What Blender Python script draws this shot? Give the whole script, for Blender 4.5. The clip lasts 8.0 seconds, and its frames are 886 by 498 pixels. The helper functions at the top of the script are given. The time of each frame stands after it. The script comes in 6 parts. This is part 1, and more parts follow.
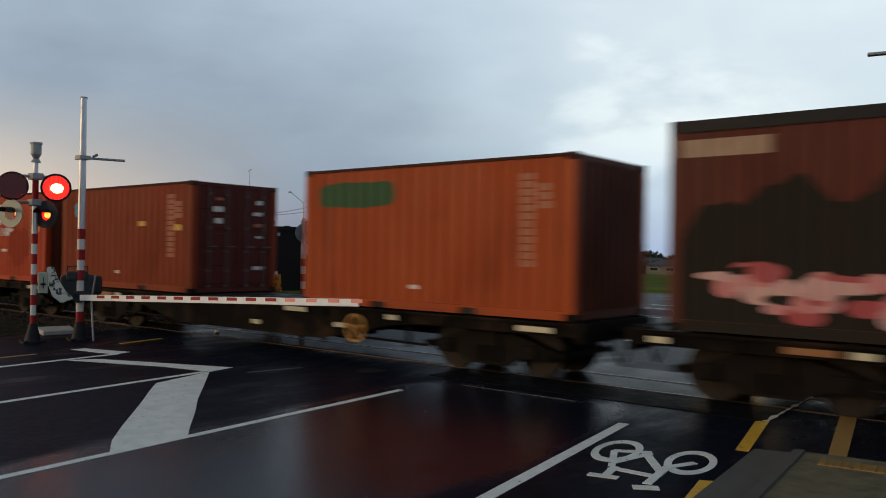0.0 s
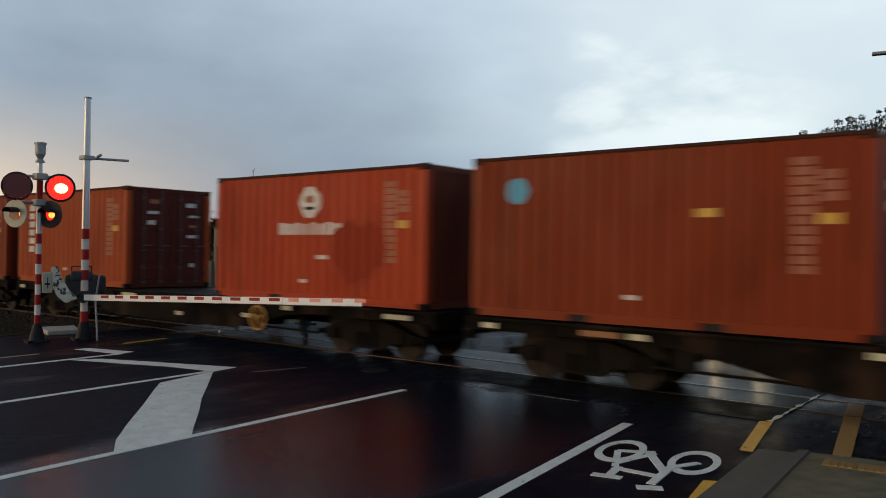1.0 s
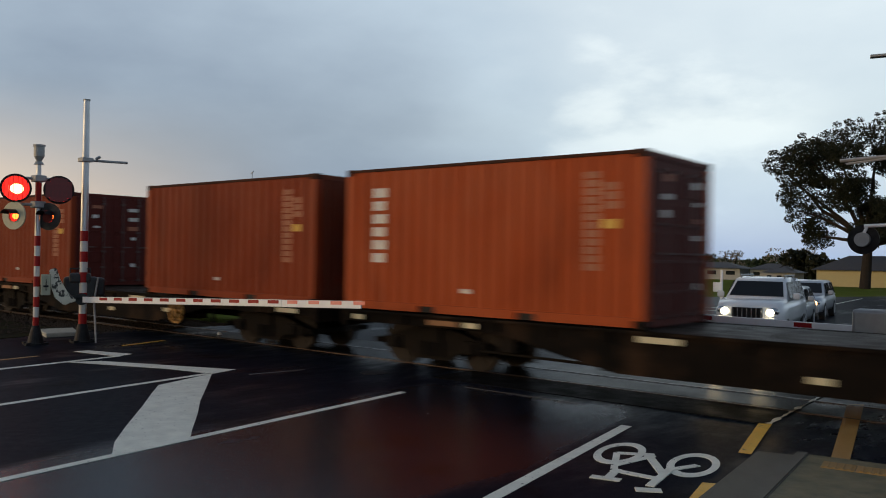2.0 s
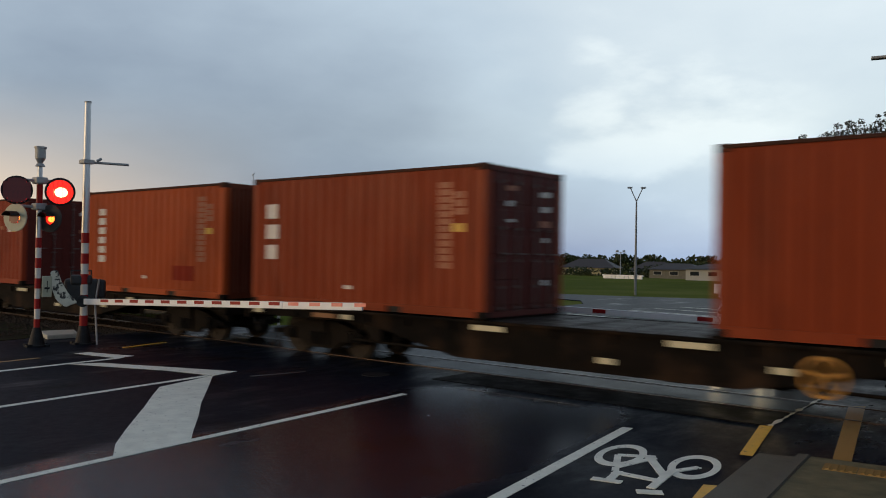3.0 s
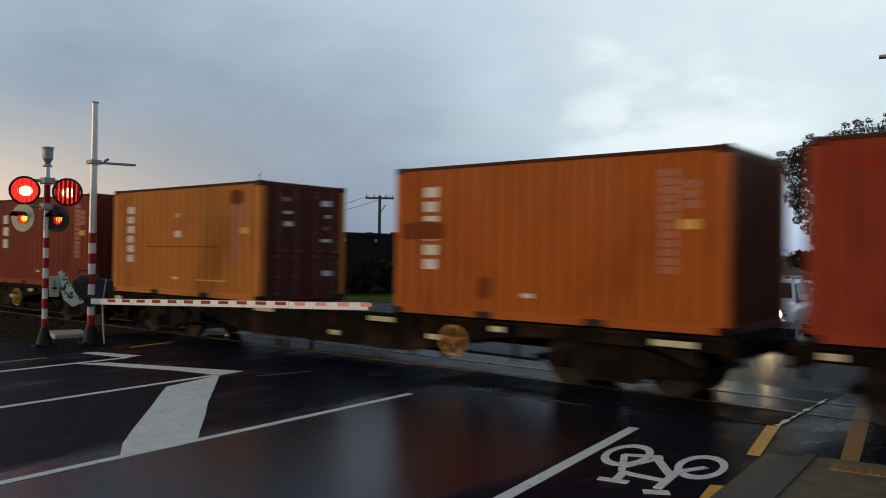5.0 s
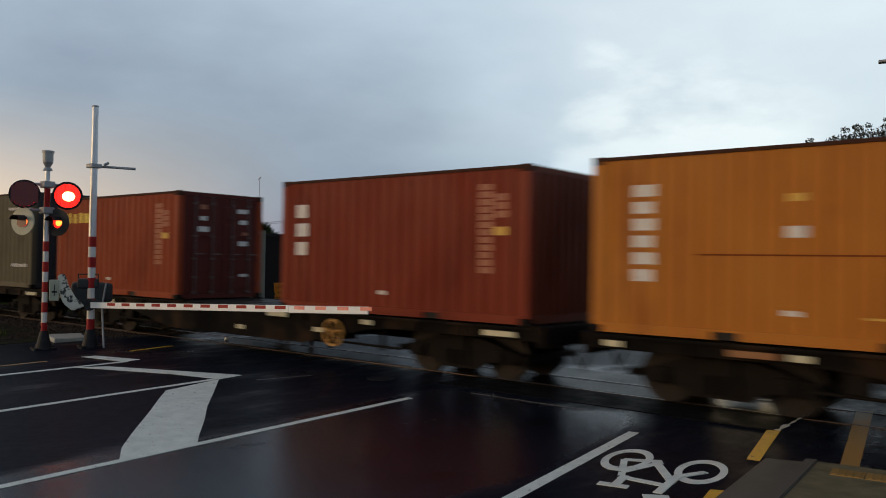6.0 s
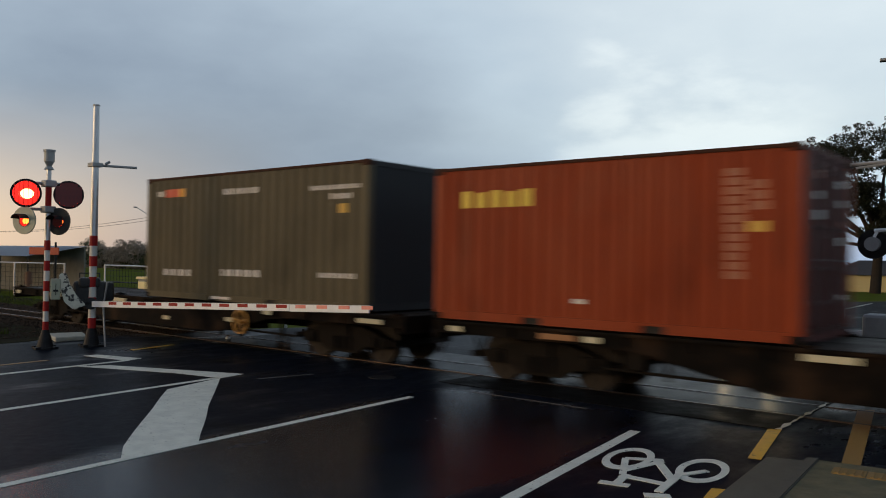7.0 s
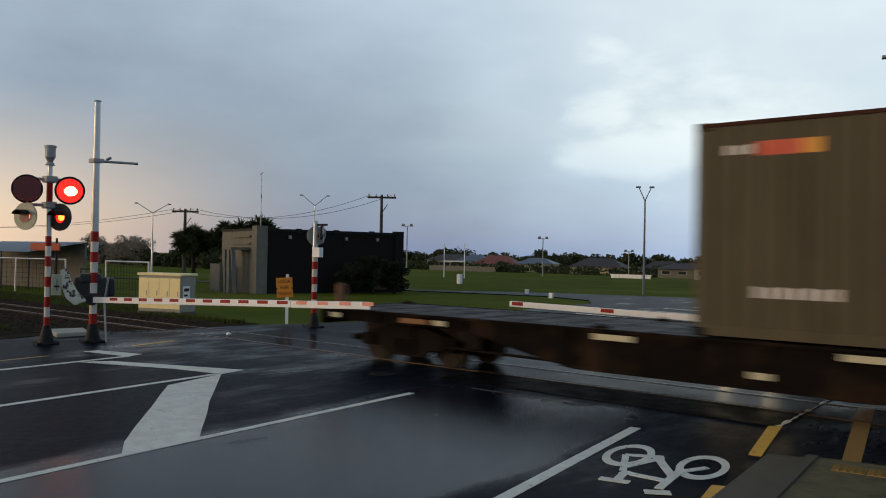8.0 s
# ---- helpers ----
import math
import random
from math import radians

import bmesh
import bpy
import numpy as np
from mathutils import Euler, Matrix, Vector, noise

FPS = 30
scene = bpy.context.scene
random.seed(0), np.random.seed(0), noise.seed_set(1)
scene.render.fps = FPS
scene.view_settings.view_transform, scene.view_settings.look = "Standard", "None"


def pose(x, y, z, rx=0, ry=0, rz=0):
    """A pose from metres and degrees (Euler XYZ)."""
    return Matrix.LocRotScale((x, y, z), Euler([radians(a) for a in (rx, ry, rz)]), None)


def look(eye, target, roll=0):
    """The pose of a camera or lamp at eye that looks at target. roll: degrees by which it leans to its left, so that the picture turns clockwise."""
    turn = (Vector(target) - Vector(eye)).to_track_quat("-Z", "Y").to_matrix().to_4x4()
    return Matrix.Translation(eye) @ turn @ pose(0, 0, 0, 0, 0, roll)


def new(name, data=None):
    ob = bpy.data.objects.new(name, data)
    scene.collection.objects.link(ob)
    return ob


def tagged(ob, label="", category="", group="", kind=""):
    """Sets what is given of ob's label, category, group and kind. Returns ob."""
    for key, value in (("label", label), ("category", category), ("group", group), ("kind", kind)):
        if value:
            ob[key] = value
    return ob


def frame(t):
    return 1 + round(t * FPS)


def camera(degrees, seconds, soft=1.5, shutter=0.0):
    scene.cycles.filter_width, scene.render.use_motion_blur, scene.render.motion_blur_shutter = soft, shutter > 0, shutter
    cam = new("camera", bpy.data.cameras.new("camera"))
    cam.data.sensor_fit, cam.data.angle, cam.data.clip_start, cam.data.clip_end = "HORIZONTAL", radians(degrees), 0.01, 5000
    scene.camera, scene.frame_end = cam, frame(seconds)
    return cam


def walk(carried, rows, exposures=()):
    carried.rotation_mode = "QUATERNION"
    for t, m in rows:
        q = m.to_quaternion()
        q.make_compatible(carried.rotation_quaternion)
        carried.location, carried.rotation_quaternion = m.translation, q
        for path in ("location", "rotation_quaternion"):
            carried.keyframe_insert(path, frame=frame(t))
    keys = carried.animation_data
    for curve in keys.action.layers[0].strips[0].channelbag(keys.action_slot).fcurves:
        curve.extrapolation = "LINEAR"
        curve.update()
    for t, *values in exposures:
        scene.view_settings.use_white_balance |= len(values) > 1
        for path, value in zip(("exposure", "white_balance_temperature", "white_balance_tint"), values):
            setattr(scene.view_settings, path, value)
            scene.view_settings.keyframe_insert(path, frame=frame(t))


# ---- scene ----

# The railway runs along x (the train travels towards +x), the road along y. Rail top is z = 0.
SLOW = 13.974            # metres per second of the train
TRACK_Y = 11.95          # centre line of the track


# ------------------------------------------------------------------ camera
cam = camera(57.3, 8.0, soft=1.0, shutter=0.48)
VIEW = [(0, 38.971, 0.331, -0.94), (0.5, 39.175, 0.391, -0.9), (1, 39.213, 0.318, -0.931),
        (1.5, 39.089, 0.35, -0.964), (1.7, 39.1, 0.4, -0.95), (3, 39.2, 0.605, -0.932), (3.5, 39.325, 0.615, -0.911),
        (4, 39.41, 0.699, -0.929), (4.5, 39.41, 0.699, -0.929), (5, 39.63, 0.58, -0.894), (5.2, 39.64, 0.62, -0.9),
        (6.5, 39.61, 0.951, -0.973), (7, 39.697, 0.791, -0.944), (7.5, 39.539, 0.478, -1.001),
        (8, 39.759, 0.539, -1.051)]
EXPOSED = [(0, 0.0), (3.05, 0.0), (3.2, -0.12), (3.35, 0.0), (4.2, 0.0), (4.4, -0.2), (4.5, -0.2), (4.7, 0.0), (6.65, 0.0), (6.8, -0.18), (7.0, -0.06), (7.5, -0.05), (8, 0.0)]
walk(cam, [(t, pose(0, 0, 2.0, 90 + p, r, y)) for t, y, p, r in VIEW], EXPOSED)


# ------------------------------------------------------------------ world, sun, exposure
def build_world():
    w = bpy.data.worlds.new("dusk_sky")
    scene.world = w
    w.use_nodes = True
    nt = w.node_tree
    nt.nodes.clear()
    N, K = nt.nodes.new, nt.links.new

    def math_node(op, a, b=None, c=None):
        n = N("ShaderNodeMath")
        n.operation = op
        for i, v in enumerate((a, b, c)):
            if v is None:
                continue
            if isinstance(v, (int, float)):
                n.inputs[i].default_value = v
            else:
                K(v, n.inputs[i])
        return n.outputs[0]

    coord = N("ShaderNodeTexCoord").outputs["Generated"]

    def lobe(yaw, elev, inner, outer):
        """1 towards that direction, falling to 0 at outer degrees from it."""
        y, e = radians(yaw), radians(elev)
        n = N("ShaderNodeVectorMath")
        n.operation = "DOT_PRODUCT"
        K(coord, n.inputs[0])
        n.inputs[1].default_value = (-math.sin(y) * math.cos(e), math.cos(y) * math.cos(e), math.sin(e))
        m = N("ShaderNodeMapRange")
        m.interpolation_type = "SMOOTHSTEP"
        K(n.outputs["Value"], m.inputs["Value"])
        m.inputs["From Min"].default_value = math.cos(radians(outer))
        m.inputs["From Max"].default_value = math.cos(radians(inner))
        return m.outputs["Result"]

    def oval(yaw, elev, wide, tall):
        """1 in that direction, falling to 0 at that many degrees sideways and upwards."""
        y = radians(yaw)
        n = N("ShaderNodeVectorMath")
        n.operation = "DOT_PRODUCT"
        K(coord, n.inputs[0])
        n.inputs[1].default_value = (math.cos(y), math.sin(y), 0)
        split = N("ShaderNodeSeparateXYZ")
        K(coord, split.inputs[0])
        u = math_node("DIVIDE", n.outputs["Value"], math.sin(radians(wide)))
        w = math_node("DIVIDE", math_node("SUBTRACT", split.outputs["Z"], math.sin(radians(elev))), math.sin(radians(tall)))
        far = math_node("ADD", math_node("MULTIPLY", u, u), math_node("MULTIPLY", w, w))
        m = N("ShaderNodeMapRange")
        m.interpolation_type = "SMOOTHSTEP"
        K(far, m.inputs["Value"])
        m.inputs["From Min"].default_value, m.inputs["From Max"].default_value = 1.0, 0.0
        return math_node("MULTIPLY", m.outputs["Result"], lobe(yaw, elev, 20, 40))

    def noise_node(scale, detail, rough, stretch, offset=(0, 0, 0)):
        mp = N("ShaderNodeMapping")
        K(coord, mp.inputs["Vector"])
        mp.inputs["Scale"].default_value = (1, 1, stretch)
        mp.inputs["Location"].default_value = offset
        n = N("ShaderNodeTexNoise")
        K(mp.outputs[0], n.inputs["Vector"])
        n.inputs["Scale"].default_value = scale
        n.inputs["Detail"].default_value = detail
        n.inputs["Roughness"].default_value = rough
        return n.outputs["Fac"]

    sky = N("ShaderNodeTexSky")
    sky.sky_type = "NISHITA"
    sky.sun_disc = False
    sky.sun_elevation = radians(4)
    sky.sun_rotation = radians(-146)

    big = noise_node(2.6, 3, 0.5, 2.2, (0.4, 0.1, 0.3))
    fine = noise_node(8.0, 7, 0.56, 2.4)
    mid = noise_node(4.6, 5, 0.5, 2.0, (2.1, 0.7, 1.3))
    sep = N("ShaderNodeSeparateXYZ")
    K(coord, sep.inputs[0])
    high = N("ShaderNodeMapRange")
    high.interpolation_type = "SMOOTHSTEP"
    K(sep.outputs["Z"], high.inputs["Value"])
    for key, x in (("From Min", 0.30), ("From Max", 0.62), ("To Min", 0.0), ("To Max", -0.50)):
        high.inputs[key].default_value = x
    rise = math_node("MULTIPLY", math_node("MINIMUM", math_node("MAXIMUM", sep.outputs["Z"], 0.0), 0.3), 0.9)
    v = math_node("ADD", math_node("ADD", 0.297, rise), high.outputs["Result"])
    v = math_node("MULTIPLY_ADD", math_node("SUBTRACT", big, 0.5), 0.30, v)
    v = math_node("MULTIPLY_ADD", math_node("SUBTRACT", fine, 0.5), 0.13, v)
    v = math_node("MULTIPLY_ADD", math_node("SUBTRACT", mid, 0.5), 0.14, v)
    v = math_node("MULTIPLY_ADD", lobe(11, 10, 4, 30), 0.32, v)
    v = math_node("MULTIPLY_ADD", lobe(45, 20, 2, 17), 0.07, v)
    gap = N("ShaderNodeMapRange")
    gap.interpolation_type = "SMOOTHSTEP"
    puffs = 0.0
    for yaw, elev, wide, tall, amount in ((29.4, 10.4, 3.2, 2.1, 0.60), (27.0, 7.0, 6.0, 2.3, 1.0), (20.5, 10.0, 10.0, 3.2, 0.55), (26.2, 12.6, 2.8, 1.5, 0.45),
                                          (29.2, 14.2, 2.6, 1.3, 0.4), (19.0, 7.6, 7.0, 2.2, 0.5)):
        puffs = math_node("MULTIPLY_ADD", oval(yaw, elev, wide, tall), amount, puffs)
    tufts = math_node("MULTIPLY", math_node("SUBTRACT", fine, 0.5), lobe(25, 9, 4, 12))
    K(math_node("MULTIPLY_ADD", tufts, 2.2, puffs), gap.inputs["Value"])
    for key, x in (("From Min", 0.06), ("From Max", 1.0), ("To Min", 0.0), ("To Max", 0.19)):
        gap.inputs[key].default_value = x
    v = math_node("ADD", v, gap.outputs["Result"])
    v = math_node("MULTIPLY_ADD", lobe(56, 8, 3, 20), -0.13, v)
    ramp = N("ShaderNodeValToRGB")
    K(v, ramp.inputs[0])
    el = ramp.color_ramp.elements
    el[0].position, el[0].color = 0.0, (0.11, 0.15, 0.225, 1)
    el[1].position, el[1].color = 0.95, (0.80, 0.88, 0.92, 1)
    e = el.new(0.32)
    e.color = (0.255, 0.316, 0.42, 1)
    e = el.new(0.62)
    e.color = (0.495, 0.595, 0.70, 1)

    haze = N("ShaderNodeMapRange")
    haze.interpolation_type = "SMOOTHSTEP"
    K(sep.outputs["Z"], haze.inputs["Value"])
    for key, x in (("From Min", 0.17), ("From Max", 0.0), ("To Min", 0.0), ("To Max", 0.80)):
        haze.inputs[key].default_value = x
    blue = N("ShaderNodeMix")
    blue.data_type, blue.blend_type = "RGBA", "MULTIPLY"
    K(haze.outputs["Result"], blue.inputs["Factor"])
    K(ramp.outputs[0], blue.inputs["A"])
    blue.inputs["B"].default_value = (0.70, 0.86, 1.12, 1)

    # the glow of the set sun low in the west
    low = N("ShaderNodeMapRange")
    low.interpolation_type = "SMOOTHSTEP"
    K(sep.outputs["Z"], low.inputs["Value"])
    low.inputs["From Min"].default_value = 0.20
    low.inputs["From Max"].default_value = 0.0
    glow = math_node("MULTIPLY", lobe(108, 3, 12, 62), low.outputs["Result"])
    mix = N("ShaderNodeMix")
    mix.data_type = "RGBA"
    K(glow, mix.inputs["Factor"])
    K(blue.outputs["Result"], mix.inputs["A"])
    mix.inputs["B"].default_value = (1.20, 0.84, 0.50, 1)

    bg1, bg2, add = N("ShaderNodeBackground"), N("ShaderNodeBackground"), N("ShaderNodeAddShader")
    K(sky.outputs[0], bg1.inputs["Color"])
    bg1.inputs["Strength"].default_value = 0.05
    K(mix.outputs["Result"], bg2.inputs["Color"])
    bg2.inputs["Strength"].default_value = 0.95
    K(bg1.outputs[0], add.inputs[0])
    K(bg2.outputs[0], add.inputs[1])
    K(add.outputs[0], N("ShaderNodeOutputWorld").inputs["Surface"])


build_world()
sun_data = bpy.data.lights.new("sun", "SUN")
sun_data.energy, sun_data.angle, sun_data.color = 0.95, radians(20), (1.0, 0.69, 0.38)
sun = new("sun", sun_data)
sun.matrix_world = look((-57, -83, 18), (0, 0, 0))


# ------------------------------------------------------------------ materials
def material(name, base, rough=0.6, metal=0.0, second=None, scale=6.0, detail=6, mixing=0.5, bump=0.0, bump_scale=60.0,
             rough2=None, rough_scale=2.0, emit=None, strength=0.0, vary=0.0, stretch=(1, 1, 1), spots=None, spot_scale=1.2,
             spot_from=0.58, spot_to=0.68, spec=0.5, coat=0.0):
    """Principled surface with two scales of variation in colour and gloss, and fine relief."""
    m = bpy.data.materials.new(name)
    m.use_nodes = True
    nt = m.node_tree
    N, K = nt.nodes.new, nt.links.new
    b = nt.nodes["Principled BSDF"]
    b.inputs["Roughness"].default_value = rough
    b.inputs["Metallic"].default_value = metal
    b.inputs["Specular IOR Level"].default_value = spec
    b.inputs["Coat Weight"].default_value = coat
    co = N("ShaderNodeTexCoord").outputs["Object"]
    mp = N("ShaderNodeMapping")
    K(co, mp.inputs[0])
    mp.inputs["Scale"].default_value = stretch
    co = mp.outputs[0]

    def noise_tex(sc, det=6.0, rg=0.6):
        n = N("ShaderNodeTexNoise")
        K(co, n.inputs["Vector"])
        n.inputs["Scale"].default_value, n.inputs["Detail"].default_value = sc, det
        n.inputs["Roughness"].default_value = rg
        return n.outputs["Fac"]

    def mixed(fac, a, c):
        n = N("ShaderNodeMix")
        n.data_type = "RGBA"
        for key, val in (("Factor", fac), ("A", a), ("B", c)):
            if isinstance(val, tuple):
                n.inputs[key].default_value = (*val, 1)
            elif isinstance(val, float):
                n.inputs[key].default_value = val
            else:
                K(val, n.inputs[key])
        return n.outputs["Result"]

    def ranged(val, lo, hi, a=0.0, c=1.0):
        n = N("ShaderNodeMapRange")
        K(val, n.inputs["Value"])
        for key, x in (("From Min", lo), ("From Max", hi), ("To Min", a), ("To Max", c)):
            n.inputs[key].default_value = x
        return n.outputs["Result"]

    col = base
    if second:
        col = mixed(ranged(noise_tex(scale, detail), 0.35, 0.68, 0.0, mixing), base, second)
    if spots:
        col = mixed(ranged(noise_tex(spot_scale, 8.0, 0.62), spot_from, spot_to), col if not isinstance(col, tuple) else col, spots)
    if vary:
        info = N("ShaderNodeObjectInfo")
        hsv = N("ShaderNodeHueSaturation")
        K(ranged(info.outputs["Random"], 0, 1, 1 - vary, 1 + vary), hsv.inputs["Value"])
        if isinstance(col, tuple):
            hsv.inputs["Color"].default_value = (*col, 1)
        else:
            K(col, hsv.inputs["Color"])
        col = hsv.outputs[0]
    if isinstance(col, tuple):
        b.inputs["Base Color"].default_value = (*col, 1)
    else:
        K(col, b.inputs["Base Color"])
    if rough2 is not None:
        K(ranged(noise_tex(rough_scale, 5.0), 0.40, 0.62, rough, rough2), b.inputs["Roughness"])
    if bump:
        bp = N("ShaderNodeBump")
        bp.inputs["Strength"].default_value = bump
        bp.inputs["Distance"].default_value = 0.02
        K(noise_tex(bump_scale, 4.0), bp.inputs["Height"])
        K(bp.outputs[0], b.inputs["Normal"])
    if emit:
        b.inputs["Emission Color"].default_value = (*emit, 1)
        b.inputs["Emission Strength"].default_value = strength
    return m


def wet_asphalt():
    """Dark asphalt: a wet film lies on the trafficked lane and by the rails; the far lanes are drier and coarser."""
    m = material("wet_asphalt", (0.0055, 0.0076, 0.0128), 0.3, second=(0.0105, 0.0135, 0.0210), scale=1.3, spec=0.2, bump=0.07, bump_scale=120,
                 spots=(0.0025, 0.003, 0.004), spot_scale=1.1, spot_from=0.56, spot_to=0.66)
    nt = m.node_tree
    N, K = nt.nodes.new, nt.links.new
    b = nt.nodes["Principled BSDF"]
    co = N("ShaderNodeTexCoord").outputs["Object"]

    def calc(op, a, c, d=None):
        n = N("ShaderNodeMath")
        n.operation = op
        for k, v in enumerate((a, c, d)):
            if isinstance(v, (int, float)):
                n.inputs[k].default_value = v
            elif v is not None:
                K(v, n.inputs[k])
        return n.outputs[0]

    def ramped(v, lo, hi, a, c):
        n = N("ShaderNodeMapRange")
        n.interpolation_type = "SMOOTHSTEP"
        K(v, n.inputs["Value"])
        for key, x in (("From Min", lo), ("From Max", hi), ("To Min", a), ("To Max", c)):
            n.inputs[key].default_value = x
        return n.outputs["Result"]

    def patches(scale, stretch, detail=5.0):
        mp = N("ShaderNodeMapping")
        K(co, mp.inputs[0])
        mp.inputs["Scale"].default_value = stretch
        n = N("ShaderNodeTexNoise")
        K(mp.outputs[0], n.inputs["Vector"])
        n.inputs["Scale"].default_value, n.inputs["Detail"].default_value, n.inputs["Roughness"].default_value = scale, detail, 0.55
        return n.outputs["Fac"]

    sep = N("ShaderNodeSeparateXYZ")
    K(co, sep.inputs[0])
    across = calc("MULTIPLY_ADD", sep.outputs["Y"], 0.093, sep.outputs["X"])      # runs square to the lane lines
    lane = calc("MULTIPLY", ramped(across, -7.9, -6.9, 0, 1), ramped(across, -3.4, -4.2, 0, 1))
    lane = calc("MULTIPLY", lane, ramped(sep.outputs["Y"], 10.8, 9.2, 0, 1))
    rails = calc("MULTIPLY", ramped(sep.outputs["Y"], 6.8, 9.6, 0, 0.36), ramped(sep.outputs["Y"], 15.0, 12.0, 0.0, 1.0))
    blotch = calc("SUBTRACT", patches(0.55, (1.0, 0.45, 1.0)), 0.5)
    fine = calc("SUBTRACT", patches(2.4, (1.0, 0.35, 1.0), 8.0), 0.5)
    film = calc("ADD", calc("MULTIPLY", fine, 0.9), calc("MULTIPLY_ADD", blotch, 1.9, calc("MAXIMUM", calc("MULTIPLY", lane, 0.95), rails)))
    film = ramped(film, 0.0, 0.9, 0.0, 1.0)
    grit = calc("SUBTRACT", patches(13.0, (1, 0.6, 1), 8.0), 0.5)
    K(calc("MULTIPLY_ADD", grit, 0.20, ramped(film, 0, 1, 0.44, 0.22)), b.inputs["Roughness"])
    K(ramped(film, 0, 1, 0.016, 0.115), b.inputs["Specular IOR Level"])
    b.inputs["Specular Tint"].default_value = (0.80, 0.91, 1.0, 1)
    return m


ASPHALT = wet_asphalt()
PANEL = material("crossing_panel_rubber", (0.008, 0.0085, 0.0095), 0.17, spec=0.004, second=(0.015, 0.0145, 0.014), scale=2.0, rough2=0.25, rough_scale=1.6,
                 bump=0.03, bump_scale=14)
APRON = material("crossing_apron_asphalt", (0.008, 0.008, 0.008), 0.36, spec=0.0025, second=(0.016, 0.015, 0.014), scale=3.0, rough2=0.55, rough_scale=2.2,
                 bump=0.12, bump_scale=30)
PATH = material("path_asphalt", (0.075, 0.078, 0.08), 0.35, second=(0.11, 0.11, 0.108), scale=2.0, rough2=0.65, rough_scale=0.6, bump=0.4, bump_scale=80)
PAINT_W = material("worn_white_road_paint", (0.80, 0.81, 0.70), 0.5, spec=0.12, second=(0.46, 0.47, 0.41), scale=3.5, rough2=0.6, bump=0.25, bump_scale=70,
                   spots=(0.05, 0.05, 0.055), spot_scale=17.0, spot_from=0.625, spot_to=0.68)
PAINT_Y = material("worn_yellow_road_paint", (0.75, 0.42, 0.03), 0.45, second=(0.55, 0.30, 0.03), scale=8, bump=0.25,
                   spots=(0.07, 0.06, 0.04), spot_scale=7.0, spot_from=0.60, spot_to=0.68)
PAINT_YB = material("dull_ochre_road_paint", (0.36, 0.20, 0.05), 0.5, second=(0.30, 0.17, 0.05), scale=7, bump=0.25)
GRASS = material("mown_grass", (0.088, 0.112, 0.010), 0.95, spec=0.02, second=(0.050, 0.074, 0.009), scale=0.35, bump=0.8, bump_scale=22,
                 spots=(0.125, 0.135, 0.022), spot_scale=0.06, spot_from=0.5, spot_to=0.62)
BALLAST = material("rusty_ballast", (0.017, 0.012, 0.010), 0.95, spec=0.03, second=(0.036, 0.026, 0.019), scale=9, bump=1.0, bump_scale=18)
RAIL = material("worn_rail_steel", (0.085, 0.062, 0.050), 0.36, metal=0.7, spec=0.3, second=(0.055, 0.034, 0.025), scale=5)
EDGE_GLINT = material("pale_edge_glint", (0.72, 0.66, 0.52), 0.3, second=(0.50, 0.42, 0.30), scale=14)
RUST = material("rusty_steel", (0.16, 0.075, 0.038), 0.75, second=(0.09, 0.045, 0.028), scale=8, bump=0.3)
CONCRETE = material("kerb_concrete", (0.105, 0.102, 0.080), 0.6, spec=0.2, second=(0.065, 0.064, 0.050), scale=5, bump=0.35, bump_scale=60)
FOOTPATH = material("mossy_footpath_concrete", (0.18, 0.155, 0.085), 0.55, spec=0.15, second=(0.085, 0.085, 0.048), scale=5, mixing=0.9, bump=0.4, bump_scale=50)
TACTILE = material("yellow_tactile_concrete", (0.30, 0.17, 0.035), 0.6, second=(0.19, 0.12, 0.035), scale=6, vary=0.15, bump=0.3)
WAGON = material("grimy_brown_wagon_steel", (0.010, 0.0075, 0.006), 0.7, spec=0.04, second=(0.004, 0.004, 0.0035), scale=2.2, mixing=0.9, spots=(0.034, 0.020, 0.012), spot_scale=1.3, spot_from=0.50, spot_to=0.66,
                 bump=0.25, bump_scale=40)
BOGIE = material("greasy_bogie_iron", (0.008, 0.007, 0.006), 0.7, spec=0.06, second=(0.022, 0.015, 0.010), scale=6, bump=0.4, bump_scale=30)
WHEEL = material("wheel_steel", (0.014, 0.011, 0.009), 0.6, spec=0.15, second=(0.03, 0.02, 0.014), scale=6)
DECK = material("wet_deck_steel", (0.028, 0.024, 0.021), 0.5, spec=0.10, second=(0.045, 0.032, 0.024), scale=2.5, rough2=0.7, bump=0.25, bump_scale=25)
REFLECT = material("pale_reflector_plate", (0.52, 0.47, 0.31), 0.4, second=(0.55, 0.50, 0.32), scale=12)
REFLECT_O = material("amber_reflector_plate", (0.26, 0.10, 0.025), 0.5, second=(0.18, 0.07, 0.02), scale=12)
YELLOW = material("yellow_enamel", (0.46, 0.21, 0.025), 0.5, second=(0.26, 0.12, 0.02), scale=9)
BLACK = material("black_paint", (0.010, 0.010, 0.011), 0.55, spec=0.15, second=(0.03, 0.03, 0.03), scale=10)
WHITE = material("white_paint", (0.82, 0.83, 0.83), 0.4, second=(0.70, 0.71, 0.71), scale=5)
POST_WHITE = material("dulled_white_post_paint", (0.60, 0.59, 0.54), 0.5, second=(0.46, 0.45, 0.41), scale=7)
RED = material("red_band_paint", (0.30, 0.012, 0.012), 0.45, spec=0.2, second=(0.22, 0.01, 0.01), scale=8)
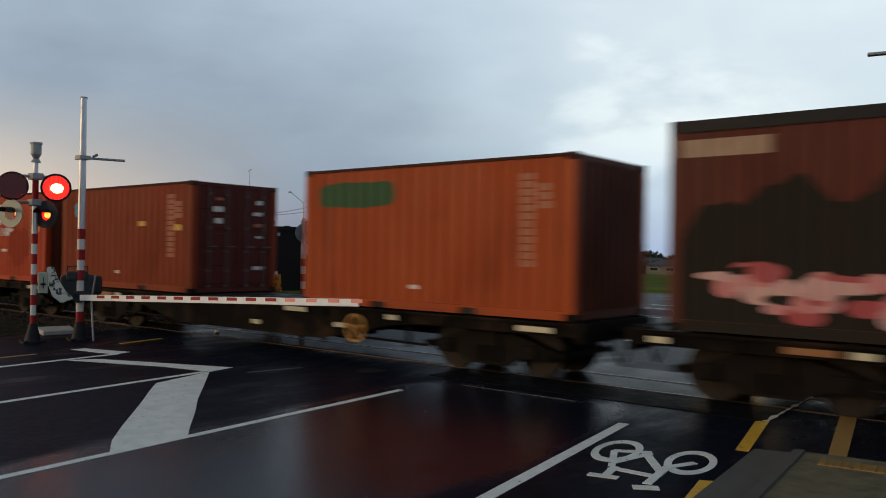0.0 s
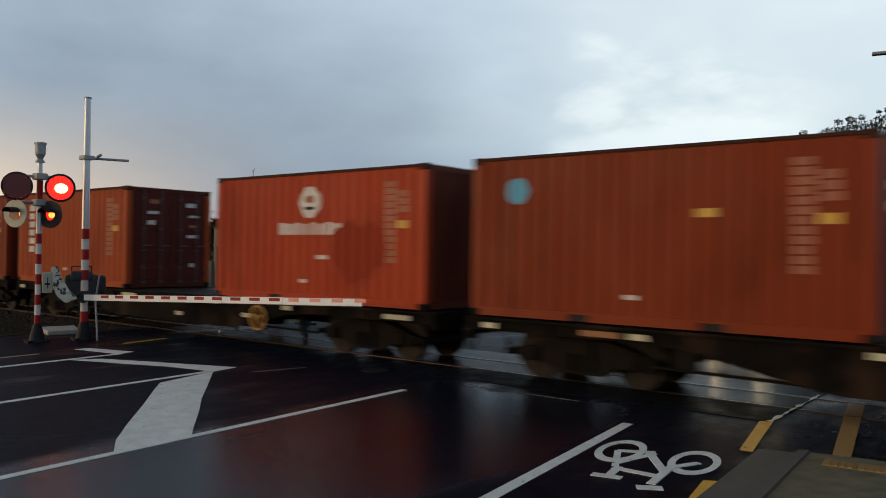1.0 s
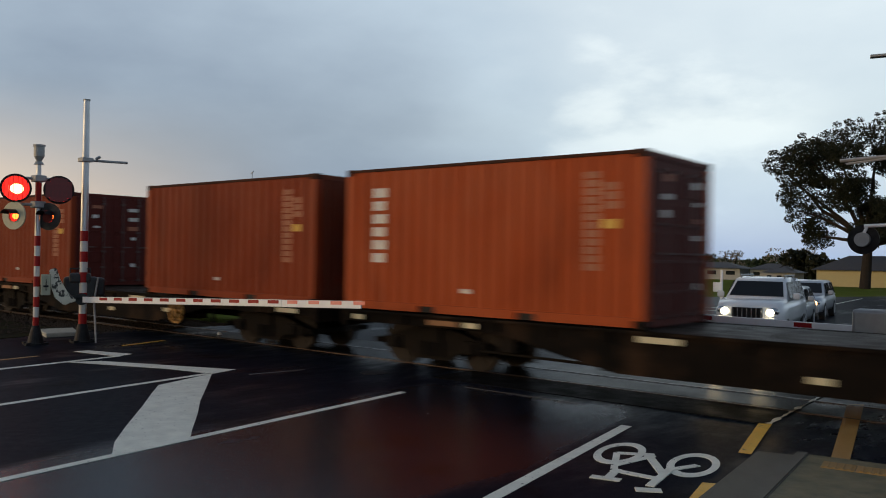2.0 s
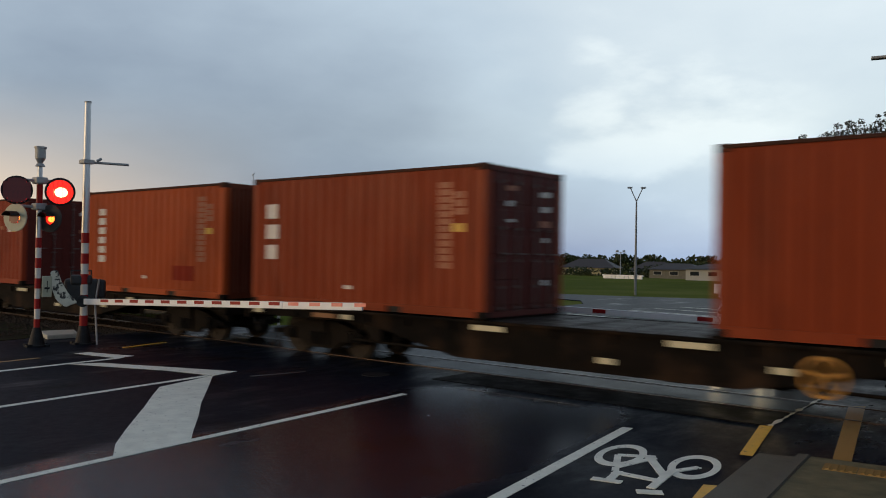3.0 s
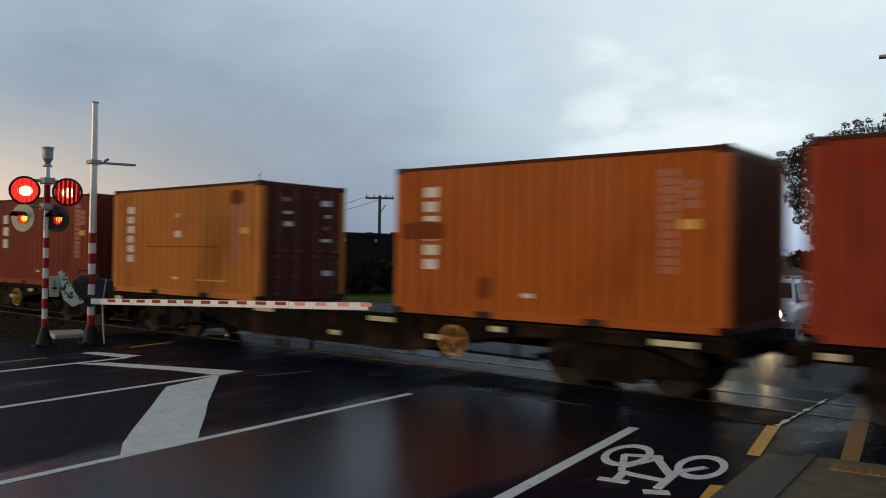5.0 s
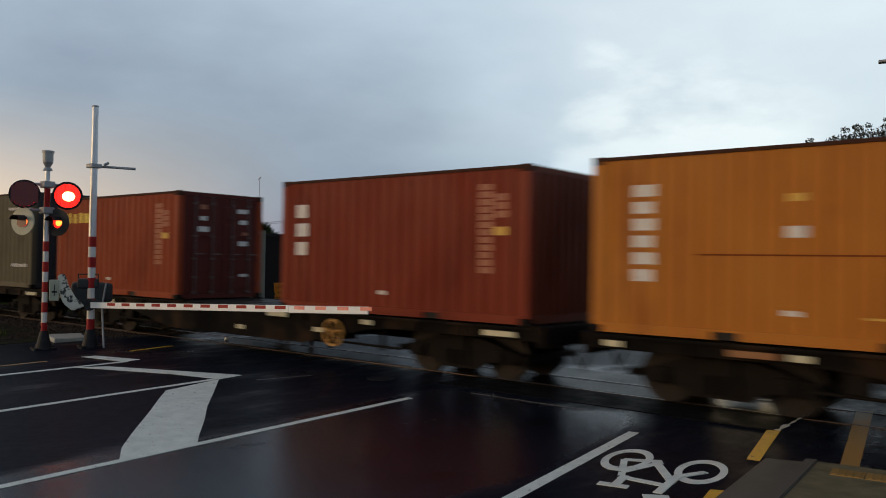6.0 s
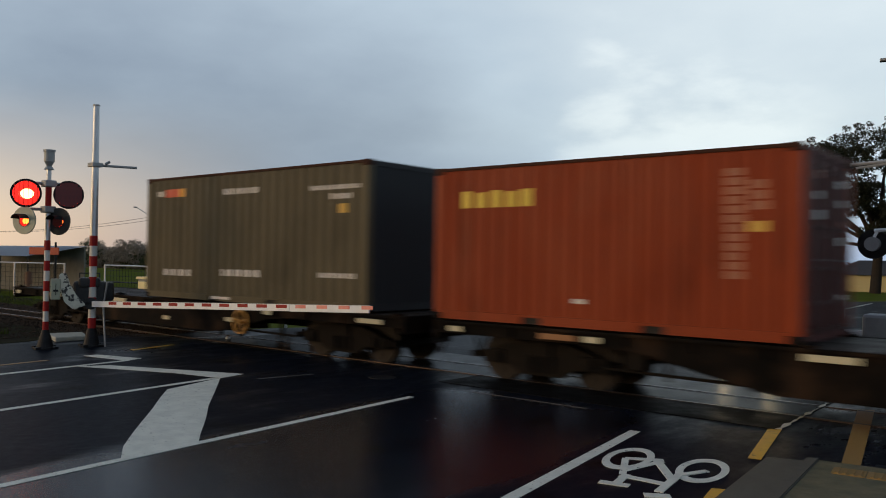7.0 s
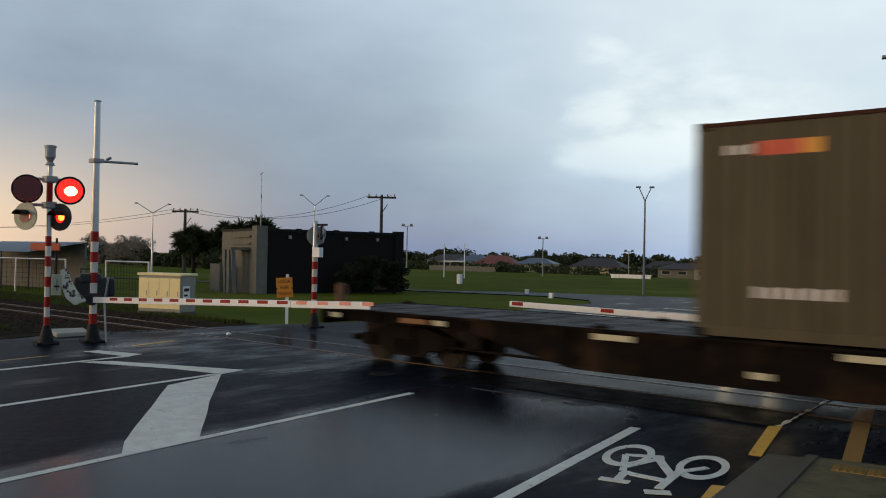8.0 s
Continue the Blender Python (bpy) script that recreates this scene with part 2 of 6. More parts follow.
GALV = material("galvanised_steel", (0.50, 0.52, 0.54), 0.35, metal=0.7, second=(0.40, 0.42, 0.44), scale=9)
LAMP_STEEL = material("dull_lamp_post_steel", (0.16, 0.17, 0.18), 0.5, metal=0.3, second=(0.12, 0.13, 0.14), scale=6)
GREY = material("grey_cast_metal", (0.30, 0.31, 0.31), 0.5, metal=0.3, second=(0.22, 0.23, 0.23), scale=9)
SOLID_RED = material("faded_red_tape", (0.75, 0.20, 0.15), 0.4, second=(0.8, 0.4, 0.34), scale=9)


# ------------------------------------------------------------------ mesh helpers
def box(bm, x0, x1, y0, y1, z0, z1, bevel=0.0):
    g = bmesh.ops.create_cube(bm, size=1.0, matrix=Matrix.Translation(((x0 + x1) / 2, (y0 + y1) / 2, (z0 + z1) / 2))
                              @ Matrix.Diagonal((abs(x1 - x0), abs(y1 - y0), abs(z1 - z0), 1)))
    if bevel:
        es = {e for v in g["verts"] for e in v.link_edges}
        bmesh.ops.bevel(bm, geom=list(es), offset=bevel, segments=2, affect="EDGES", profile=0.5)


def rod(bm, p0, p1, r0, r1=None, n=16):
    p0, p1 = Vector(p0), Vector(p1)
    d = p1 - p0
    m = Matrix.Translation((p0 + p1) / 2) @ d.to_track_quat("Z", "Y").to_matrix().to_4x4()
    bmesh.ops.create_cone(bm, cap_ends=True, segments=n, radius1=r0, radius2=r0 if r1 is None else r1, depth=d.length, matrix=m)


def ring(bm, centre, axis, r_out, r_in, depth, n=32):
    """A flat ring (washer) of that depth along its axis."""
    q = Vector(axis).to_track_quat("Z", "Y").to_matrix().to_4x4()
    m = Matrix.Translation(centre) @ q
    rows_ = []
    for r, z in ((r_out, -depth / 2), (r_out, depth / 2), (r_in, depth / 2), (r_in, -depth / 2)):
        rows_.append([bm.verts.new(m @ Vector((r * math.cos(2 * math.pi * i / n), r * math.sin(2 * math.pi * i / n), z))) for i in range(n)])
    for a in range(4):
        A, B = rows_[a], rows_[(a + 1) % 4]
        for i in range(n):
            bm.faces.new((A[i], A[(i + 1) % n], B[(i + 1) % n], B[i]))


def prism(bm, outline, z0, z1):
    """An upright prism over a plan outline."""
    lo = [bm.verts.new((x, y, z0)) for x, y in outline]
    hi = [bm.verts.new((x, y, z1)) for x, y in outline]
    n = len(outline)
    bm.faces.new(hi)
    bm.faces.new(lo[::-1])
    for i in range(n):
        bm.faces.new((lo[i], lo[(i + 1) % n], hi[(i + 1) % n], hi[i]))


def side_prism(bm, outline, y0, y1):
    """A prism along y over an outline in x and z."""
    lo = [bm.verts.new((x, y0, z)) for x, z in outline]
    hi = [bm.verts.new((x, y1, z)) for x, z in outline]
    n = len(outline)
    bm.faces.new(hi)
    bm.faces.new(lo[::-1])
    for i in range(n):
        bm.faces.new((lo[i], lo[(i + 1) % n], hi[(i + 1) % n], hi[i]))


def mesh_of(name, bm, mat, smooth=False):
    bmesh.ops.recalc_face_normals(bm, faces=bm.faces[:])
    me = bpy.data.meshes.new(name)
    bm.to_mesh(me)
    bm.free()
    if mat:
        me.materials.append(mat)
    if smooth:
        for p in me.polygons:
            p.use_smooth = True
    return me


def part(name, bm, mat, parent=None, label="", smooth=False):
    ob = new(name, mesh_of(name, bm, mat, smooth))
    ob.parent = parent
    return tagged(ob, label)


def shared(name, me, parent, m=None, mat=None, label=""):
    """A part on shared mesh data, with a material of its own where given."""
    ob = new(name, me)
    ob.parent = parent
    if m is not None:
        ob.matrix_basis = m
    if mat:
        ob.material_slots[0].link = "OBJECT"
        ob.material_slots[0].material = mat
    return tagged(ob, label)


def thing(name, label, category, m=None, group=""):
    ob = new(name)
    ob.empty_display_size = 0.2
    if m is not None:
        ob.matrix_basis = m
    return tagged(ob, label, category, group)


def structure(name, bm, mat, label, category="", smooth=False):
    return tagged(part(name, bm, mat, None, "", smooth), label, category, kind="structure")


# ------------------------------------------------------------------ ground, road, track
def fall(y):
    """The land falls a little beyond the railway."""
    return -0.40 * min(1.0, max(0.0, (y - 14.5) / 11.5))


bm = bmesh.new()
ys = [-400, 14.5, 17, 20, 23, 26, 60, 200, 1800]
up = [[bm.verts.new((x, y, fall(y) - 0.07)) for y in ys] for x in (-1600, -60, 30, 1200)]
for A, B in zip(up, up[1:]):
    for i in range(len(ys) - 1):
        bm.faces.new((A[i], B[i], B[i + 1], A[i + 1]))
g = bmesh.ops.extrude_face_region(bm, geom=bm.faces[:])
bmesh.ops.translate(bm, vec=(0, 0, -0.8), verts=[v for v in g["geom"] if isinstance(v, bmesh.types.BMVert)])
structure("ground", bm, GRASS, "wide flat green mown grass field", "grass")

bm = bmesh.new()
prism(bm, [(-19.6, -14), (9, -14), (9, 14.5), (-18.45, 14.5), (-18.7, 12.9), (-19.2, 10.4), (-20.5, 9.8), (-21.5, 6.5), (-20.5, 1)], -0.3, -0.012)
west = [-18.45, -18.6, -19.2, -19.9, -20.6]
east_ = 9.0
rows_ = [((w, y, fall(y) - 0.012), (east_, y, fall(y) - 0.012)) for w, y in zip(west, (14.5, 17, 20, 23, 26))]
for (a0, b0), (a1, b1) in zip(rows_, rows_[1:]):
    bm.faces.new([bm.verts.new(p) for p in (a0, b0, b1, a1)])
prism(bm, [(9, 26), (9, 66), (-12, 66), (-17, 55), (-21.3, 51.5), (-30.5, 49), (-38, 44.0), (-70, 37.5), (-70, 36.2), (-38, 42.4), (-28.2, 44.3), (-24.0, 42.4),
           (-22.2, 39.5), (-21.7, 35), (-20.6, 26)], -0.7, -0.412)
structure("road", bm, ASPHALT, "dark wet asphalt road crossing the railway", "road")

bm = bmesh.new()
prism(bm, [(-16.9, 11.47), (-3.2, 11.47), (-3.2, 12.43), (-16.9, 12.43)], -0.05, -0.004)
structure("crossing_panel", bm, PANEL, "glossy wet level crossing surface between the rails", "level crossing")
for y0, y1, mat_, words_ in ((10.30, 11.37, APRON, "dull wet crossing apron before the rails"), (12.53, 13.6, PANEL, "glossy wet crossing apron beyond the rails")):
    bm = bmesh.new()
    x0 = -8.6 if mat_ is APRON else -16.9
    prism(bm, [(x0, y0), (-3.2, y0), (-3.2, y1), (x0, y1)], -0.05, -0.004)
    structure("crossing_apron", bm, mat_, words_, "level crossing")

bm = bmesh.new()
for x0, x1 in ((-400, -18.6), (9.0, 300)):
    side = [(x0, 9.9), (x1, 9.9), (x1, 14.0), (x0, 14.0)]
    prism(bm, side, -0.3, -0.055)
structure("ballast_bed", bm, BALLAST, "dark brown stone ballast under the track", "ballast")

for k, off in enumerate((-0.5335, 0.5335)):
    bm = bmesh.new()
    y = TRACK_Y + off
    prof = [(-0.065, -0.16), (0.065, -0.16), (0.065, -0.15), (0.012, -0.13), (0.012, -0.04), (0.034, -0.03), (0.034, -0.004), (0.028, 0.002), (-0.028, 0.002),
            (-0.034, -0.004), (-0.034, -0.03), (-0.012, -0.04), (-0.012, -0.13), (-0.065, -0.15)]
    a = [bm.verts.new((-400, y + u, z)) for u, z in prof]
    b = [bm.verts.new((300, y + u, z)) for u, z in prof]
    for i in range(len(prof)):
        bm.faces.new((a[i], a[(i + 1) % len(prof)], b[(i + 1) % len(prof)], b[i]))
    structure("rail", bm, RAIL, "long worn steel running rail of the track", "rail")
    # Solid black strip stands for the shade inside the flange groove.
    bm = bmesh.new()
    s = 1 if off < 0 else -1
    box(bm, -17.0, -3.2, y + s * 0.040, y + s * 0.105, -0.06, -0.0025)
    structure("flangeway", bm, BLACK, "black strip painted as the groove's shade beside the rail", "rail groove")

SOIL = material("dark_damp_soil", (0.022, 0.017, 0.012), 0.95, spec=0.03, second=(0.036, 0.042, 0.012), scale=1.6, bump=1.0, bump_scale=16)
bm = bmesh.new()
prism(bm, [(-70, 6.6), (-19.2, 6.8), (-18.98, 7.58), (-19.08, 8.23), (-19.5, 8.95), (-19.9, 9.86), (-70, 9.86)], -0.3, -0.002)
structure("soil_verge", bm, SOIL, "dark damp soil verge beside the track", "soil")
bm = bmesh.new()
prism(bm, [(-70, 14.04), (-18.9, 14.04), (-19.4, 14.9), (-26.5, 14.2), (-27.0, 16.6), (-70, 16.6)], -0.3, -0.062)
structure("soil_verge", bm, SOIL, "dark damp soil verge around the cabinet", "soil")


def scatter(name, n, spread, height, mat, label, category, seed, blades=False):
    """Many small stones or grass blades over stretches of ground."""
    rng = random.Random(seed)
    vs, fs = [], []
    for i in range(n):
        x0, x1, y0, y1, z = rng.choice(spread)
        x, y = x1 - (x1 - x0) * rng.random() ** 1.6, rng.uniform(y0, y1)
        k = len(vs)
        r = height * rng.uniform(0.5, 1.2)
        if blades:
            a, lean = rng.uniform(0, 6.3), rng.uniform(-0.5, 0.5)
            c, s = math.cos(a), math.sin(a)
            vs += [(x - 0.012 * c, y - 0.012 * s, z), (x + 0.012 * c, y + 0.012 * s, z), (x + lean * r * s, y - lean * r * c, z + r)]
            fs.append((k, k + 1, k + 2))
        else:
            vs += [(x + r * dx * rng.uniform(0.7, 1.2), y + r * dy * rng.uniform(0.7, 1.2), z + r * 0.35 + r * dz * rng.uniform(0.5, 0.9))
                   for dx, dy, dz in ((1, 0, 0), (0, 1, 0), (-1, 0, 0), (0, -1, 0), (0, 0, 1), (0, 0, -1))]
            fs += [(k + a, k + b, k + c) for a, b, c in ((0, 1, 4), (1, 2, 4), (2, 3, 4), (3, 0, 4), (1, 0, 5), (2, 1, 5), (3, 2, 5), (0, 3, 5))]
    me = bpy.data.meshes.new(name)
    me.from_pydata(vs, [], fs)
    me.materials.append(mat)
    tagged(new(name, me), label, category, kind="stuff")


STONE = material("rust_stained_stone", (0.042, 0.030, 0.022), 0.9, spec=0.05, second=(0.085, 0.064, 0.048), scale=7)
BLADE = material("verge_grass_blades", (0.055, 0.075, 0.013), 0.8, spec=0.05, second=(0.095, 0.095, 0.025), scale=1.5)
scatter("ballast_stones", 9000, [(-60, -18.7, 9.95, 11.3, -0.055), (-60, -18.7, 11.5, 12.4, -0.055), (-60, -18.7, 12.6, 13.95, -0.055)], 0.055, STONE,
        "dark rust-stained ballast stones round the rails", "ballast", 4)
scatter("verge_stones", 1200, [(-40, -19.9, 7.6, 9.8, -0.002)], 0.035, STONE, "small stones scattered on damp soil", "stones", 5)
scatter("verge_grass", 9000, [(-55, -26.8, 14.3, 16.5, -0.062), (-50, -21.0, 7.0, 8.6, -0.002), (-55, -19.6, 14.05, 14.6, -0.062)], 0.16, BLADE,
        "rough grass tufts along the railway verge", "grass", 6, True)


# ------------------------------------------------------------------ road markings, kerb, footpath
def marking(name, outline, mat, label, z=-0.008):
    bm = bmesh.new()
    prism(bm, outline, z - 0.003, z + 0.001)
    return structure(name, bm, mat, label, "road marking")


def stripe(name, p, q, w, mat, label, z=-0.008):
    p, q = Vector(p), Vector(q)
    n = (q - p).normalized()
    s = Vector((-n.y, n.x)) * w / 2
    return marking(name, [tuple(p + s), tuple(p - s), tuple(q - s), tuple(q + s)], mat, label, z)


stripe("lane_line", (-6.75, -4.0), (-7.95, 8.9), 0.11, PAINT_W, "long white painted lane line on wet asphalt")
stripe("lane_line", (-10.25, -1.0), (-11.44, 7.95), 0.12, PAINT_W, "white painted island edge line on wet asphalt")
stripe("lane_line", (-13.6, 0.5), (-14.5, 8.1), 0.13, PAINT_W, "white painted line along the far lane")
stripe("lane_line", (-3.35, 1.5), (-4.43, 9.0), 0.13, PAINT_W, "broad white painted cycle lane line")
marking("island_hatch", [(-7.47, 4.12), (-8.0, 4.44), (-8.6, 4.9), (-9.7, 5.78), (-10.35, 6.28), (-10.95, 6.76), (-11.38, 8.0), (-10.3, 7.15), (-9.4, 6.43),
                         (-8.7, 5.92), (-7.95, 5.34), (-7.53, 5.03)], PAINT_W, "broad worn white diagonal hatch bar", -0.006)
marking("island_hatch", [(-14.3, 7.02), (-14.05, 7.5), (-13.4, 7.78), (-11.5, 8.56), (-11.36, 8.0), (-12.4, 7.78)], PAINT_W, "slim white triangular hatch bar", -0.005)
marking("stop_bar", [(-15.72, 7.83), (-15.73, 8.12), (-14.6, 8.45), (-14.46, 8.05)], PAINT_W, "short white painted bar on the asphalt", -0.006)
stripe("edge_line", (-14.7, 1.5), (-15.5, 7.05), 0.10, PAINT_YB, "thin pale yellow edge line")
stripe("edge_line", (-16.04, 9.06), (-16.38, 10.24), 0.10, PAINT_Y, "thin pale yellow edge line")
marking("yellow_dash", [(-2.95, 8.58), (-2.82, 8.6), (-3.15, 10.36), (-3.29, 10.28)], PAINT_Y, "bright yellow painted dash beside the kerb")
marking("yellow_dash", [(-2.55, 5.9), (-2.43, 5.95), (-2.66, 7.25), (-2.79, 7.19)], PAINT_Y, "bright yellow painted dash beside the kerb")
marking("yellow_bar", [(-2.13, 8.9), (-1.97, 9.0), (-2.60, 12.68), (-2.79, 12.55)], PAINT_YB, "ochre painted bar leading over the railway", -0.003)
# Ragged pale outline: headlight glint on the steel edge, painted as colour.
edge_rng = random.Random(12)
left_, right_ = [], []
for i in range(25):
    y = 10.30 + i * 0.103
    x = -3.165 - (y - 10.3) * 0.03 + edge_rng.uniform(-0.004, 0.004)
    w_ = edge_rng.choice((0.006, 0.012, 0.03, 0.045, 0.05)) if y < 12.0 else edge_rng.choice((0.004, 0.03))
    left_.append((x - w_, y))
    right_.append((x + w_ * 0.7, y))
marking("steel_edge", left_ + right_[::-1], EDGE_GLINT, "steel edge of the crossing panel, its glint painted pale", 0.004)
stripe("seam_strip", (-7.6, 9.9), (-5.6, 9.9), 0.022, PATH, "thin wet grey seam strip in the asphalt")
stripe("patch_line", (-10.9, 8.4), (-10.7, 9.4), 0.07, PATH, "faint worn line on the asphalt")


def bike_symbol():
    """A painted bicycle in one flat mesh, its saddle towards the near side."""
    bm = bmesh.new()
    z, lift = -0.006, []

    def bar(p, q, w):
        p, q = Vector(p), Vector(q)
        n = (q - p).normalized()
        s = Vector((-n.y, n.x)) * w / 2
        lift.append(0)
        prism(bm, [tuple(c) for c in (p + s, p - s, q - s, q + s)], z - 0.004, z + 0.0007 * len(lift))

    def wheel(cx, cy):
        n = 40
        A, B = Vector((0.168, 0.258)), Vector((-0.188, 0.43))
        at = lambda i, k: (Vector((cx, cy)) + (A * math.cos(i * 2 * math.pi / n) + B * math.sin(i * 2 * math.pi / n)) * k)
        for i in range(n):
            prism(bm, [tuple(at(i, 1.0)), tuple(at(i + 1, 1.0)), tuple(at(i + 1, 0.70)), tuple(at(i, 0.70))], z - 0.004, z)

    wheel(-3.86, 7.70)
    wheel(-3.10, 7.755)
    for p, q, w in (((-3.88, 7.67), (-3.55, 7.86), 0.10), ((-3.88, 7.67), (-3.60, 7.06), 0.07), ((-3.66, 7.22), (-3.54, 7.80), 0.075), ((-3.58, 7.78), (-3.15, 7.18), 0.09),
                    ((-3.60, 7.02), (-3.17, 7.02), 0.10), ((-3.57, 7.08), (-3.50, 6.76), 0.08), ((-3.64, 6.68), (-3.37, 6.74), 0.10), ((-3.20, 7.46), (-3.09, 6.74), 0.08),
                    ((-3.14, 6.56), (-2.95, 6.68), 0.11), ((-3.19, 7.40), (-3.05, 7.74), 0.07)):
        bar(p, q, w)
    structure("bicycle_symbol", bm, PAINT_W, "worn white painted bicycle symbol on asphalt", "road marking")


bike_symbol()

bm = bmesh.new()
prism(bm, [(-2.80, 8.72), (-2.44, 8.83), (-1.15, -6), (-1.5, -6)], -0.05, 0.004)
structure("kerb_channel", bm, CONCRETE, "grey concrete kerb channel beside the cycle lane", "kerb")
bm = bmesh.new()
prism(bm, [(-2.44, 8.83), (-2.32, 8.86), (-1.02, -6), (-1.15, -6)], -0.05, 0.045)
bmesh.ops.bevel(bm, geom=bm.edges[:], offset=0.012, segments=2, affect="EDGES")
structure("kerb", bm, CONCRETE, "low grey concrete kerb stone", "kerb")
bm = bmesh.new()
prism(bm, [(-2.315, 8.84), (3.5, 9.6), (3.5, -6), (-1.015, -6)], -0.05, 0.03)
structure("pavement", bm, FOOTPATH, "mossy stained concrete footpath", "footpath")
tact = thing("tactile_paving", "worn yellow ribbed tactile paving strip in the footpath", "tactile paving", pose(-2.12, 8.62, 0.03, 0, 0, 7))
bm = bmesh.new()
box(bm, 0, 0.29, -0.27, 0.0, -0.02, 0.006)
for i in range(4):
    box(bm, 0.03 + i * 0.066, 0.06 + i * 0.066, -0.25, -0.02, 0.006, 0.012)
tile_mesh = mesh_of("tile", bm, TACTILE)
for i in range(10):
    shared("tile", tile_mesh, tact, pose(i * 0.3, 0, 0))


# ------------------------------------------------------------------ the train
ROD = material("dull_rod_steel", (0.09, 0.045, 0.038), 0.5, second=(0.12, 0.09, 0.08), scale=7)


def container_meshes(L, H, W=2.438, pitch=0.278, deep=0.036):
    """Shared meshes for a container's parts; its origin is the middle of its base."""
    M = {}
    bm = bmesh.new()
    x0, x1 = -L / 2 + 0.15, L / 2 - 0.15
    n = max(4, round((x1 - x0) / pitch))
    p = (x1 - x0) / n
    pts = []
    for i in range(n):
        a = x0 + i * p
        pts += [(a, 0.0), (a + p * 0.30, 0.0), (a + p * 0.5, deep), (a + p * 0.80, deep)]
    pts.append((x1, 0.0))
    for back in (0.0, 0.004):
        lo = [bm.verts.new((x, y + back, 0.16)) for x, y in pts]
        hi = [bm.verts.new((x, y + back, H - 0.065)) for x, y in pts]
        for i in range(len(pts) - 1):
            bm.faces.new((lo[i], lo[i + 1], hi[i + 1], hi[i]))
    M["side_panel"] = mesh_of("side_panel", bm, WAGON)
    M["ribs"] = (x0, p, n, deep)
    bm = bmesh.new()
    xs = [-L / 2 + 0.15, -1.20, -0.85, 0.85, 1.20, L / 2 - 0.15]
    for a, b, z0 in ((xs[0], xs[1], 0.018), (xs[1], xs[2], 0.125), (xs[2], xs[3], 0.018), (xs[3], xs[4], 0.125), (xs[4], xs[5], 0.018)):
        box(bm, a, b, -0.010, 0.06, z0, 0.16)
    M["bottom_rail"] = mesh_of("bottom_rail", bm, WAGON)
    bm = bmesh.new()
    box(bm, -0.175, 0.175, 0.03, W - 0.03, 0.02, 0.124)
    M["fork_pocket"] = mesh_of("fork_pocket", bm, BLACK)
    bm = bmesh.new()
    box(bm, -L / 2 + 0.15, L / 2 - 0.15, -0.008, 0.055, H - 0.065, H - 0.012, 0.008)
    M["top_rail"] = mesh_of("top_rail", bm, WAGON)
    bm = bmesh.new()
    box(bm, -0.08, 0.08, -0.008, 0.15, 0.118, H - 0.118, 0.012)
    M["corner_post"] = mesh_of("corner_post", bm, WAGON)
    bm = bmesh.new()
    box(bm, -0.089, 0.089, -0.012, 0.15, 0, 0.118, 0.012)
    M["corner_casting"] = mesh_of("corner_casting", bm, WAGON)
    bm = bmesh.new()
    m = max(8, round(L / 0.35))
    for i in range(m):
        a = -L / 2 + 0.1 + i * (L - 0.2) / m
        box(bm, a, a + (L - 0.2) / m * 0.72, 0.05, W - 0.05, H - 0.05, H - 0.012)
    box(bm, -L / 2 + 0.05, L / 2 - 0.05, 0.04, W - 0.04, H - 0.07, H - 0.045)
    M["roof"] = mesh_of("roof", bm, WAGON)
    bm = bmesh.new()
    box(bm, -L / 2 + 0.1, L / 2 - 0.1, 0.05, W - 0.05, 0.125, 0.17)
    M["floor"] = mesh_of("floor", bm, BLACK)
    # end panel in y and z, its outer face towards +x
    bm = bmesh.new()
    k = 9
    q = (W - 0.30) / k
    pts = []
    for i in range(k):
        a = 0.15 + i * q
        pts += [(a, 0.0), (a + q * 0.3, 0.0), (a + q * 0.5, -0.04), (a + q * 0.8, -0.04)]
    pts.append((W - 0.15, 0.0))
    for back in (0.0, -0.004):
        lo = [bm.verts.new((x + back, y, 0.14)) for y, x in pts]
        hi = [bm.verts.new((x + back, y, H - 0.10)) for y, x in pts]
        for i in range(len(pts) - 1):
            bm.faces.new((lo[i], lo[i + 1], hi[i + 1], hi[i]))
    box(bm, -0.08, 0.0, 0.15, W - 0.15, 0.02, 0.15)
    box(bm, -0.08, 0.0, 0.15, W - 0.15, H - 0.11, H - 0.01)
    M["end_panel"] = mesh_of("end_panel", bm, WAGON)
    # one door leaf with its pressed panels
    bm = bmesh.new()
    dw = (W - 0.32) / 2
    box(bm, -0.05, -0.012, 0.0, dw - 0.01, 0.14, H - 0.11)
    M["door"] = mesh_of("door", bm, WAGON)
    bm = bmesh.new()
    box(bm, -0.014, 0.008, 0.07, dw - 0.08, 0, (H - 0.42) / 5 - 0.12, 0.008)
    M["panel"] = mesh_of("panel", bm, WAGON)
    bm = bmesh.new()
    box(bm, -0.02, 0.02, -0.02, 0.06, 0, 0.13)
    M["hinge"] = mesh_of("hinge", bm, WAGON)
    bm = bmesh.new()
    rod(bm, (0.035, 0, 0.10), (0.035, 0, H - 0.07), 0.018, n=8)
    for z in (0.14, 0.5, 0.95, 1.5, H - 0.3):
        box(bm, 0.0, 0.06, -0.045, 0.045, z, z + 0.05)
    box(bm, 0.045, 0.065, -0.02, 0.24, 1.08, 1.11)
    M["lock_rod"] = mesh_of("lock_rod", bm, ROD)
    bm = bmesh.new()
    box(bm, -0.08, 0.0, 0.15, W - 0.15, 0.02, 0.13)
    M["door_sill"] = mesh_of("door_sill", bm, WAGON)
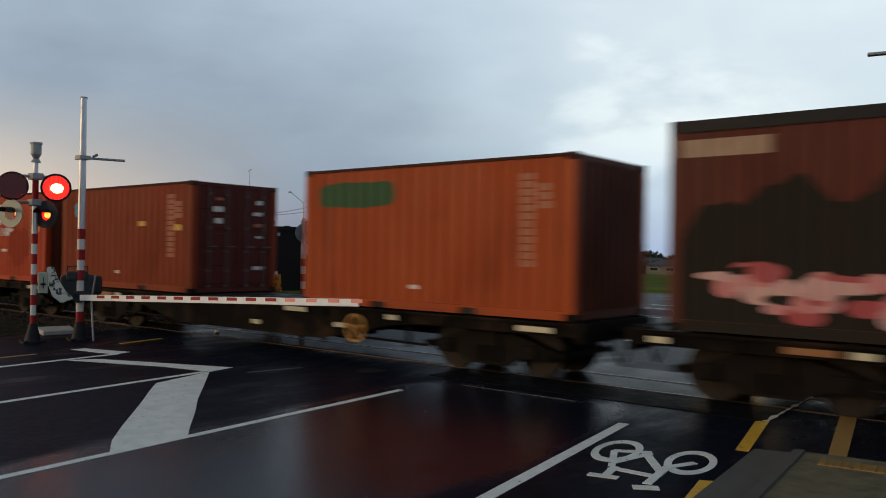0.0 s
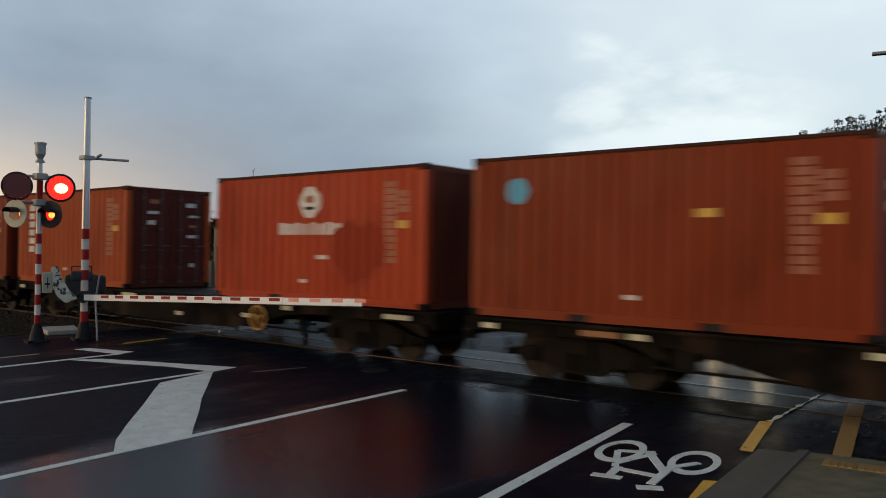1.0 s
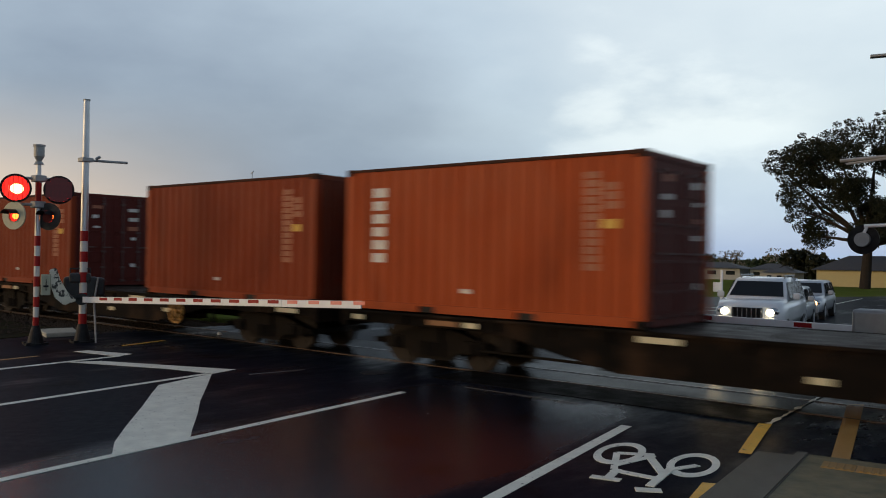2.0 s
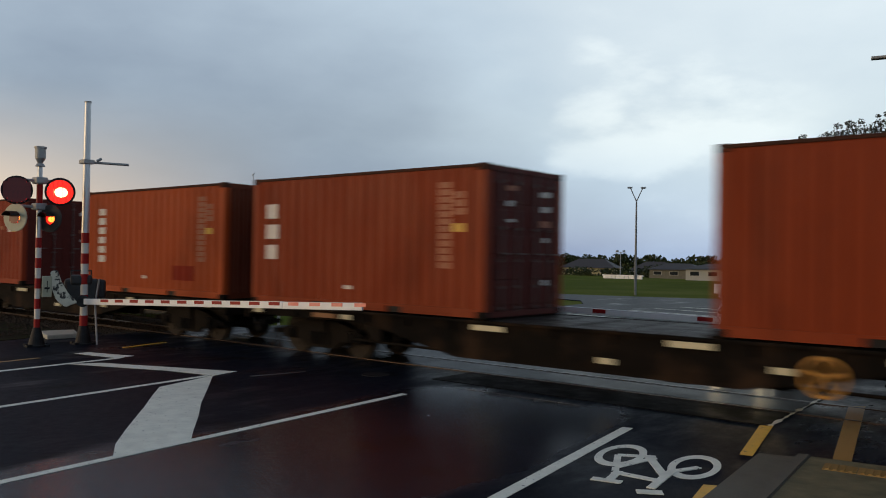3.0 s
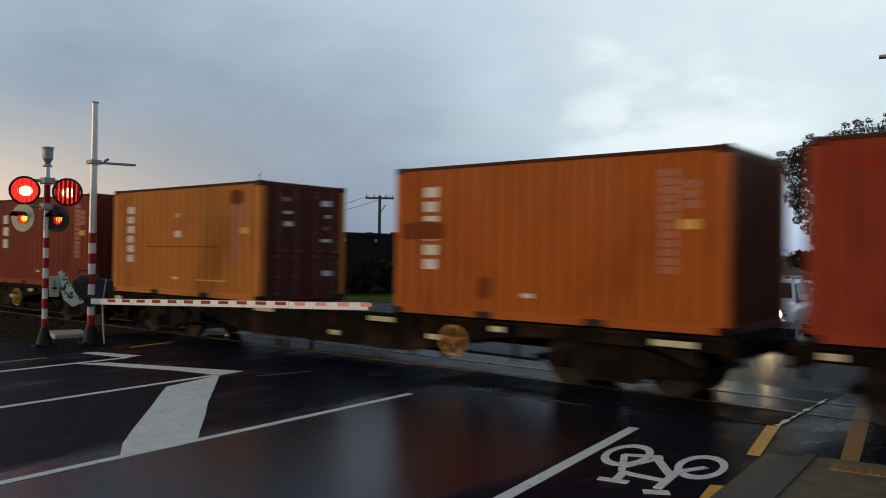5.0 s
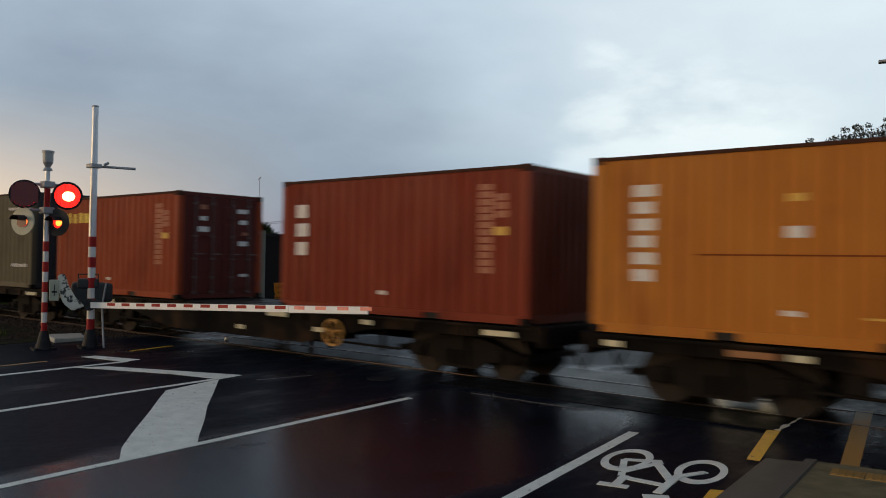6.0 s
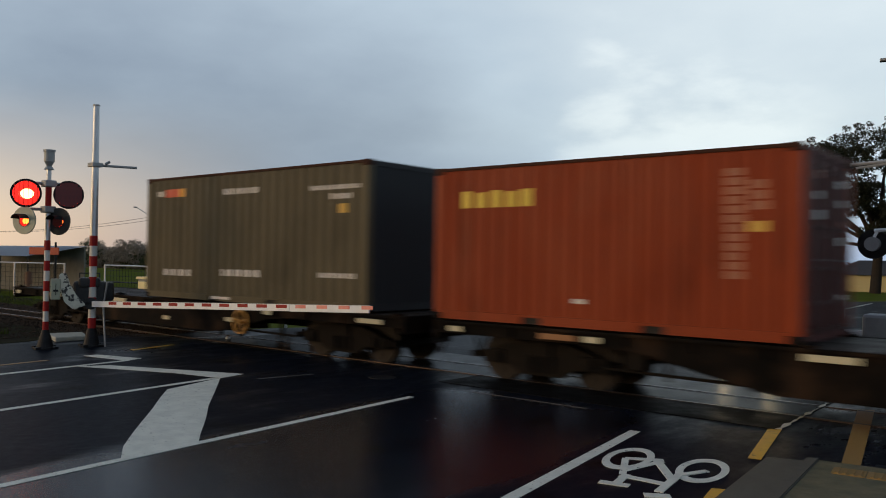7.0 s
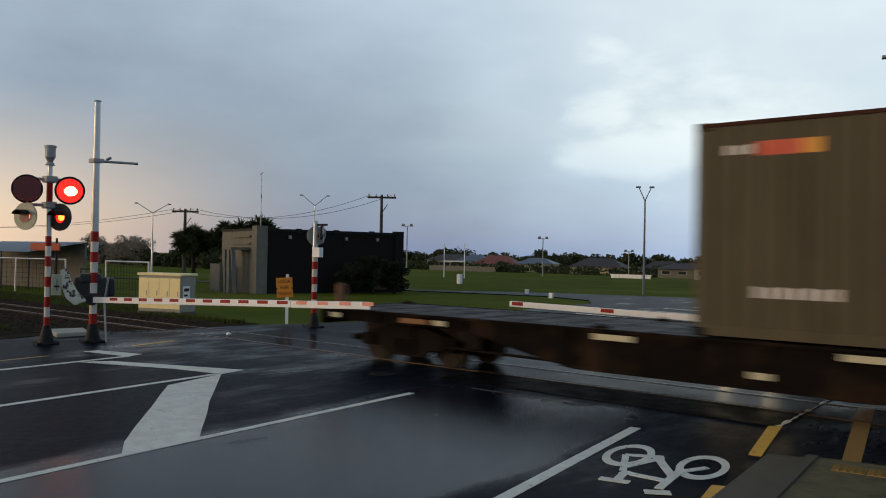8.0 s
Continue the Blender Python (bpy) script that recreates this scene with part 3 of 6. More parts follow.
    bm = bmesh.new()
    box(bm, -0.08, 0.0, 0.15, W - 0.15, H - 0.105, H - 0.01)
    M["door_header"] = mesh_of("door_header", bm, WAGON)
    return M


SIZES = {"short": (6.058, 2.591), "tall": (7.68, 2.89)}
KITS = {k: container_meshes(*v) for k, v in SIZES.items()}
KITS["grey"] = container_meshes(7.68, 2.89, pitch=0.30, deep=0.034)
SIZES["grey"] = SIZES["tall"]
PALE = material("pale_lettering", (0.70, 0.66, 0.60), 0.5, second=(0.5, 0.42, 0.36), scale=14)
DIM = material("faded_lettering", (0.36, 0.12, 0.055), 0.5, second=(0.30, 0.08, 0.03), scale=14)
GOLD = material("yellow_sticker", (0.68, 0.40, 0.05), 0.5, second=(0.55, 0.30, 0.05), scale=14)
LOGO_Y = material("bright_yellow_lettering", (0.80, 0.58, 0.05), 0.5, second=(0.65, 0.45, 0.05), scale=14)
SOOT = material("black_green_spray_paint", (0.022, 0.020, 0.015), 0.7, spec=0.08, second=(0.03, 0.016, 0.011), scale=2)
RED_SPRAY = material("crimson_spray_paint", (0.34, 0.035, 0.04), 0.5, second=(0.42, 0.10, 0.10), scale=3)
PINK_PALE = material("pale_pink_spray_paint", (0.56, 0.34, 0.30), 0.5, second=(0.45, 0.20, 0.19), scale=3)
BUFF = material("faded_buff_panel", (0.36, 0.24, 0.15), 0.6, second=(0.26, 0.16, 0.10), scale=4)
PINK = material("pink_spray_paint", (0.50, 0.14, 0.14), 0.5, second=(0.55, 0.36, 0.32), scale=3)
BLUE = material("blue_disc_paint", (0.05, 0.32, 0.50), 0.5, second=(0.08, 0.40, 0.55), scale=14)
GREEN = material("green_overpaint", (0.030, 0.095, 0.036), 0.6, spec=0.2, second=(0.05, 0.075, 0.03), scale=6)
ORANGE_B = material("orange_banner", (0.75, 0.32, 0.03), 0.5, second=(0.78, 0.40, 0.06), scale=5)
RED_BANNER = material("red_banner", (0.60, 0.07, 0.025), 0.5, second=(0.66, 0.16, 0.08), scale=6)
DARKRED = material("dark_red_overpaint", (0.22, 0.018, 0.006), 0.6, spec=0.1, second=(0.185, 0.016, 0.006), scale=6)
OLD_SCARLET = material("darkened_scarlet_paint", (0.28, 0.034, 0.011), 0.6, spec=0.1, second=(0.33, 0.040, 0.012), scale=3)
FRESH_RED = material("fresh_red_overpaint", (0.25, 0.026, 0.008), 0.5, spec=0.1, second=(0.22, 0.023, 0.008), scale=4)
SMUDGE = material("brown_rust_smudge", (0.20, 0.045, 0.010), 0.65, spec=0.08, second=(0.12, 0.035, 0.010), scale=4)
# Door maroon, darkened to carry the shade of the sunless forward end.
DOOR_SHADE = material("shaded_maroon_door", (0.098, 0.016, 0.011), 0.55, spec=0.15, second=(0.062, 0.013, 0.010), scale=4, bump=0.15)
DOOR_BLUE = material("slate_blue_end_paint", (0.026, 0.029, 0.032), 0.55, spec=0.2, second=(0.034, 0.036, 0.036), scale=4, bump=0.15)


# Top rails and top castings are darker than the sides.
RAIL_DARK = material("dark_rail_paint", (0.060, 0.024, 0.014), 0.7, spec=0.1, second=(0.028, 0.016, 0.012), scale=3, bump=0.2)


def paint(name, a, b, stain=None):
    return material(name, a, 0.42, second=b, scale=1.6, mixing=0.7, rough2=0.58, spec=0.12, bump=0.12, bump_scale=22,
                    spots=stain or tuple(x * 0.55 for x in a), spot_scale=1.1, spot_from=0.54, spot_to=0.78, stretch=(1, 1, 0.35))


def decal(bm, ribs, x0, x1, low, high, lift):
    """A thin painted patch that follows the pressed ribs; low(x) and high(x) bound it."""
    start, p, n, deep = ribs
    knots = [start + (i + f) * p for i in range(n) for f in (0.0, 0.30, 0.5, 0.80)]
    xs = sorted({round(x, 4) for x in [x0, x1] + [x0 + (x1 - x0) * k / 12 for k in range(13)] + knots if x0 <= x <= x1})

    def depth(x):
        f = ((x - start) / p) % 1.0
        if x < start or x > start + n * p or f < 0.30:
            return 0.0
        return deep * ((f - 0.30) / 0.20 if f < 0.5 else 1.0 if f < 0.80 else (1 - f) / 0.20)

    rows_ = []
    for x in xs:
        y = depth(x) - lift
        rows_.append([bm.verts.new(c) for c in ((x, y, low(x)), (x, y, high(x)), (x, y + 0.0015, high(x)), (x, y + 0.0015, low(x)))])
    for A, B in zip(rows_, rows_[1:]):
        for k in range(4):
            bm.faces.new((A[k], B[k], B[(k + 1) % 4], A[(k + 1) % 4]))
    bm.faces.new(rows_[0])
    bm.faces.new(rows_[-1][::-1])


def container(name, left, kit, mat, label, end="plain", end_mat=None, marks=(), base=0.99):
    """A container whose tail end stands at x = left at the start; marks lie on its near side:
    (part name, metres from its tail end, height of its middle, width, height, material, shape)."""
    L, H = SIZES[kit]
    M, W = KITS[kit], 2.438
    root = thing(name, label, "shipping container", pose(left + L / 2, TRACK_Y - W / 2, base), "containers on the train")
    flip = Matrix.Translation((0, W, 0)) @ Matrix.Rotation(math.pi, 4, "Z")
    for m in (None, flip):
        for key in ("side_panel", "bottom_rail", "top_rail"):
            shared(key, M[key], root, m, RAIL_DARK if key == "top_rail" else mat)
        for s in (-1, 1):
            sh = Matrix.Translation((s * (L / 2 - 0.08), 0, 0))
            shared("corner_post", M["corner_post"], root, (m @ sh) if m else sh, mat)
            for z in (0, H - 0.118):
                sz = Matrix.Translation((s * (L / 2 - 0.088), 0, z))
                shared("corner_casting", M["corner_casting"], root, (m @ sz) if m else sz, RAIL_DARK if z else BOGIE)
    for key in ("roof", "floor"):
        shared(key, M[key], root, None, mat if key == "roof" else None)
    for s in (-1, 1):
        shared("fork_pocket", M["fork_pocket"], root, pose(s * 1.025, 0, 0))
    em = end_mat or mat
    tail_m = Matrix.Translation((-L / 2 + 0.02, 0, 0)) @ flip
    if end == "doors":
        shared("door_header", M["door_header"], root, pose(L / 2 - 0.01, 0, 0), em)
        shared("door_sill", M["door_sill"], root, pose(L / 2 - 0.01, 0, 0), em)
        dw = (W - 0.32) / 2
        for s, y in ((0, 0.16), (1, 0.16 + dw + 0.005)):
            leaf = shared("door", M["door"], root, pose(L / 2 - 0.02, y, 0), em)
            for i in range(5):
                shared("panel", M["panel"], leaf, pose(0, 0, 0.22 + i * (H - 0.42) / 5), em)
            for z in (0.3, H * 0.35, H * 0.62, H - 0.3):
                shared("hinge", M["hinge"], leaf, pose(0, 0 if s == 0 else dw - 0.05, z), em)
            for ry_ in (0.28, 0.74):
                shared("lock_rod", M["lock_rod"], leaf, pose(0, ry_ * dw, 0), None, "grey steel locking rod")
            rng = random.Random(len(name) + int(-left * 7) + s)
            for i in range(5 if s else 3):
                bm = bmesh.new()
                w_, h_ = rng.uniform(0.12, 0.34), rng.uniform(0.05, 0.13)
                z_ = H * (0.84 - 0.105 * i - 0.02 * s) - (0.5 if i > 3 else 0)
                y_ = dw * (0.52 + 0.1 * s) - w_ / 2 + rng.uniform(-0.06, 0.06)
                box(bm, 0.02, 0.024, y_, y_ + w_, z_, z_ + h_)
                part("notice", bm, PALE if (i + s) % 3 else DIM, leaf, "pale printed notice")
        shared("end_panel", M["end_panel"], root, tail_m, mat)
    else:
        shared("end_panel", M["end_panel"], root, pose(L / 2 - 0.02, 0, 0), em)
        shared("end_panel", M["end_panel"], root, tail_m, mat)
    for order, (nm, x, z, w_, h_, mt, shape) in enumerate(marks):
        x = -L / 2 + x
        blocks, bm = [], bmesh.new()
        if shape == "disc":
            decal(bm, M["ribs"], x - w_ / 2, x + w_ / 2, lambda q: z - math.sqrt(max(1e-5, w_ * w_ / 4 - (q - x) ** 2)), lambda q: z + math.sqrt(max(1e-5, w_ * w_ / 4 - (q - x) ** 2)),
                  0.003 + 0.0004 * order)
        elif shape == "bars":          # a column of unreadable lettering
            k = max(2, int(h_ / 0.11))
            for i in range(k):
                zz = z - h_ / 2 + i * h_ / k
                blocks.append((x - w_ / 2, x - w_ / 2 + w_ * (1.0 - 0.08 * ((i * 7) % 3)), zz, zz + h_ / k * 0.80))
        elif shape == "row":           # a row of plain letter-sized blocks
            k = max(3, int(w_ / (h_ * 0.95)))
            for i in range(k):
                xx = x - w_ / 2 + i * w_ / k
                blocks.append((xx, xx + w_ / k * 0.66, z - h_ / 2, z + h_ / 2 * (1 if i % 2 == 0 else 0.8)))
        elif shape == "column":        # big upright blocks one above the other
            k = max(3, round(h_ / 0.245)) if h_ > 1.3 else 3
            for i in range(k):
                zz = z - h_ / 2 + i * h_ / k
                blocks.append((x - w_ / 2, x + w_ / 2 * (1 if i % 2 else 0.84), zz, zz + h_ / k * 0.70))
        elif shape in ("blob", "pad"):
            e, rag = (2.0, 0.16) if shape == "blob" else (4.5, 0.05)

            def edge(q, sign):
                u = min(1.0, abs(q - x) / (w_ / 2))
                wave = 1 + rag * math.sin(q * 5.1 + order + sign) + rag * 0.6 * math.sin(q * 13.0 + 2 * order)
                return min(H - 0.075, max(0.165, z + sign * (h_ / 2 * wave * (1 - u ** e) ** (1 / e) + 0.004)))

            decal(bm, M["ribs"], max(x - w_ / 2, -L / 2 + 0.17), min(x + w_ / 2, L / 2 - 0.17), lambda q: edge(q, -1), lambda q: edge(q, 1), 0.003 + 0.0004 * order)
        elif z - h_ / 2 > 0.165 and z + h_ / 2 < H - 0.07:
            decal(bm, M["ribs"], max(x - w_ / 2, -L / 2 + 0.155), min(x + w_ / 2, L / 2 - 0.155), lambda q: z - h_ / 2, lambda q: z + h_ / 2, 0.003 + 0.0004 * order)
        else:
            box(bm, x - w_ / 2, x + w_ / 2, -0.014, -0.0105, z - h_ / 2, z + h_ / 2)
        tint = mt.name.replace("_", " ")
        if not blocks:
            part(nm, bm, mt, root, tint)
            continue
        bm.free()
        for x0, x1, z0, z1 in blocks:
            bm = bmesh.new()
            decal(bm, M["ribs"], x0, x1, lambda q: z0, lambda q: z1, 0.003 + 0.0004 * order)
            part(nm, bm, mt, root, tint)
    return root, left + L / 2, base


ORANGE = paint("orange_red_container_paint", (0.37, 0.066, 0.014), (0.30, 0.050, 0.011))
BROWN = paint("brown_red_container_paint", (0.235, 0.037, 0.009), (0.185, 0.028, 0.007))
SCARLET = paint("scarlet_container_paint", (0.43, 0.054, 0.015), (0.34, 0.040, 0.012))
FADED_RED = paint("faded_red_container_paint", (0.27, 0.038, 0.012), (0.21, 0.029, 0.010))
TAN = paint("orange_tan_container_paint", (0.39, 0.092, 0.007), (0.32, 0.070, 0.006))
OXIDE = paint("dark_oxide_red_container_paint", (0.195, 0.025, 0.009), (0.155, 0.020, 0.008))
BURNT = paint("burnt_orange_container_paint", (0.265, 0.044, 0.012), (0.215, 0.034, 0.010))
GOLDEN = paint("golden_orange_container_paint", (0.45, 0.165, 0.022), (0.38, 0.12, 0.018), (0.24, 0.07, 0.015))
OLIVE = paint("olive_grey_container_paint", (0.104, 0.087, 0.052), (0.082, 0.070, 0.043))
# Forward ends get no sun; their shade is put into this darker brown.
END_SHADE = paint("shaded_brown_end", (0.125, 0.030, 0.012), (0.085, 0.022, 0.010))
MAROON = paint("dark_maroon_wagon_paint", (0.105, 0.026, 0.016), (0.075, 0.022, 0.014))

CODES = [("notice", 5.20, 1.95, 0.30, 0.75, DIM, "bars"), ("notice", 5.52, 1.95, 0.26, 0.42, DIM, "bars"),
         ("sticker", 5.50, 1.52, 0.26, 0.14, GOLD, "box"), ("notice", 5.20, 1.2, 0.26, 0.75, DIM, "bars"),
         ("plate", 2.85, 0.42, 0.22, 0.07, PALE, "box")]
spray_rng = random.Random(9)
SPRAY = [("graffiti", 0.80 + i * 0.10 + spray_rng.uniform(-0.12, 0.12), 0.66 + 0.20 * math.sin(i * 0.55) + spray_rng.uniform(-0.20, 0.20), spray_rng.uniform(0.25, 0.85),
          spray_rng.uniform(0.10, 0.30), (PINK, PINK_PALE, RED_SPRAY, SOOT, PINK, RED_SPRAY, PINK_PALE)[i % 7], "blob") for i in range(60)]
CARGO = []
CARGO.append(container("covered_goods_box", -4.65, "tall", MAROON, "tall dark maroon goods box with sprayed graffiti", "plain", None, [
    ("roof_band", 3.84, 2.80, 7.6, 0.16, BLACK, "box"), ("banner", 0.74, 2.50, 1.25, 0.24, BUFF, "box"),
    ("grime", 3.84, 0.09, 7.3, 0.14, SOOT, "box"), ("graffiti", 3.84, 0.72, 7.9, 1.5, SOOT, "pad"), ("graffiti", 0.75, 1.25, 1.1, 0.9, SOOT, "blob"), ("graffiti", 1.55, 1.50, 1.3, 1.0, SOOT, "blob"), ("graffiti", 2.4, 1.45, 1.2, 0.7, SOOT, "blob"),
    ("graffiti", 3.3, 1.60, 1.6, 1.3, SOOT, "blob"),
    ("graffiti", 5.0, 1.70, 2.4, 1.3, SOOT, "blob"), ("graffiti", 6.8, 1.5, 1.6, 1.0, SOOT, "blob")] + SPRAY))
CARGO.append(container("shipping_container", -12.19, "short", ORANGE, "orange-red steel container with a green painted-over patch", "plain", END_SHADE,
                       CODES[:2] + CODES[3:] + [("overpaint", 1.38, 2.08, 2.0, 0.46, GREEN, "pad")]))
CARGO.append(container("shipping_container", -22.10, "short", BROWN, "brown-red steel container with a blue disc", "doors", DOOR_SHADE,
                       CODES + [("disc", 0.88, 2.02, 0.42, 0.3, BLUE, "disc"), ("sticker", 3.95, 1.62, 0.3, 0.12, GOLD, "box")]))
CARGO.append(container("shipping_container", -29.18, "short", SCARLET, "scarlet steel container with a white round emblem", "plain", END_SHADE,
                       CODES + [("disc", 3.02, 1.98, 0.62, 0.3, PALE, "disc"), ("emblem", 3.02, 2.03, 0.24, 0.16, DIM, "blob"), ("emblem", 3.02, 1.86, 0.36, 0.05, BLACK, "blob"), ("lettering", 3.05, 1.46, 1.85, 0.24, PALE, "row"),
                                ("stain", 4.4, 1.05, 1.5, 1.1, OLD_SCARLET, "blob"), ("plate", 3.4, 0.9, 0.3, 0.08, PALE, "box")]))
CARGO.append(container("shipping_container", -39.04, "short", ORANGE, "orange steel container with upright white lettering", "doors", DOOR_SHADE,
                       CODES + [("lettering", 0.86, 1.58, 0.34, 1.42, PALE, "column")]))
CARGO.append(container("shipping_container", -45.97, "short", BROWN, "plain brown-red steel container, paint faded", "plain", END_SHADE, CODES))
CARGO.append(container("shipping_container", -55.85, "short", BROWN, "brown-red steel container with three pale letters upright", "doors", DOOR_SHADE,
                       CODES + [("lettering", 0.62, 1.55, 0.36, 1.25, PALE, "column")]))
CARGO.append(container("shipping_container", -62.94, "short", ORANGE, "orange steel container with upright white lettering", "plain", END_SHADE,
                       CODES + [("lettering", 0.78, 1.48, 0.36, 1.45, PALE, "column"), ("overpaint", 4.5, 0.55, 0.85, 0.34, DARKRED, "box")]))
CARGO.append(container("shipping_container", -72.84, "short", FADED_RED, "faded red steel container with darker repaint patches", "doors", DOOR_SHADE,
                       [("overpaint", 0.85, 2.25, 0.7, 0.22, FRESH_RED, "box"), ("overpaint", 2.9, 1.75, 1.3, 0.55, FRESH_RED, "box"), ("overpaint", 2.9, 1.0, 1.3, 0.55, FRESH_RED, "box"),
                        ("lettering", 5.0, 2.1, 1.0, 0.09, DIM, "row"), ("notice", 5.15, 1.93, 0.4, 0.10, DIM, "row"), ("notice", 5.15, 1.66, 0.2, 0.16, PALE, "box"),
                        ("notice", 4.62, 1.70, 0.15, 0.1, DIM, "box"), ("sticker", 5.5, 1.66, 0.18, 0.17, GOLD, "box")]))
CARGO.append(container("shipping_container", -79.87, "short", TAN, "tan-orange steel container with upright white lettering", "plain", END_SHADE,
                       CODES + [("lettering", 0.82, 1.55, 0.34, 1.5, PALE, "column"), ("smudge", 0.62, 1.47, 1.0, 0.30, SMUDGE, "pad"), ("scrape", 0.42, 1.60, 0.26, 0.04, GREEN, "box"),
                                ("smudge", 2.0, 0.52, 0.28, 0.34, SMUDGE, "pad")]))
CARGO.append(container("shipping_container", -89.84, "short", GOLDEN, "golden-orange steel container with upright white lettering", "doors", DOOR_SHADE,
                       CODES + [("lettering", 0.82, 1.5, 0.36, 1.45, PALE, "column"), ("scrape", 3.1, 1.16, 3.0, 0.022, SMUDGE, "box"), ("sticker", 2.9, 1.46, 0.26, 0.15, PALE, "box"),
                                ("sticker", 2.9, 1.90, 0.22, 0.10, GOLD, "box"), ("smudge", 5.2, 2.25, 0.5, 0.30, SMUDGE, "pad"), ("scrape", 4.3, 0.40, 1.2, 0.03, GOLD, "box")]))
CARGO.append(container("shipping_container", -97.03, "short", OXIDE, "dark red steel container with pale upright letters", "plain", END_SHADE,
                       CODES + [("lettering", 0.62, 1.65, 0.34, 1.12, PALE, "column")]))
CARGO.append(container("shipping_container", -106.91, "short", BURNT, "burnt orange steel container with a yellow word", "doors", DOOR_SHADE,
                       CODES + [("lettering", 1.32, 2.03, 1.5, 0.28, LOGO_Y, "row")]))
CARGO.append(container("shipping_container", -116.24, "grey", OLIVE, "tall olive-grey ribbed steel container with slate blue end", "plain", DOOR_BLUE, [
    ("banner", 0.60, 2.50, 0.42, 0.13, PALE, "row"), ("banner", 1.10, 2.50, 0.58, 0.19, RED_BANNER, "box"), ("banner", 1.50, 2.50, 0.24, 0.19, ORANGE_B, "box"), ("lettering", 3.78, 2.45, 1.25, 0.13, PALE, "row"),
    ("lettering", 6.75, 2.40, 1.4, 0.09, PALE, "row"), ("notice", 6.95, 2.22, 0.6, 0.11, PALE, "row"), ("sticker", 6.97, 1.98, 0.24, 0.18, GOLD, "box"),
    ("lettering", 1.35, 0.62, 1.1, 0.15, PALE, "row"), ("lettering", 3.78, 0.66, 1.4, 0.15, PALE, "row"), ("lettering", 6.85, 0.68, 1.05, 0.1, PALE, "row"),
    ("plate", 3.1, 0.09, 0.7, 0.06, PALE, "box")]))


# ------------------------------------------------------------------ flat wagons
def wagon_meshes():
    M = {}
    half = 8.0
    bm = bmesh.new()      # fish-bellied side sill
    side_prism(bm, [(-half, 0.97), (-half, 0.76), (-4.9, 0.76), (-4.2, 0.70), (-3.4, 0.52), (-2.4, 0.33), (2.4, 0.33), (3.4, 0.52), (4.2, 0.70), (4.9, 0.76), (half, 0.76), (half, 0.97)], 0.0, 0.05)
    for x in [i * 1.0 - 7.5 for i in range(16)]:
        box(bm, x - 0.03, x + 0.03, -0.05, 0.0, 0.78, 0.93)
    box(bm, -half, half, -0.07, 0.0, 0.93, 0.975)
    M["side_sill"] = mesh_of("side_sill", bm, WAGON)
    bm = bmesh.new()
    box(bm, -half, half, -1.14, 1.14, 0.93, 0.968)
    for x in [i * 0.8 - 7.6 for i in range(20)]:
        box(bm, x - 0.05, x + 0.05, -1.1, 1.1, 0.968, 0.976)
    M["deck"] = mesh_of("deck", bm, DECK)
    bm = bmesh.new()
    box(bm, -0.06, 0.06, -1.2, 1.2, 0.66, 0.975, 0.01)
    M["end_beam"] = mesh_of("end_beam", bm, WAGON)
    bm = bmesh.new()
    rod(bm, (0, 0, 0.82), (0.42, 0, 0.82), 0.07, n=10)
    box(bm, 0.36, 0.56, -0.13, 0.13, 0.70, 0.93, 0.03)
    M["coupler"] = mesh_of("coupler", bm, BOGIE)
    bm = bmesh.new()
    rod(bm, (0.1, -0.5, 0.72), (0.32, -0.52, 0.30), 0.025, n=8)
    rod(bm, (0.32, -0.52, 0.30), (0.46, -0.5, 0.62), 0.025, n=8)
    M["brake_hose"] = mesh_of("brake_hose", bm, BLACK)
    bm = bmesh.new()      # bogie with two side frames, bolster, springs and axle boxes
    for s in (-1, 1):
        side_prism(bm, [(-1.2, 0.48), (-1.15, 0.30), (-0.62, 0.30), (-0.42, 0.16), (0.42, 0.16), (0.62, 0.30), (1.15, 0.30), (1.2, 0.48), (0.75, 0.62), (0.45, 0.70), (-0.45, 0.70), (-0.75, 0.62)],
                   s * 0.78 - 0.06, s * 0.78 + 0.06)
        for x in (-0.875, 0.875):
            box(bm, x - 0.14, x + 0.14, s * 0.78 - 0.11, s * 0.78 + 0.11, 0.30, 0.54, 0.03)
            rod(bm, (x, s * 0.86, 0.42), (x, s * 0.93, 0.42), 0.09, n=12)
        for x in (-0.2, 0.0, 0.2):
            rod(bm, (x, s * 0.85, 0.22), (x, s * 0.85, 0.50), 0.06, n=10)
    box(bm, -0.22, 0.22, -0.9, 0.9, 0.46, 0.74, 0.03)
    for x in (-1.35, 1.35):
        box(bm, x - 0.05, x + 0.05, -0.85, 0.85, 0.36, 0.46)
    M["bogie_frame"] = mesh_of("bogie_frame", bm, BOGIE)
    bm = bmesh.new()
    rod(bm, (0, -0.75, 0), (0, 0.75, 0), 0.075, n=12)
    for s in (-1, 1):
        rod(bm, (0, s * 0.50, 0), (0, s * 0.61, 0), 0.42, n=32)
        rod(bm, (0, s * 0.485, 0), (0, s * 0.50, 0), 0.445, n=32)
        rod(bm, (0, s * 0.61, 0), (0, s * 0.635, 0), 0.16, n=16)
        for i in range(5):
            a = i * 2 * math.pi / 5
            rod(bm, (0.27 * math.cos(a), s * 0.605, 0.27 * math.sin(a)), (0.27 * math.cos(a), s * 0.622, 0.27 * math.sin(a)), 0.05, n=8)
    M["wheelset"] = mesh_of("wheelset", bm, WHEEL)
    bm = bmesh.new()      # hand brake wheel
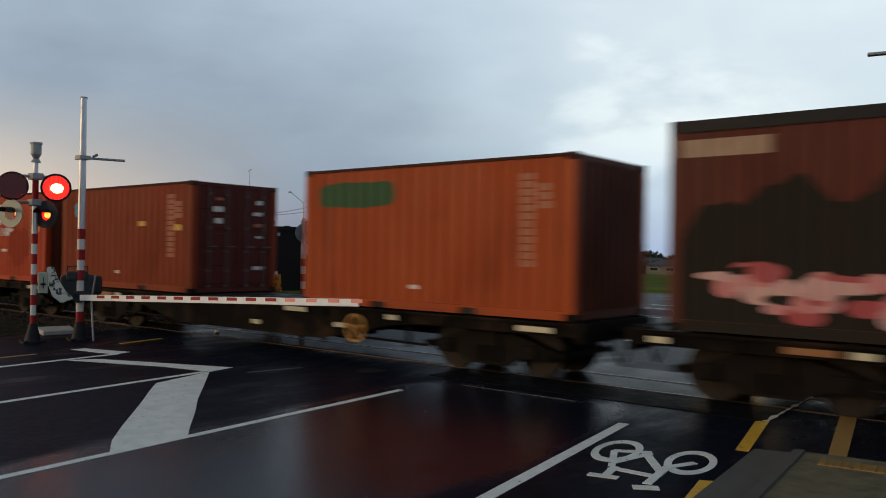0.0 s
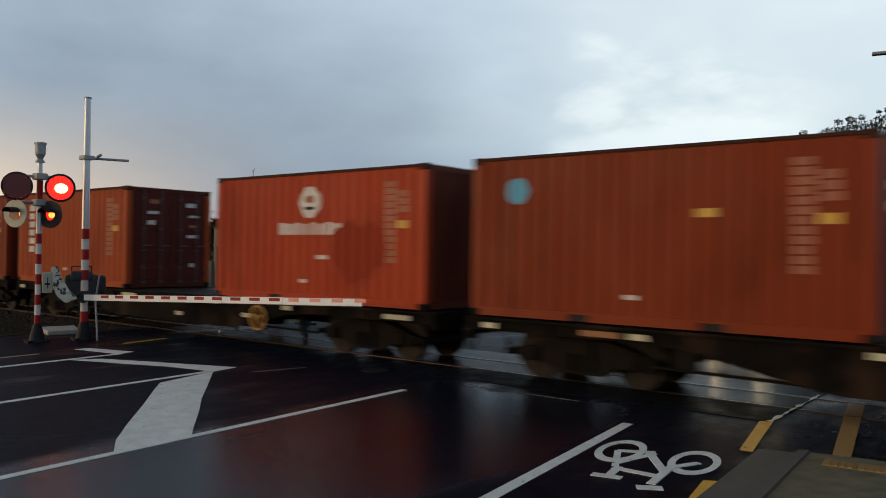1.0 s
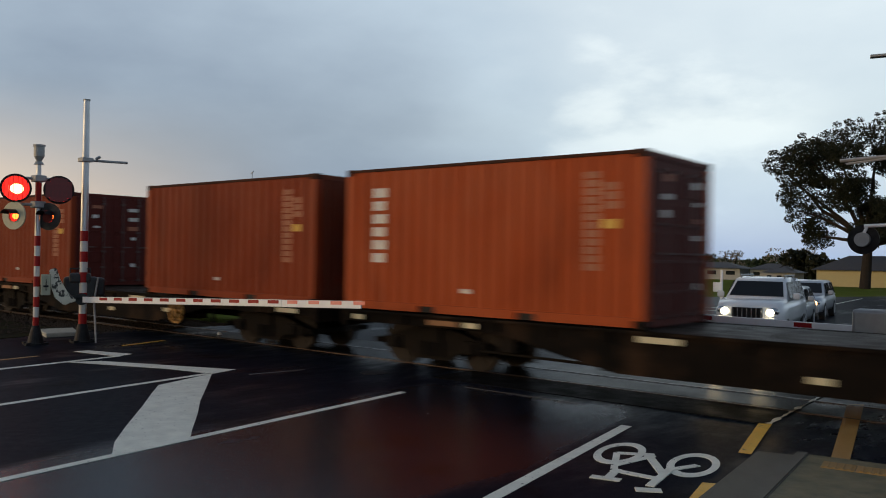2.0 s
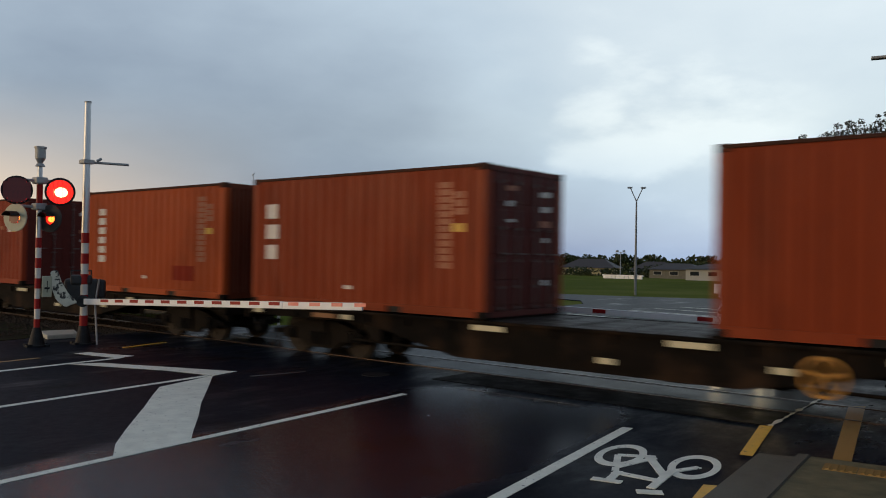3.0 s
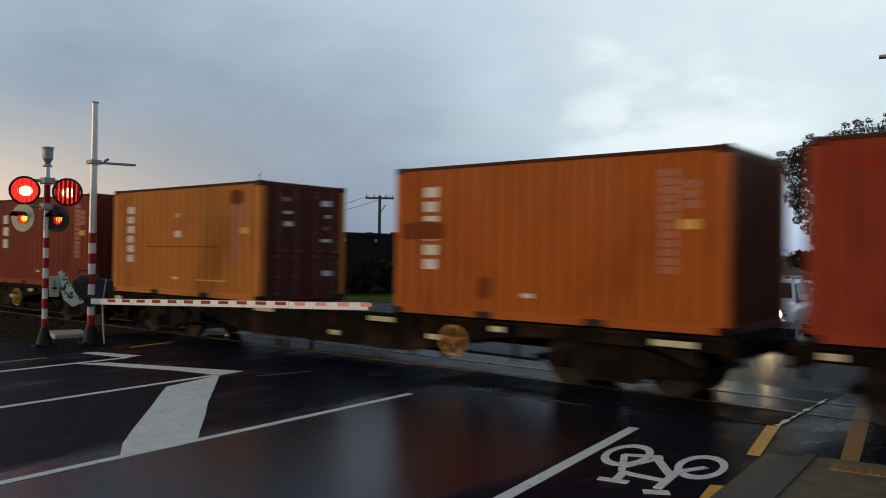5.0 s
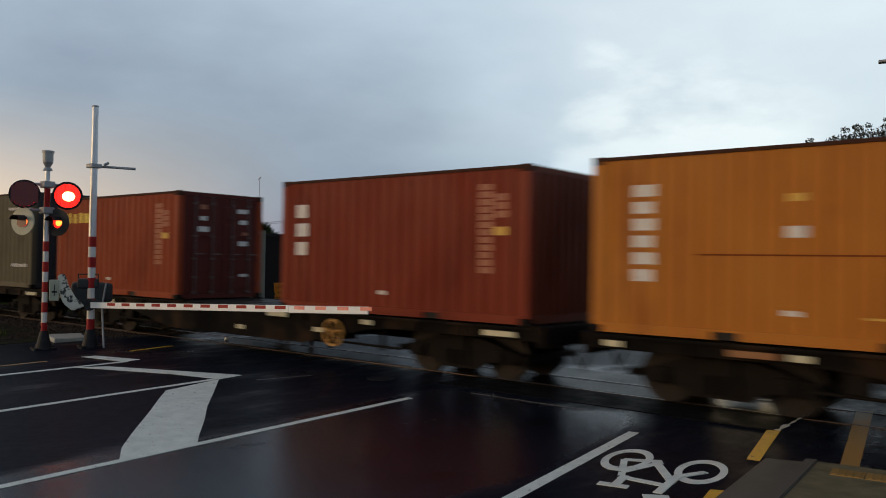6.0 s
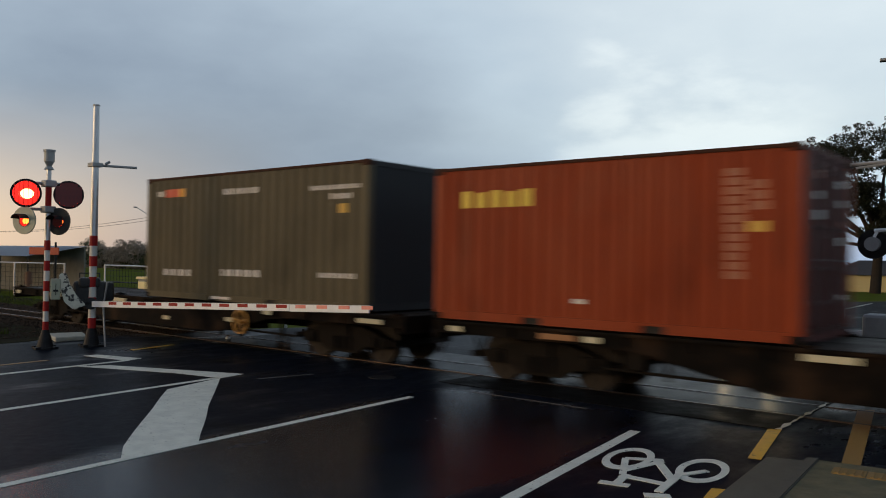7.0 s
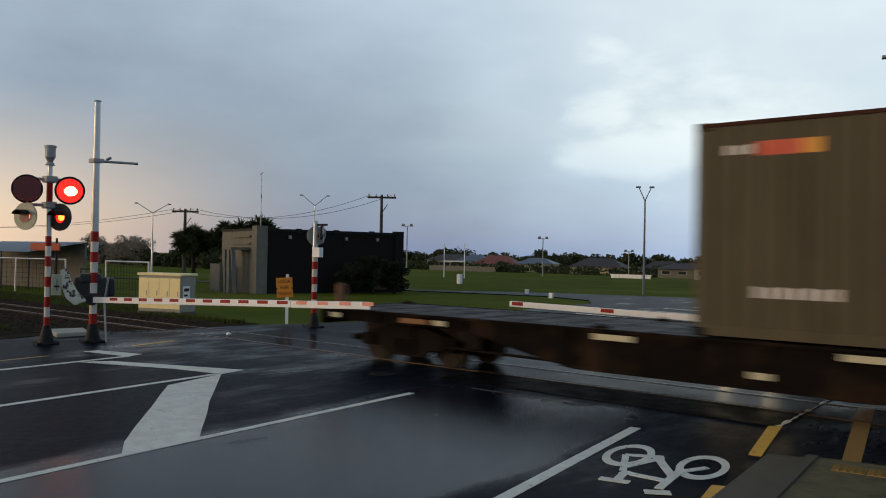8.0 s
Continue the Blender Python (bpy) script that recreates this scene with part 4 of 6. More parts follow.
    ring(bm, (0, 0, 0), (0, 1, 0), 0.265, 0.225, 0.04)
    for i in range(5):
        a = i * 2 * math.pi / 5 + 0.3
        rod(bm, (0, 0, 0), (0.235 * math.cos(a), 0, 0.235 * math.sin(a)), 0.022, n=8)
    rod(bm, (0, -0.05, 0), (0, 0.2, 0), 0.05, n=12)
    M["brake_wheel"] = mesh_of("brake_wheel", bm, YELLOW)
    bm = bmesh.new()
    rod(bm, (-0.55, 0, 0.48), (0.55, 0, 0.48), 0.18, n=20)
    box(bm, -0.4, -0.34, -0.2, 0.2, 0.3, 0.75)
    box(bm, 0.34, 0.4, -0.2, 0.2, 0.3, 0.75)
    M["air_tank"] = mesh_of("air_tank", bm, BOGIE)
    bm = bmesh.new()
    box(bm, -0.28, 0.28, -0.16, 0.16, 0.36, 0.76, 0.03)
    rod(bm, (-0.28, 0, 0.52), (-0.62, 0, 0.50), 0.12, 0.09, n=16)
    rod(bm, (0.28, 0, 0.44), (1.5, 0.1, 0.40), 0.022, n=8)
    box(bm, 0.62, 0.68, -0.03, 0.03, 0.28, 0.76)
    box(bm, 1.38, 1.46, -0.03, 0.05, 0.30, 0.78)
    M["brake_cylinder"] = mesh_of("brake_cylinder", bm, BOGIE)
    bm = bmesh.new()
    rod(bm, (-1.4, 0, 0.40), (1.4, 0, 0.37), 0.024, n=8)
    for x in (-1.3, -0.3, 0.9):
        box(bm, x - 0.035, x + 0.035, -0.03, 0.03, 0.30, 0.74, 0.008)
    box(bm, -0.95, -0.62, -0.08, 0.08, 0.42, 0.72, 0.02)
    M["brake_lever"] = mesh_of("brake_lever", bm, BOGIE)
    bm = bmesh.new()
    box(bm, -0.32, 0.32, -0.009, 0.0, -0.045, 0.045, 0.004)
    M["plate_long"] = mesh_of("reflector_plate", bm, REFLECT)
    bm = bmesh.new()
    box(bm, -0.14, 0.14, -0.009, 0.0, -0.045, 0.045, 0.004)
    M["plate_short"] = mesh_of("reflector_plate", bm, REFLECT)
    bm = bmesh.new()
    box(bm, -0.11, 0.11, -0.09, 0.09, 0, 0.05, 0.008)
    rod(bm, (0, 0, 0.05), (0, 0, 0.085), 0.045, 0.03, n=10)
    M["twist_lock"] = mesh_of("twist_lock", bm, WAGON)
    bm = bmesh.new()
    box(bm, -6.0, 6.0, -0.18, 0.18, 0.5, 0.93)
    box(bm, -2.6, 2.6, -0.16, 0.16, 0.34, 0.5)
    for x in (-3.6, -1.8, 0, 1.8, 3.6):
        box(bm, x - 0.07, x + 0.07, -1.05, 1.05, 0.55, 0.93)
    M["centre_sill"] = mesh_of("centre_sill", bm, WAGON)
    return M


WM = wagon_meshes()
WHEELSETS, WAGONS = [], []


def flat_wagon(centre, wheel_at, label):
    root = thing("flat_wagon", label, "rail wagon", pose(centre, TRACK_Y, 0), "wagons of the train")
    shared("deck", WM["deck"], root)
    shared("centre_sill", WM["centre_sill"], root)
    shared("side_sill", WM["side_sill"], root, pose(0, -1.19, 0))
    shared("side_sill", WM["side_sill"], root, pose(0, 1.19, 0, 0, 0, 180))
    for s, a in ((1, 0), (-1, 180)):
        shared("end_beam", WM["end_beam"], root, pose(s * 8.06, 0, 0))
        shared("coupler", WM["coupler"], root, pose(s * 8.0, 0, 0, 0, 0, a))
        shared("brake_hose", WM["brake_hose"], root, pose(s * 8.1, 0, 0, 0, 0, a))
        bogie = shared("bogie_frame", WM["bogie_frame"], root, pose(s * 6.15, 0, 0))
        for x in (-0.875, 0.875):
            WHEELSETS.append((shared("wheelset", WM["wheelset"], bogie, pose(x, 0, 0.42)), x))
    shared("brake_wheel", WM["brake_wheel"], root, pose(wheel_at, -1.27, 0.60), None, "yellow spoked hand brake wheel")
    shared("air_tank", WM["air_tank"], root, pose(-1.2, -0.75, 0))
    shared("brake_cylinder", WM["brake_cylinder"], root, pose(1.4, -0.8, -0.08))
    for s in (-1, 1):
        shared("brake_lever", WM["brake_lever"], root, pose(s * 3.6, -1.02, 0.02, 0, 0, 0))
    for x in (-7.85, -2.0, 2.0, 7.85):
        for y in (-1.08, 1.08):
            shared("twist_lock", WM["twist_lock"], root, pose(x, y, 0.96))
    for x, z, key, mt in ((7.3, 0.85, "plate_long", None), (4.3, 0.85, "plate_short", None), (1.7, 0.86, "plate_long", None), (-1.7, 0.86, "plate_long", None),
                          (-5.0, 0.85, "plate_short", None), (-5.6, 0.85, "plate_long", REFLECT_O), (-7.6, 0.85, "plate_short", None),
                          (0.4, 0.52, "plate_short", None), (2.9, 0.62, "plate_short", None)):
        shared("reflector_plate", WM[key], root, pose(x, -1.262 if z > 0.8 else -1.20, z), mt)
    WAGONS.append((root, centre))
    return root


for i in range(8):
    flat_wagon(2.84 - 16.94 * i, -3.9 if i == 4 else 3.4, "grimy brown steel flat wagon carrying " + ("one container, its tail bare" if i == 7 else "containers, its middle bare"))

tail = WAGONS[-1][0]
bm = bmesh.new()
rod(bm, (-7.9, -0.85, 0.97), (-7.9, -0.85, 1.45), 0.05, n=12)
part("tail_post", bm, RUST, tail, "rusty tail marker post")
bm = bmesh.new()
rod(bm, (-7.9, -0.85, 1.05), (-7.9, -0.85, 1.42), 0.10, n=16)
part("tail_marker", bm, RUST, tail, "rusty tail marker drum")


def motions():
    """The train rolls past at an even speed; its wheels turn."""
    times = [i * 0.5 for i in range(17)]
    for root, c in WAGONS:
        walk(root, [(t, pose(c + SLOW * t, TRACK_Y, 0)) for t in times])
    for root, c, base in CARGO:
        walk(root, [(t, pose(c + SLOW * t, TRACK_Y - 1.219, base)) for t in times])
    for ob, x, y, side, wide in FLASH_SLATS:
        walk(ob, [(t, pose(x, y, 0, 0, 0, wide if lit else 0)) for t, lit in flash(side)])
    turn = math.degrees(SLOW / 0.42)
    for ob, x in WHEELSETS:
        walk(ob, [(k / 30, pose(x, 0, 0.42, 0, turn * k / 30, 0)) for k in range(241)])


# ------------------------------------------------------------------ level crossing signals and barriers
def lamp_glow(name, c, s):
    return material(name, c, 0.4, emit=c, strength=s)


GLOW_RED = lamp_glow("glowing_red_lens", (1.0, 0.02, 0.012), 1.6)
GLOW_ORANGE = lamp_glow("glowing_orange_lamp_core", (1.0, 0.22, 0.03), 4.5)
GLOW_HOT = lamp_glow("glowing_red_lamp_core", (1.0, 0.36, 0.16), 9.0)
SLAT_UNLIT = material("slat_as_unlit_lens", (0.15, 0.008, 0.008), 0.3, second=(0.07, 0.006, 0.006), scale=12)
TARGET = material("pale_lamp_backing", (0.42, 0.42, 0.30), 0.5, second=(0.32, 0.32, 0.24), scale=10)
CHIPPED = material("chipped_white_paint", (0.66, 0.64, 0.52), 0.5, second=(0.5, 0.48, 0.38), scale=9, spots=(0.03, 0.028, 0.025), spot_scale=7.0, spot_from=0.52, spot_to=0.58)
PALE_SLAB = material("pale_slab_concrete", (0.42, 0.41, 0.34), 0.7, spec=0.2, second=(0.28, 0.27, 0.22), scale=6, bump=0.3)
CASE = material("dark_grey_machine_case", (0.022, 0.023, 0.024), 0.45, spec=0.25, second=(0.055, 0.053, 0.05), scale=7, bump=0.1)
FLASH_SLATS = []


def banded_mast(root, top, r, bands, first=0.34, h=0.215, tall_mat=None):
    """A post with a flared black foot and red bands on white."""
    zb = first + bands * h
    bm = bmesh.new()
    rod(bm, (0, 0, 0.30), (0, 0, zb), r, n=24)
    part("lower_post", bm, POST_WHITE, root, "white painted lower post")
    bm = bmesh.new()
    rod(bm, (0, 0, zb), (0, 0, top), r, r * 0.82, n=24)
    part("upper_post", bm, tall_mat or GALV, root)
    for i in range(0, bands, 2):
        bm = bmesh.new()
        rod(bm, (0, 0, first + i * h), (0, 0, first + (i + 1) * h), r + 0.004, n=24)
        part("red_band", bm, RED, root, "red reflective band")
    bm = bmesh.new()
    rod(bm, (0, 0, 0.03), (0, 0, 0.40), 0.17, r + 0.015, n=20)
    rod(bm, (0, 0, 0.0), (0, 0, 0.03), 0.24, n=20)
    for k in range(4):
        a = k * math.pi / 2 + 0.5
        box(bm, 0.24 * math.cos(a) - 0.05, 0.24 * math.cos(a) + 0.05, 0.24 * math.sin(a) - 0.05, 0.24 * math.sin(a) + 0.05, 0, 0.05)
    part("foot", bm, BLACK, root, "flared black foot")


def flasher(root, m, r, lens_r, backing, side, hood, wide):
    """One lamp: a round backing, a glowing lens, and added upright slats that hide it between flashes. It faces -y of
    its own space.
    """
    bm = bmesh.new()
    ring(bm, (0, 0, 0), (0, 1, 0), r, lens_r, 0.03)
    rod(bm, (0, 0.02, 0), (0, 0.16, 0), r * 0.8, r * 0.45, n=28)
    lamp = part("lamp", bm, backing, root, "round signal lamp with a red lens")
    lamp.matrix_basis = m
    bm = bmesh.new()
    rod(bm, (0, 0.016, 0), (0, 0.02, 0), lens_r, n=28)
    part("lens", bm, GLOW_RED, lamp, "glowing red lens")
    bm = bmesh.new()
    bmesh.ops.create_uvsphere(bm, u_segments=16, v_segments=10, radius=lens_r * (0.5 if lens_r > 0.2 else 0.66), matrix=Matrix.Translation((0.02, 0.014, -0.01)) @ Matrix.Diagonal((1, 0.12, 0.82, 1)))
    part("bulb", bm, GLOW_HOT if lens_r > 0.2 else GLOW_ORANGE, lamp, "bright glowing bulb")
    if hood:
        bm = bmesh.new()
        n = 18
        for d0, rr in ((0.0, lens_r * 1.06),):
            a0, a1 = radians(15), radians(165)
            for k in range(n):
                a, b = a0 + (a1 - a0) * k / n, a0 + (a1 - a0) * (k + 1) / n
                q = [(rr * math.cos(a), -0.015, rr * math.sin(a)), (rr * math.cos(b), -0.015, rr * math.sin(b)),
                     (rr * math.cos(b), -0.24, rr * math.sin(b) * 0.96), (rr * math.cos(a), -0.24, rr * math.sin(a) * 0.96)]
                bm.faces.new([bm.verts.new(v) for v in q])
        bmesh.ops.remove_doubles(bm, verts=bm.verts[:], dist=0.0005)
        bmesh.ops.solidify(bm, geom=bm.faces[:], thickness=0.006)
        part("hood", bm, BLACK, lamp, "black lamp hood")
    # Added slats, coloured as the unlit lens, cover the steady glow between flashes.
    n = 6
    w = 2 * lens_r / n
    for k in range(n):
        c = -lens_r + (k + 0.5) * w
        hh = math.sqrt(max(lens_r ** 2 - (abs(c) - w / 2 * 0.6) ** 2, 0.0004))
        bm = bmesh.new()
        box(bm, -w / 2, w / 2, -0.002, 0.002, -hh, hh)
        s = part("shutter_slat", bm, SLAT_UNLIT, lamp)
        FLASH_SLATS.append((s, c, -w / 2 - 0.012, side, wide))


def crossing_signal():
    root = thing("crossing_signal", "level crossing signal with flashing red lamps on banded post", "railway signal", pose(-17.47, 7.88, -0.012))
    banded_mast(root, 3.82, 0.058, 9, 0.36, 0.215)
    bm = bmesh.new()
    rod(bm, (0, 0, 3.80), (0, 0, 3.92), 0.045, n=12)
    rod(bm, (0, 0, 3.80), (0, 0, 3.86), 0.10, 0.07, n=20)
    rod(bm, (0, 0, 3.86), (0, 0, 3.97), 0.045, 0.10, n=20)
    rod(bm, (0, 0, 3.97), (0, 0, 4.18), 0.105, n=24)
    rod(bm, (0, 0, 4.18), (0, 0, 4.22), 0.122, n=24)
    part("bell", bm, GREY, root, "grey warning bell")
    face = 65.0          # turned towards the near side of the road
    u = Vector((math.cos(radians(face)), math.sin(radians(face)), 0))
    nrm = Vector((math.sin(radians(face)), -math.cos(radians(face)), 0))
    for z, low, high in ((3.50, -0.43, 0.40), (2.95, -0.46, 0.19)):
        bm = bmesh.new()
        rod(bm, tuple(u * low + Vector((0, 0, z))), tuple(u * high + Vector((0, 0, z))), 0.032, n=12)
        box(bm, -0.12, 0.12, -0.12, 0.12, z - 0.07, z + 0.07, 0.02)
        for end in (low, high):
            rod(bm, tuple(u * end + Vector((0, 0, z + 0.02))), tuple(u * end + Vector((0, 0, z - 0.20))), 0.03, n=10)
        part("crossarm", bm, GREY, root)
    for upper, lower, side in ((-0.42, -0.46, "west"), (0.39, 0.19, "east")):
        c = u * upper + nrm * 0.16
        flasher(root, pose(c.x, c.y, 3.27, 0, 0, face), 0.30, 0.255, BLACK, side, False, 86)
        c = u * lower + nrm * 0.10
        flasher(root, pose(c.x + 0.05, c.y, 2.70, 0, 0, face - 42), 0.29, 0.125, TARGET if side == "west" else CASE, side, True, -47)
    bm = bmesh.new()
    rod(bm, (0, 0, 2.98), (0, 0, 3.42), 0.062, n=24)
    part("red_band", bm, RED, root, "red reflective band")
    bm = bmesh.new()
    box(bm, 0.08, 0.27, -0.12, 0.12, 1.04, 1.48, 0.015)
    part("junction_box", bm, TARGET, root, "small pale grey junction box").matrix_basis = pose(0, 0, 0, 0, 0, face)
    bm = bmesh.new()
    box(bm, 0.175, 0.19, -0.135, -0.118, 1.14, 1.38)
    box(bm, 0.13, 0.23, -0.142, -0.12, 1.21, 1.25)
    part("latch", bm, BLACK, root).matrix_basis = pose(0, 0, 0, 0, 0, face)
    return root


def red_stripe_boom(root, length, bands, tip_split, name="boom"):
    """A flat boom along +x of its own space with red bands on its near face."""
    bm = bmesh.new()
    box(bm, 0, tip_split, -0.025, 0.025, -0.06, 0.065, 0.006)
    boom = part(name, bm, WHITE, root, "white barrier boom")
    bm = bmesh.new()
    box(bm, tip_split + 0.004, length, -0.022, 0.022, -0.065, 0.06, 0.006)
    part("boom_tip", bm, WHITE, boom, "white boom end piece")
    for i, (a, b) in enumerate(bands):
        bm = bmesh.new()
        box(bm, a, b, -0.029, -0.0255, -0.005, 0.055)
        part("red_band", bm, RED if a < tip_split else SOLID_RED, boom, "red reflective band")
    return boom


def near_barrier():
    root = thing("crossing_barrier", "lowered red and white half barrier on a tall post", "barrier", pose(-17.25, 8.78, -0.012))
    banded_mast(root, 5.28, 0.080, 9, 0.40, 0.225, GALV)
    bm = bmesh.new()
    rod(bm, (0, 0, 5.27), (0, 0, 5.30), 0.075, n=24)
    part("cap", bm, GREY, root)
    bm = bmesh.new()
    u = Vector((0.55, 0.83, 0))
    rod(bm, (-0.14, -0.1, 3.98), tuple(u * 0.86 + Vector((0, 0, 3.95))), 0.028, n=10)
    box(bm, -0.12, 0.12, -0.12, 0.12, 3.93, 4.02, 0.01)
    rod(bm, tuple(u * 0.2 + Vector((0, 0, 4.0))), tuple(u * 0.3 + Vector((0, 0, 4.06))), 0.03, n=8)
    part("side_arm", bm, GREY, root, "grey steel side arm")
    bm = bmesh.new()
    box(bm, -0.40, 0.30, -0.20, 0.22, 0.90, 1.42, 0.07)
    box(bm, -0.28, 0.16, -0.24, 0.24, 1.28, 1.50, 0.05)
    box(bm, -0.30, 0.22, -0.30, -0.10, 0.88, 1.02, 0.04)
    box(bm, 0.16, 0.44, -0.06, 0.20, 0.98, 1.40, 0.06)
    rod(bm, (-0.02, -0.30, 0.94), (-0.02, 0.28, 0.94), 0.13, n=20)
    rod(bm, (-0.26, -0.2, 1.50), (-0.26, -0.2, 1.60), 0.014, n=8)
    rod(bm, (0.14, -0.2, 1.50), (0.14, -0.2, 1.60), 0.014, n=8)
    rod(bm, (-0.27, -0.2, 1.60), (0.15, -0.2, 1.60), 0.014, n=8)
    part("machine_case", bm, CASE, root, "dark grey barrier machine case").matrix_basis = pose(-0.16, 0.08, 0, 0, 0, 62)
    bm = bmesh.new()
    side_prism(bm, [(-0.66, 1.58), (-0.52, 1.62), (-0.44, 1.36), (-0.32, 1.10), (-0.12, 0.92), (-0.36, 0.82), (-0.54, 0.98), (-0.63, 1.24)], -0.30, -0.20)
    bmesh.ops.bevel(bm, geom=bm.edges[:], offset=0.02, segments=2, affect="EDGES")
    part("counterweight", bm, CHIPPED, root, "chipped pale counterweight arm").matrix_basis = pose(0, 0, 0, 0, 0, 62)
    bm = bmesh.new()
    rod(bm, (0.28, -0.2, 0.0), (0.22, -0.1, 0.95), 0.022, n=8)
    rod(bm, (0.24, -0.12, 1.0), (0.30, -0.18, 1.42), 0.02, n=8)
    part("cable_pipe", bm, GREY, root).matrix_basis = pose(0, 0, 0, 0, 0, 62)
    bands = [(0.62 + i * 0.50, 0.62 + i * 0.50 + 0.27) for i in range(11)] + [(6.1 + i * 0.50, 6.1 + i * 0.5 + 0.24) for i in range(4)]
    boom = red_stripe_boom(root, 7.75, bands, 5.95)
    boom.matrix_basis = pose(0.12, -0.05, 0.93, 0, -1.9, 5.6)
    return root


def far_barrier():
    root = thing("crossing_barrier", "lowered barrier with signal lamps beyond the track", "barrier", pose(-2.55, 15.25, fall(15.25) - 0.012))
    banded_mast(root, 4.2, 0.095, 9, 0.40, 0.225, WHITE)
    bm = bmesh.new()
    box(bm, -0.75, 0.3, -0.2, 0.2, 0.70, 1.25, 0.06)
    part("machine_case", bm, GREY, root, "grey barrier machine case")
    boom = red_stripe_boom(root, 7.95, [(1.3, 1.6), (3.08, 3.38), (5.33, 5.63), (7.58, 7.88)], 4.2)
    boom.matrix_basis = pose(-0.1, -0.1, 0.89, 0, -0.8, 180)
    for x0 in (1.3, 3.08, 5.33, 7.58):
        bm = bmesh.new()
        box(bm, x0, x0 + 0.3, 0.0255, 0.029, -0.03, 0.05)
        part("red_band", bm, RED, boom, "red reflective band")
    bm = bmesh.new()
    ring(bm, (-0.62, 0, 2.43), (0, 1, 0), 0.25, 0.10, 0.03)
    part("lamp_backing", bm, BLACK, root, "black round lamp backing")
    bm = bmesh.new()
    rod(bm, (-0.62, -0.14, 2.43), (-0.62, 0.02, 2.43), 0.12, n=24)
    part("lamp_case", bm, GREY, root, "grey lamp case seen from behind")
    bm = bmesh.new()
    rod(bm, (-0.62, -0.05, 2.5), (-0.55, -0.05, 2.66), 0.025, n=8)
    rod(bm, (-0.6, -0.05, 2.66), (0.0, -0.05, 2.68), 0.03, n=8)
    part("lamp_bracket", bm, WHITE, root)
    bm = bmesh.new()
    rod(bm, (-1.0, 0, 3.80), (0.0, 0, 3.84), 0.03, n=8)
    rod(bm, (-0.9, 0, 3.74), (-0.2, 0, 3.80), 0.02, n=8)
    part("side_arm", bm, GREY, root)
    return root


def far_signal():
    root = thing("crossing_signal", "level crossing signal beyond the track, lamps turned away", "railway signal", pose(-17.15, 15.05, fall(15.05) - 0.012))
    banded_mast(root, 2.95, 0.075, 8, 0.36, 0.21)
    bm = bmesh.new()
    box(bm, 0.06, 0.36, -0.16, -0.02, 1.95, 2.22, 0.01)
    part("junction_box", bm, WHITE, root, "small white junction box")
    bm = bmesh.new()
    ring(bm, (0.22, 0.1, 2.62), (1, 1, 0), 0.27, 0.1, 0.03)
    rod(bm, (0.16, 0.04, 2.62), (0.26, 0.14, 2.62), 0.12, n=16)
    part("lamp", bm, GREY, root, "grey lamp seen from behind")
    bm = bmesh.new()
    ring(bm, (-0.14, 0.15, 2.55), (1, -0.4, 0), 0.27, 0.1, 0.03)
    part("lamp", bm, GREY, root, "grey lamp seen from behind")
    bm = bmesh.new()
    rod(bm, (-0.1, 0, 2.85), (0.42, 0.05, 2.85), 0.03, n=8)
    rod(bm, (0.3, -0.02, 2.85), (0.34, -0.1, 2.45), 0.05, n=8)
    part("crossarm", bm, BLACK, root)
    return root


crossing_signal()
near_barrier()
far_barrier()
far_signal()


def warning_sign():
    root = thing("warning_sign", "orange warning board with black words on a white post", "sign", pose(-19.08, 15.68, -0.11, 0, 0, 46))
    bm = bmesh.new()
    box(bm, -0.045, 0.045, -0.02, 0.03, 0, 1.50, 0.006)
    part("post", bm, WHITE, root, "white sign post")
    bm = bmesh.new()
    box(bm, -0.24, 0.24, -0.04, -0.022, 0.81, 1.40, 0.012)
    board = part("board", bm, material("orange_board_paint", (0.80, 0.28, 0.01), 0.5, second=(0.70, 0.24, 0.01), scale=8), root, "orange board")
    board.rotation_euler = (0, radians(-4), 0)
    for i, word in enumerate(("LOOK", "FOR", "TRAINS")):
        c = bpy.data.curves.new("words", "FONT")
        c.body, c.size, c.align_x, c.align_y, c.extrude = word, 0.140 if i < 2 else 0.122, "CENTER", "CENTER", 0.002
        o = new("words", c)
        o.data.materials.append(BLACK)
        o.parent = board
        o.matrix_basis = pose(0, -0.0435, 1.285 - i * 0.18, 90, 0, 0)
    for s in (-1, 1):
        bm = bmesh.new()
        side_prism(bm, [(s * 0.27, 1.07), (s * 0.21, 1.11), (s * 0.21, 1.03)], -0.0445, -0.0405)
        part("arrow", bm, BLACK, board, "black arrow head")


warning_sign()


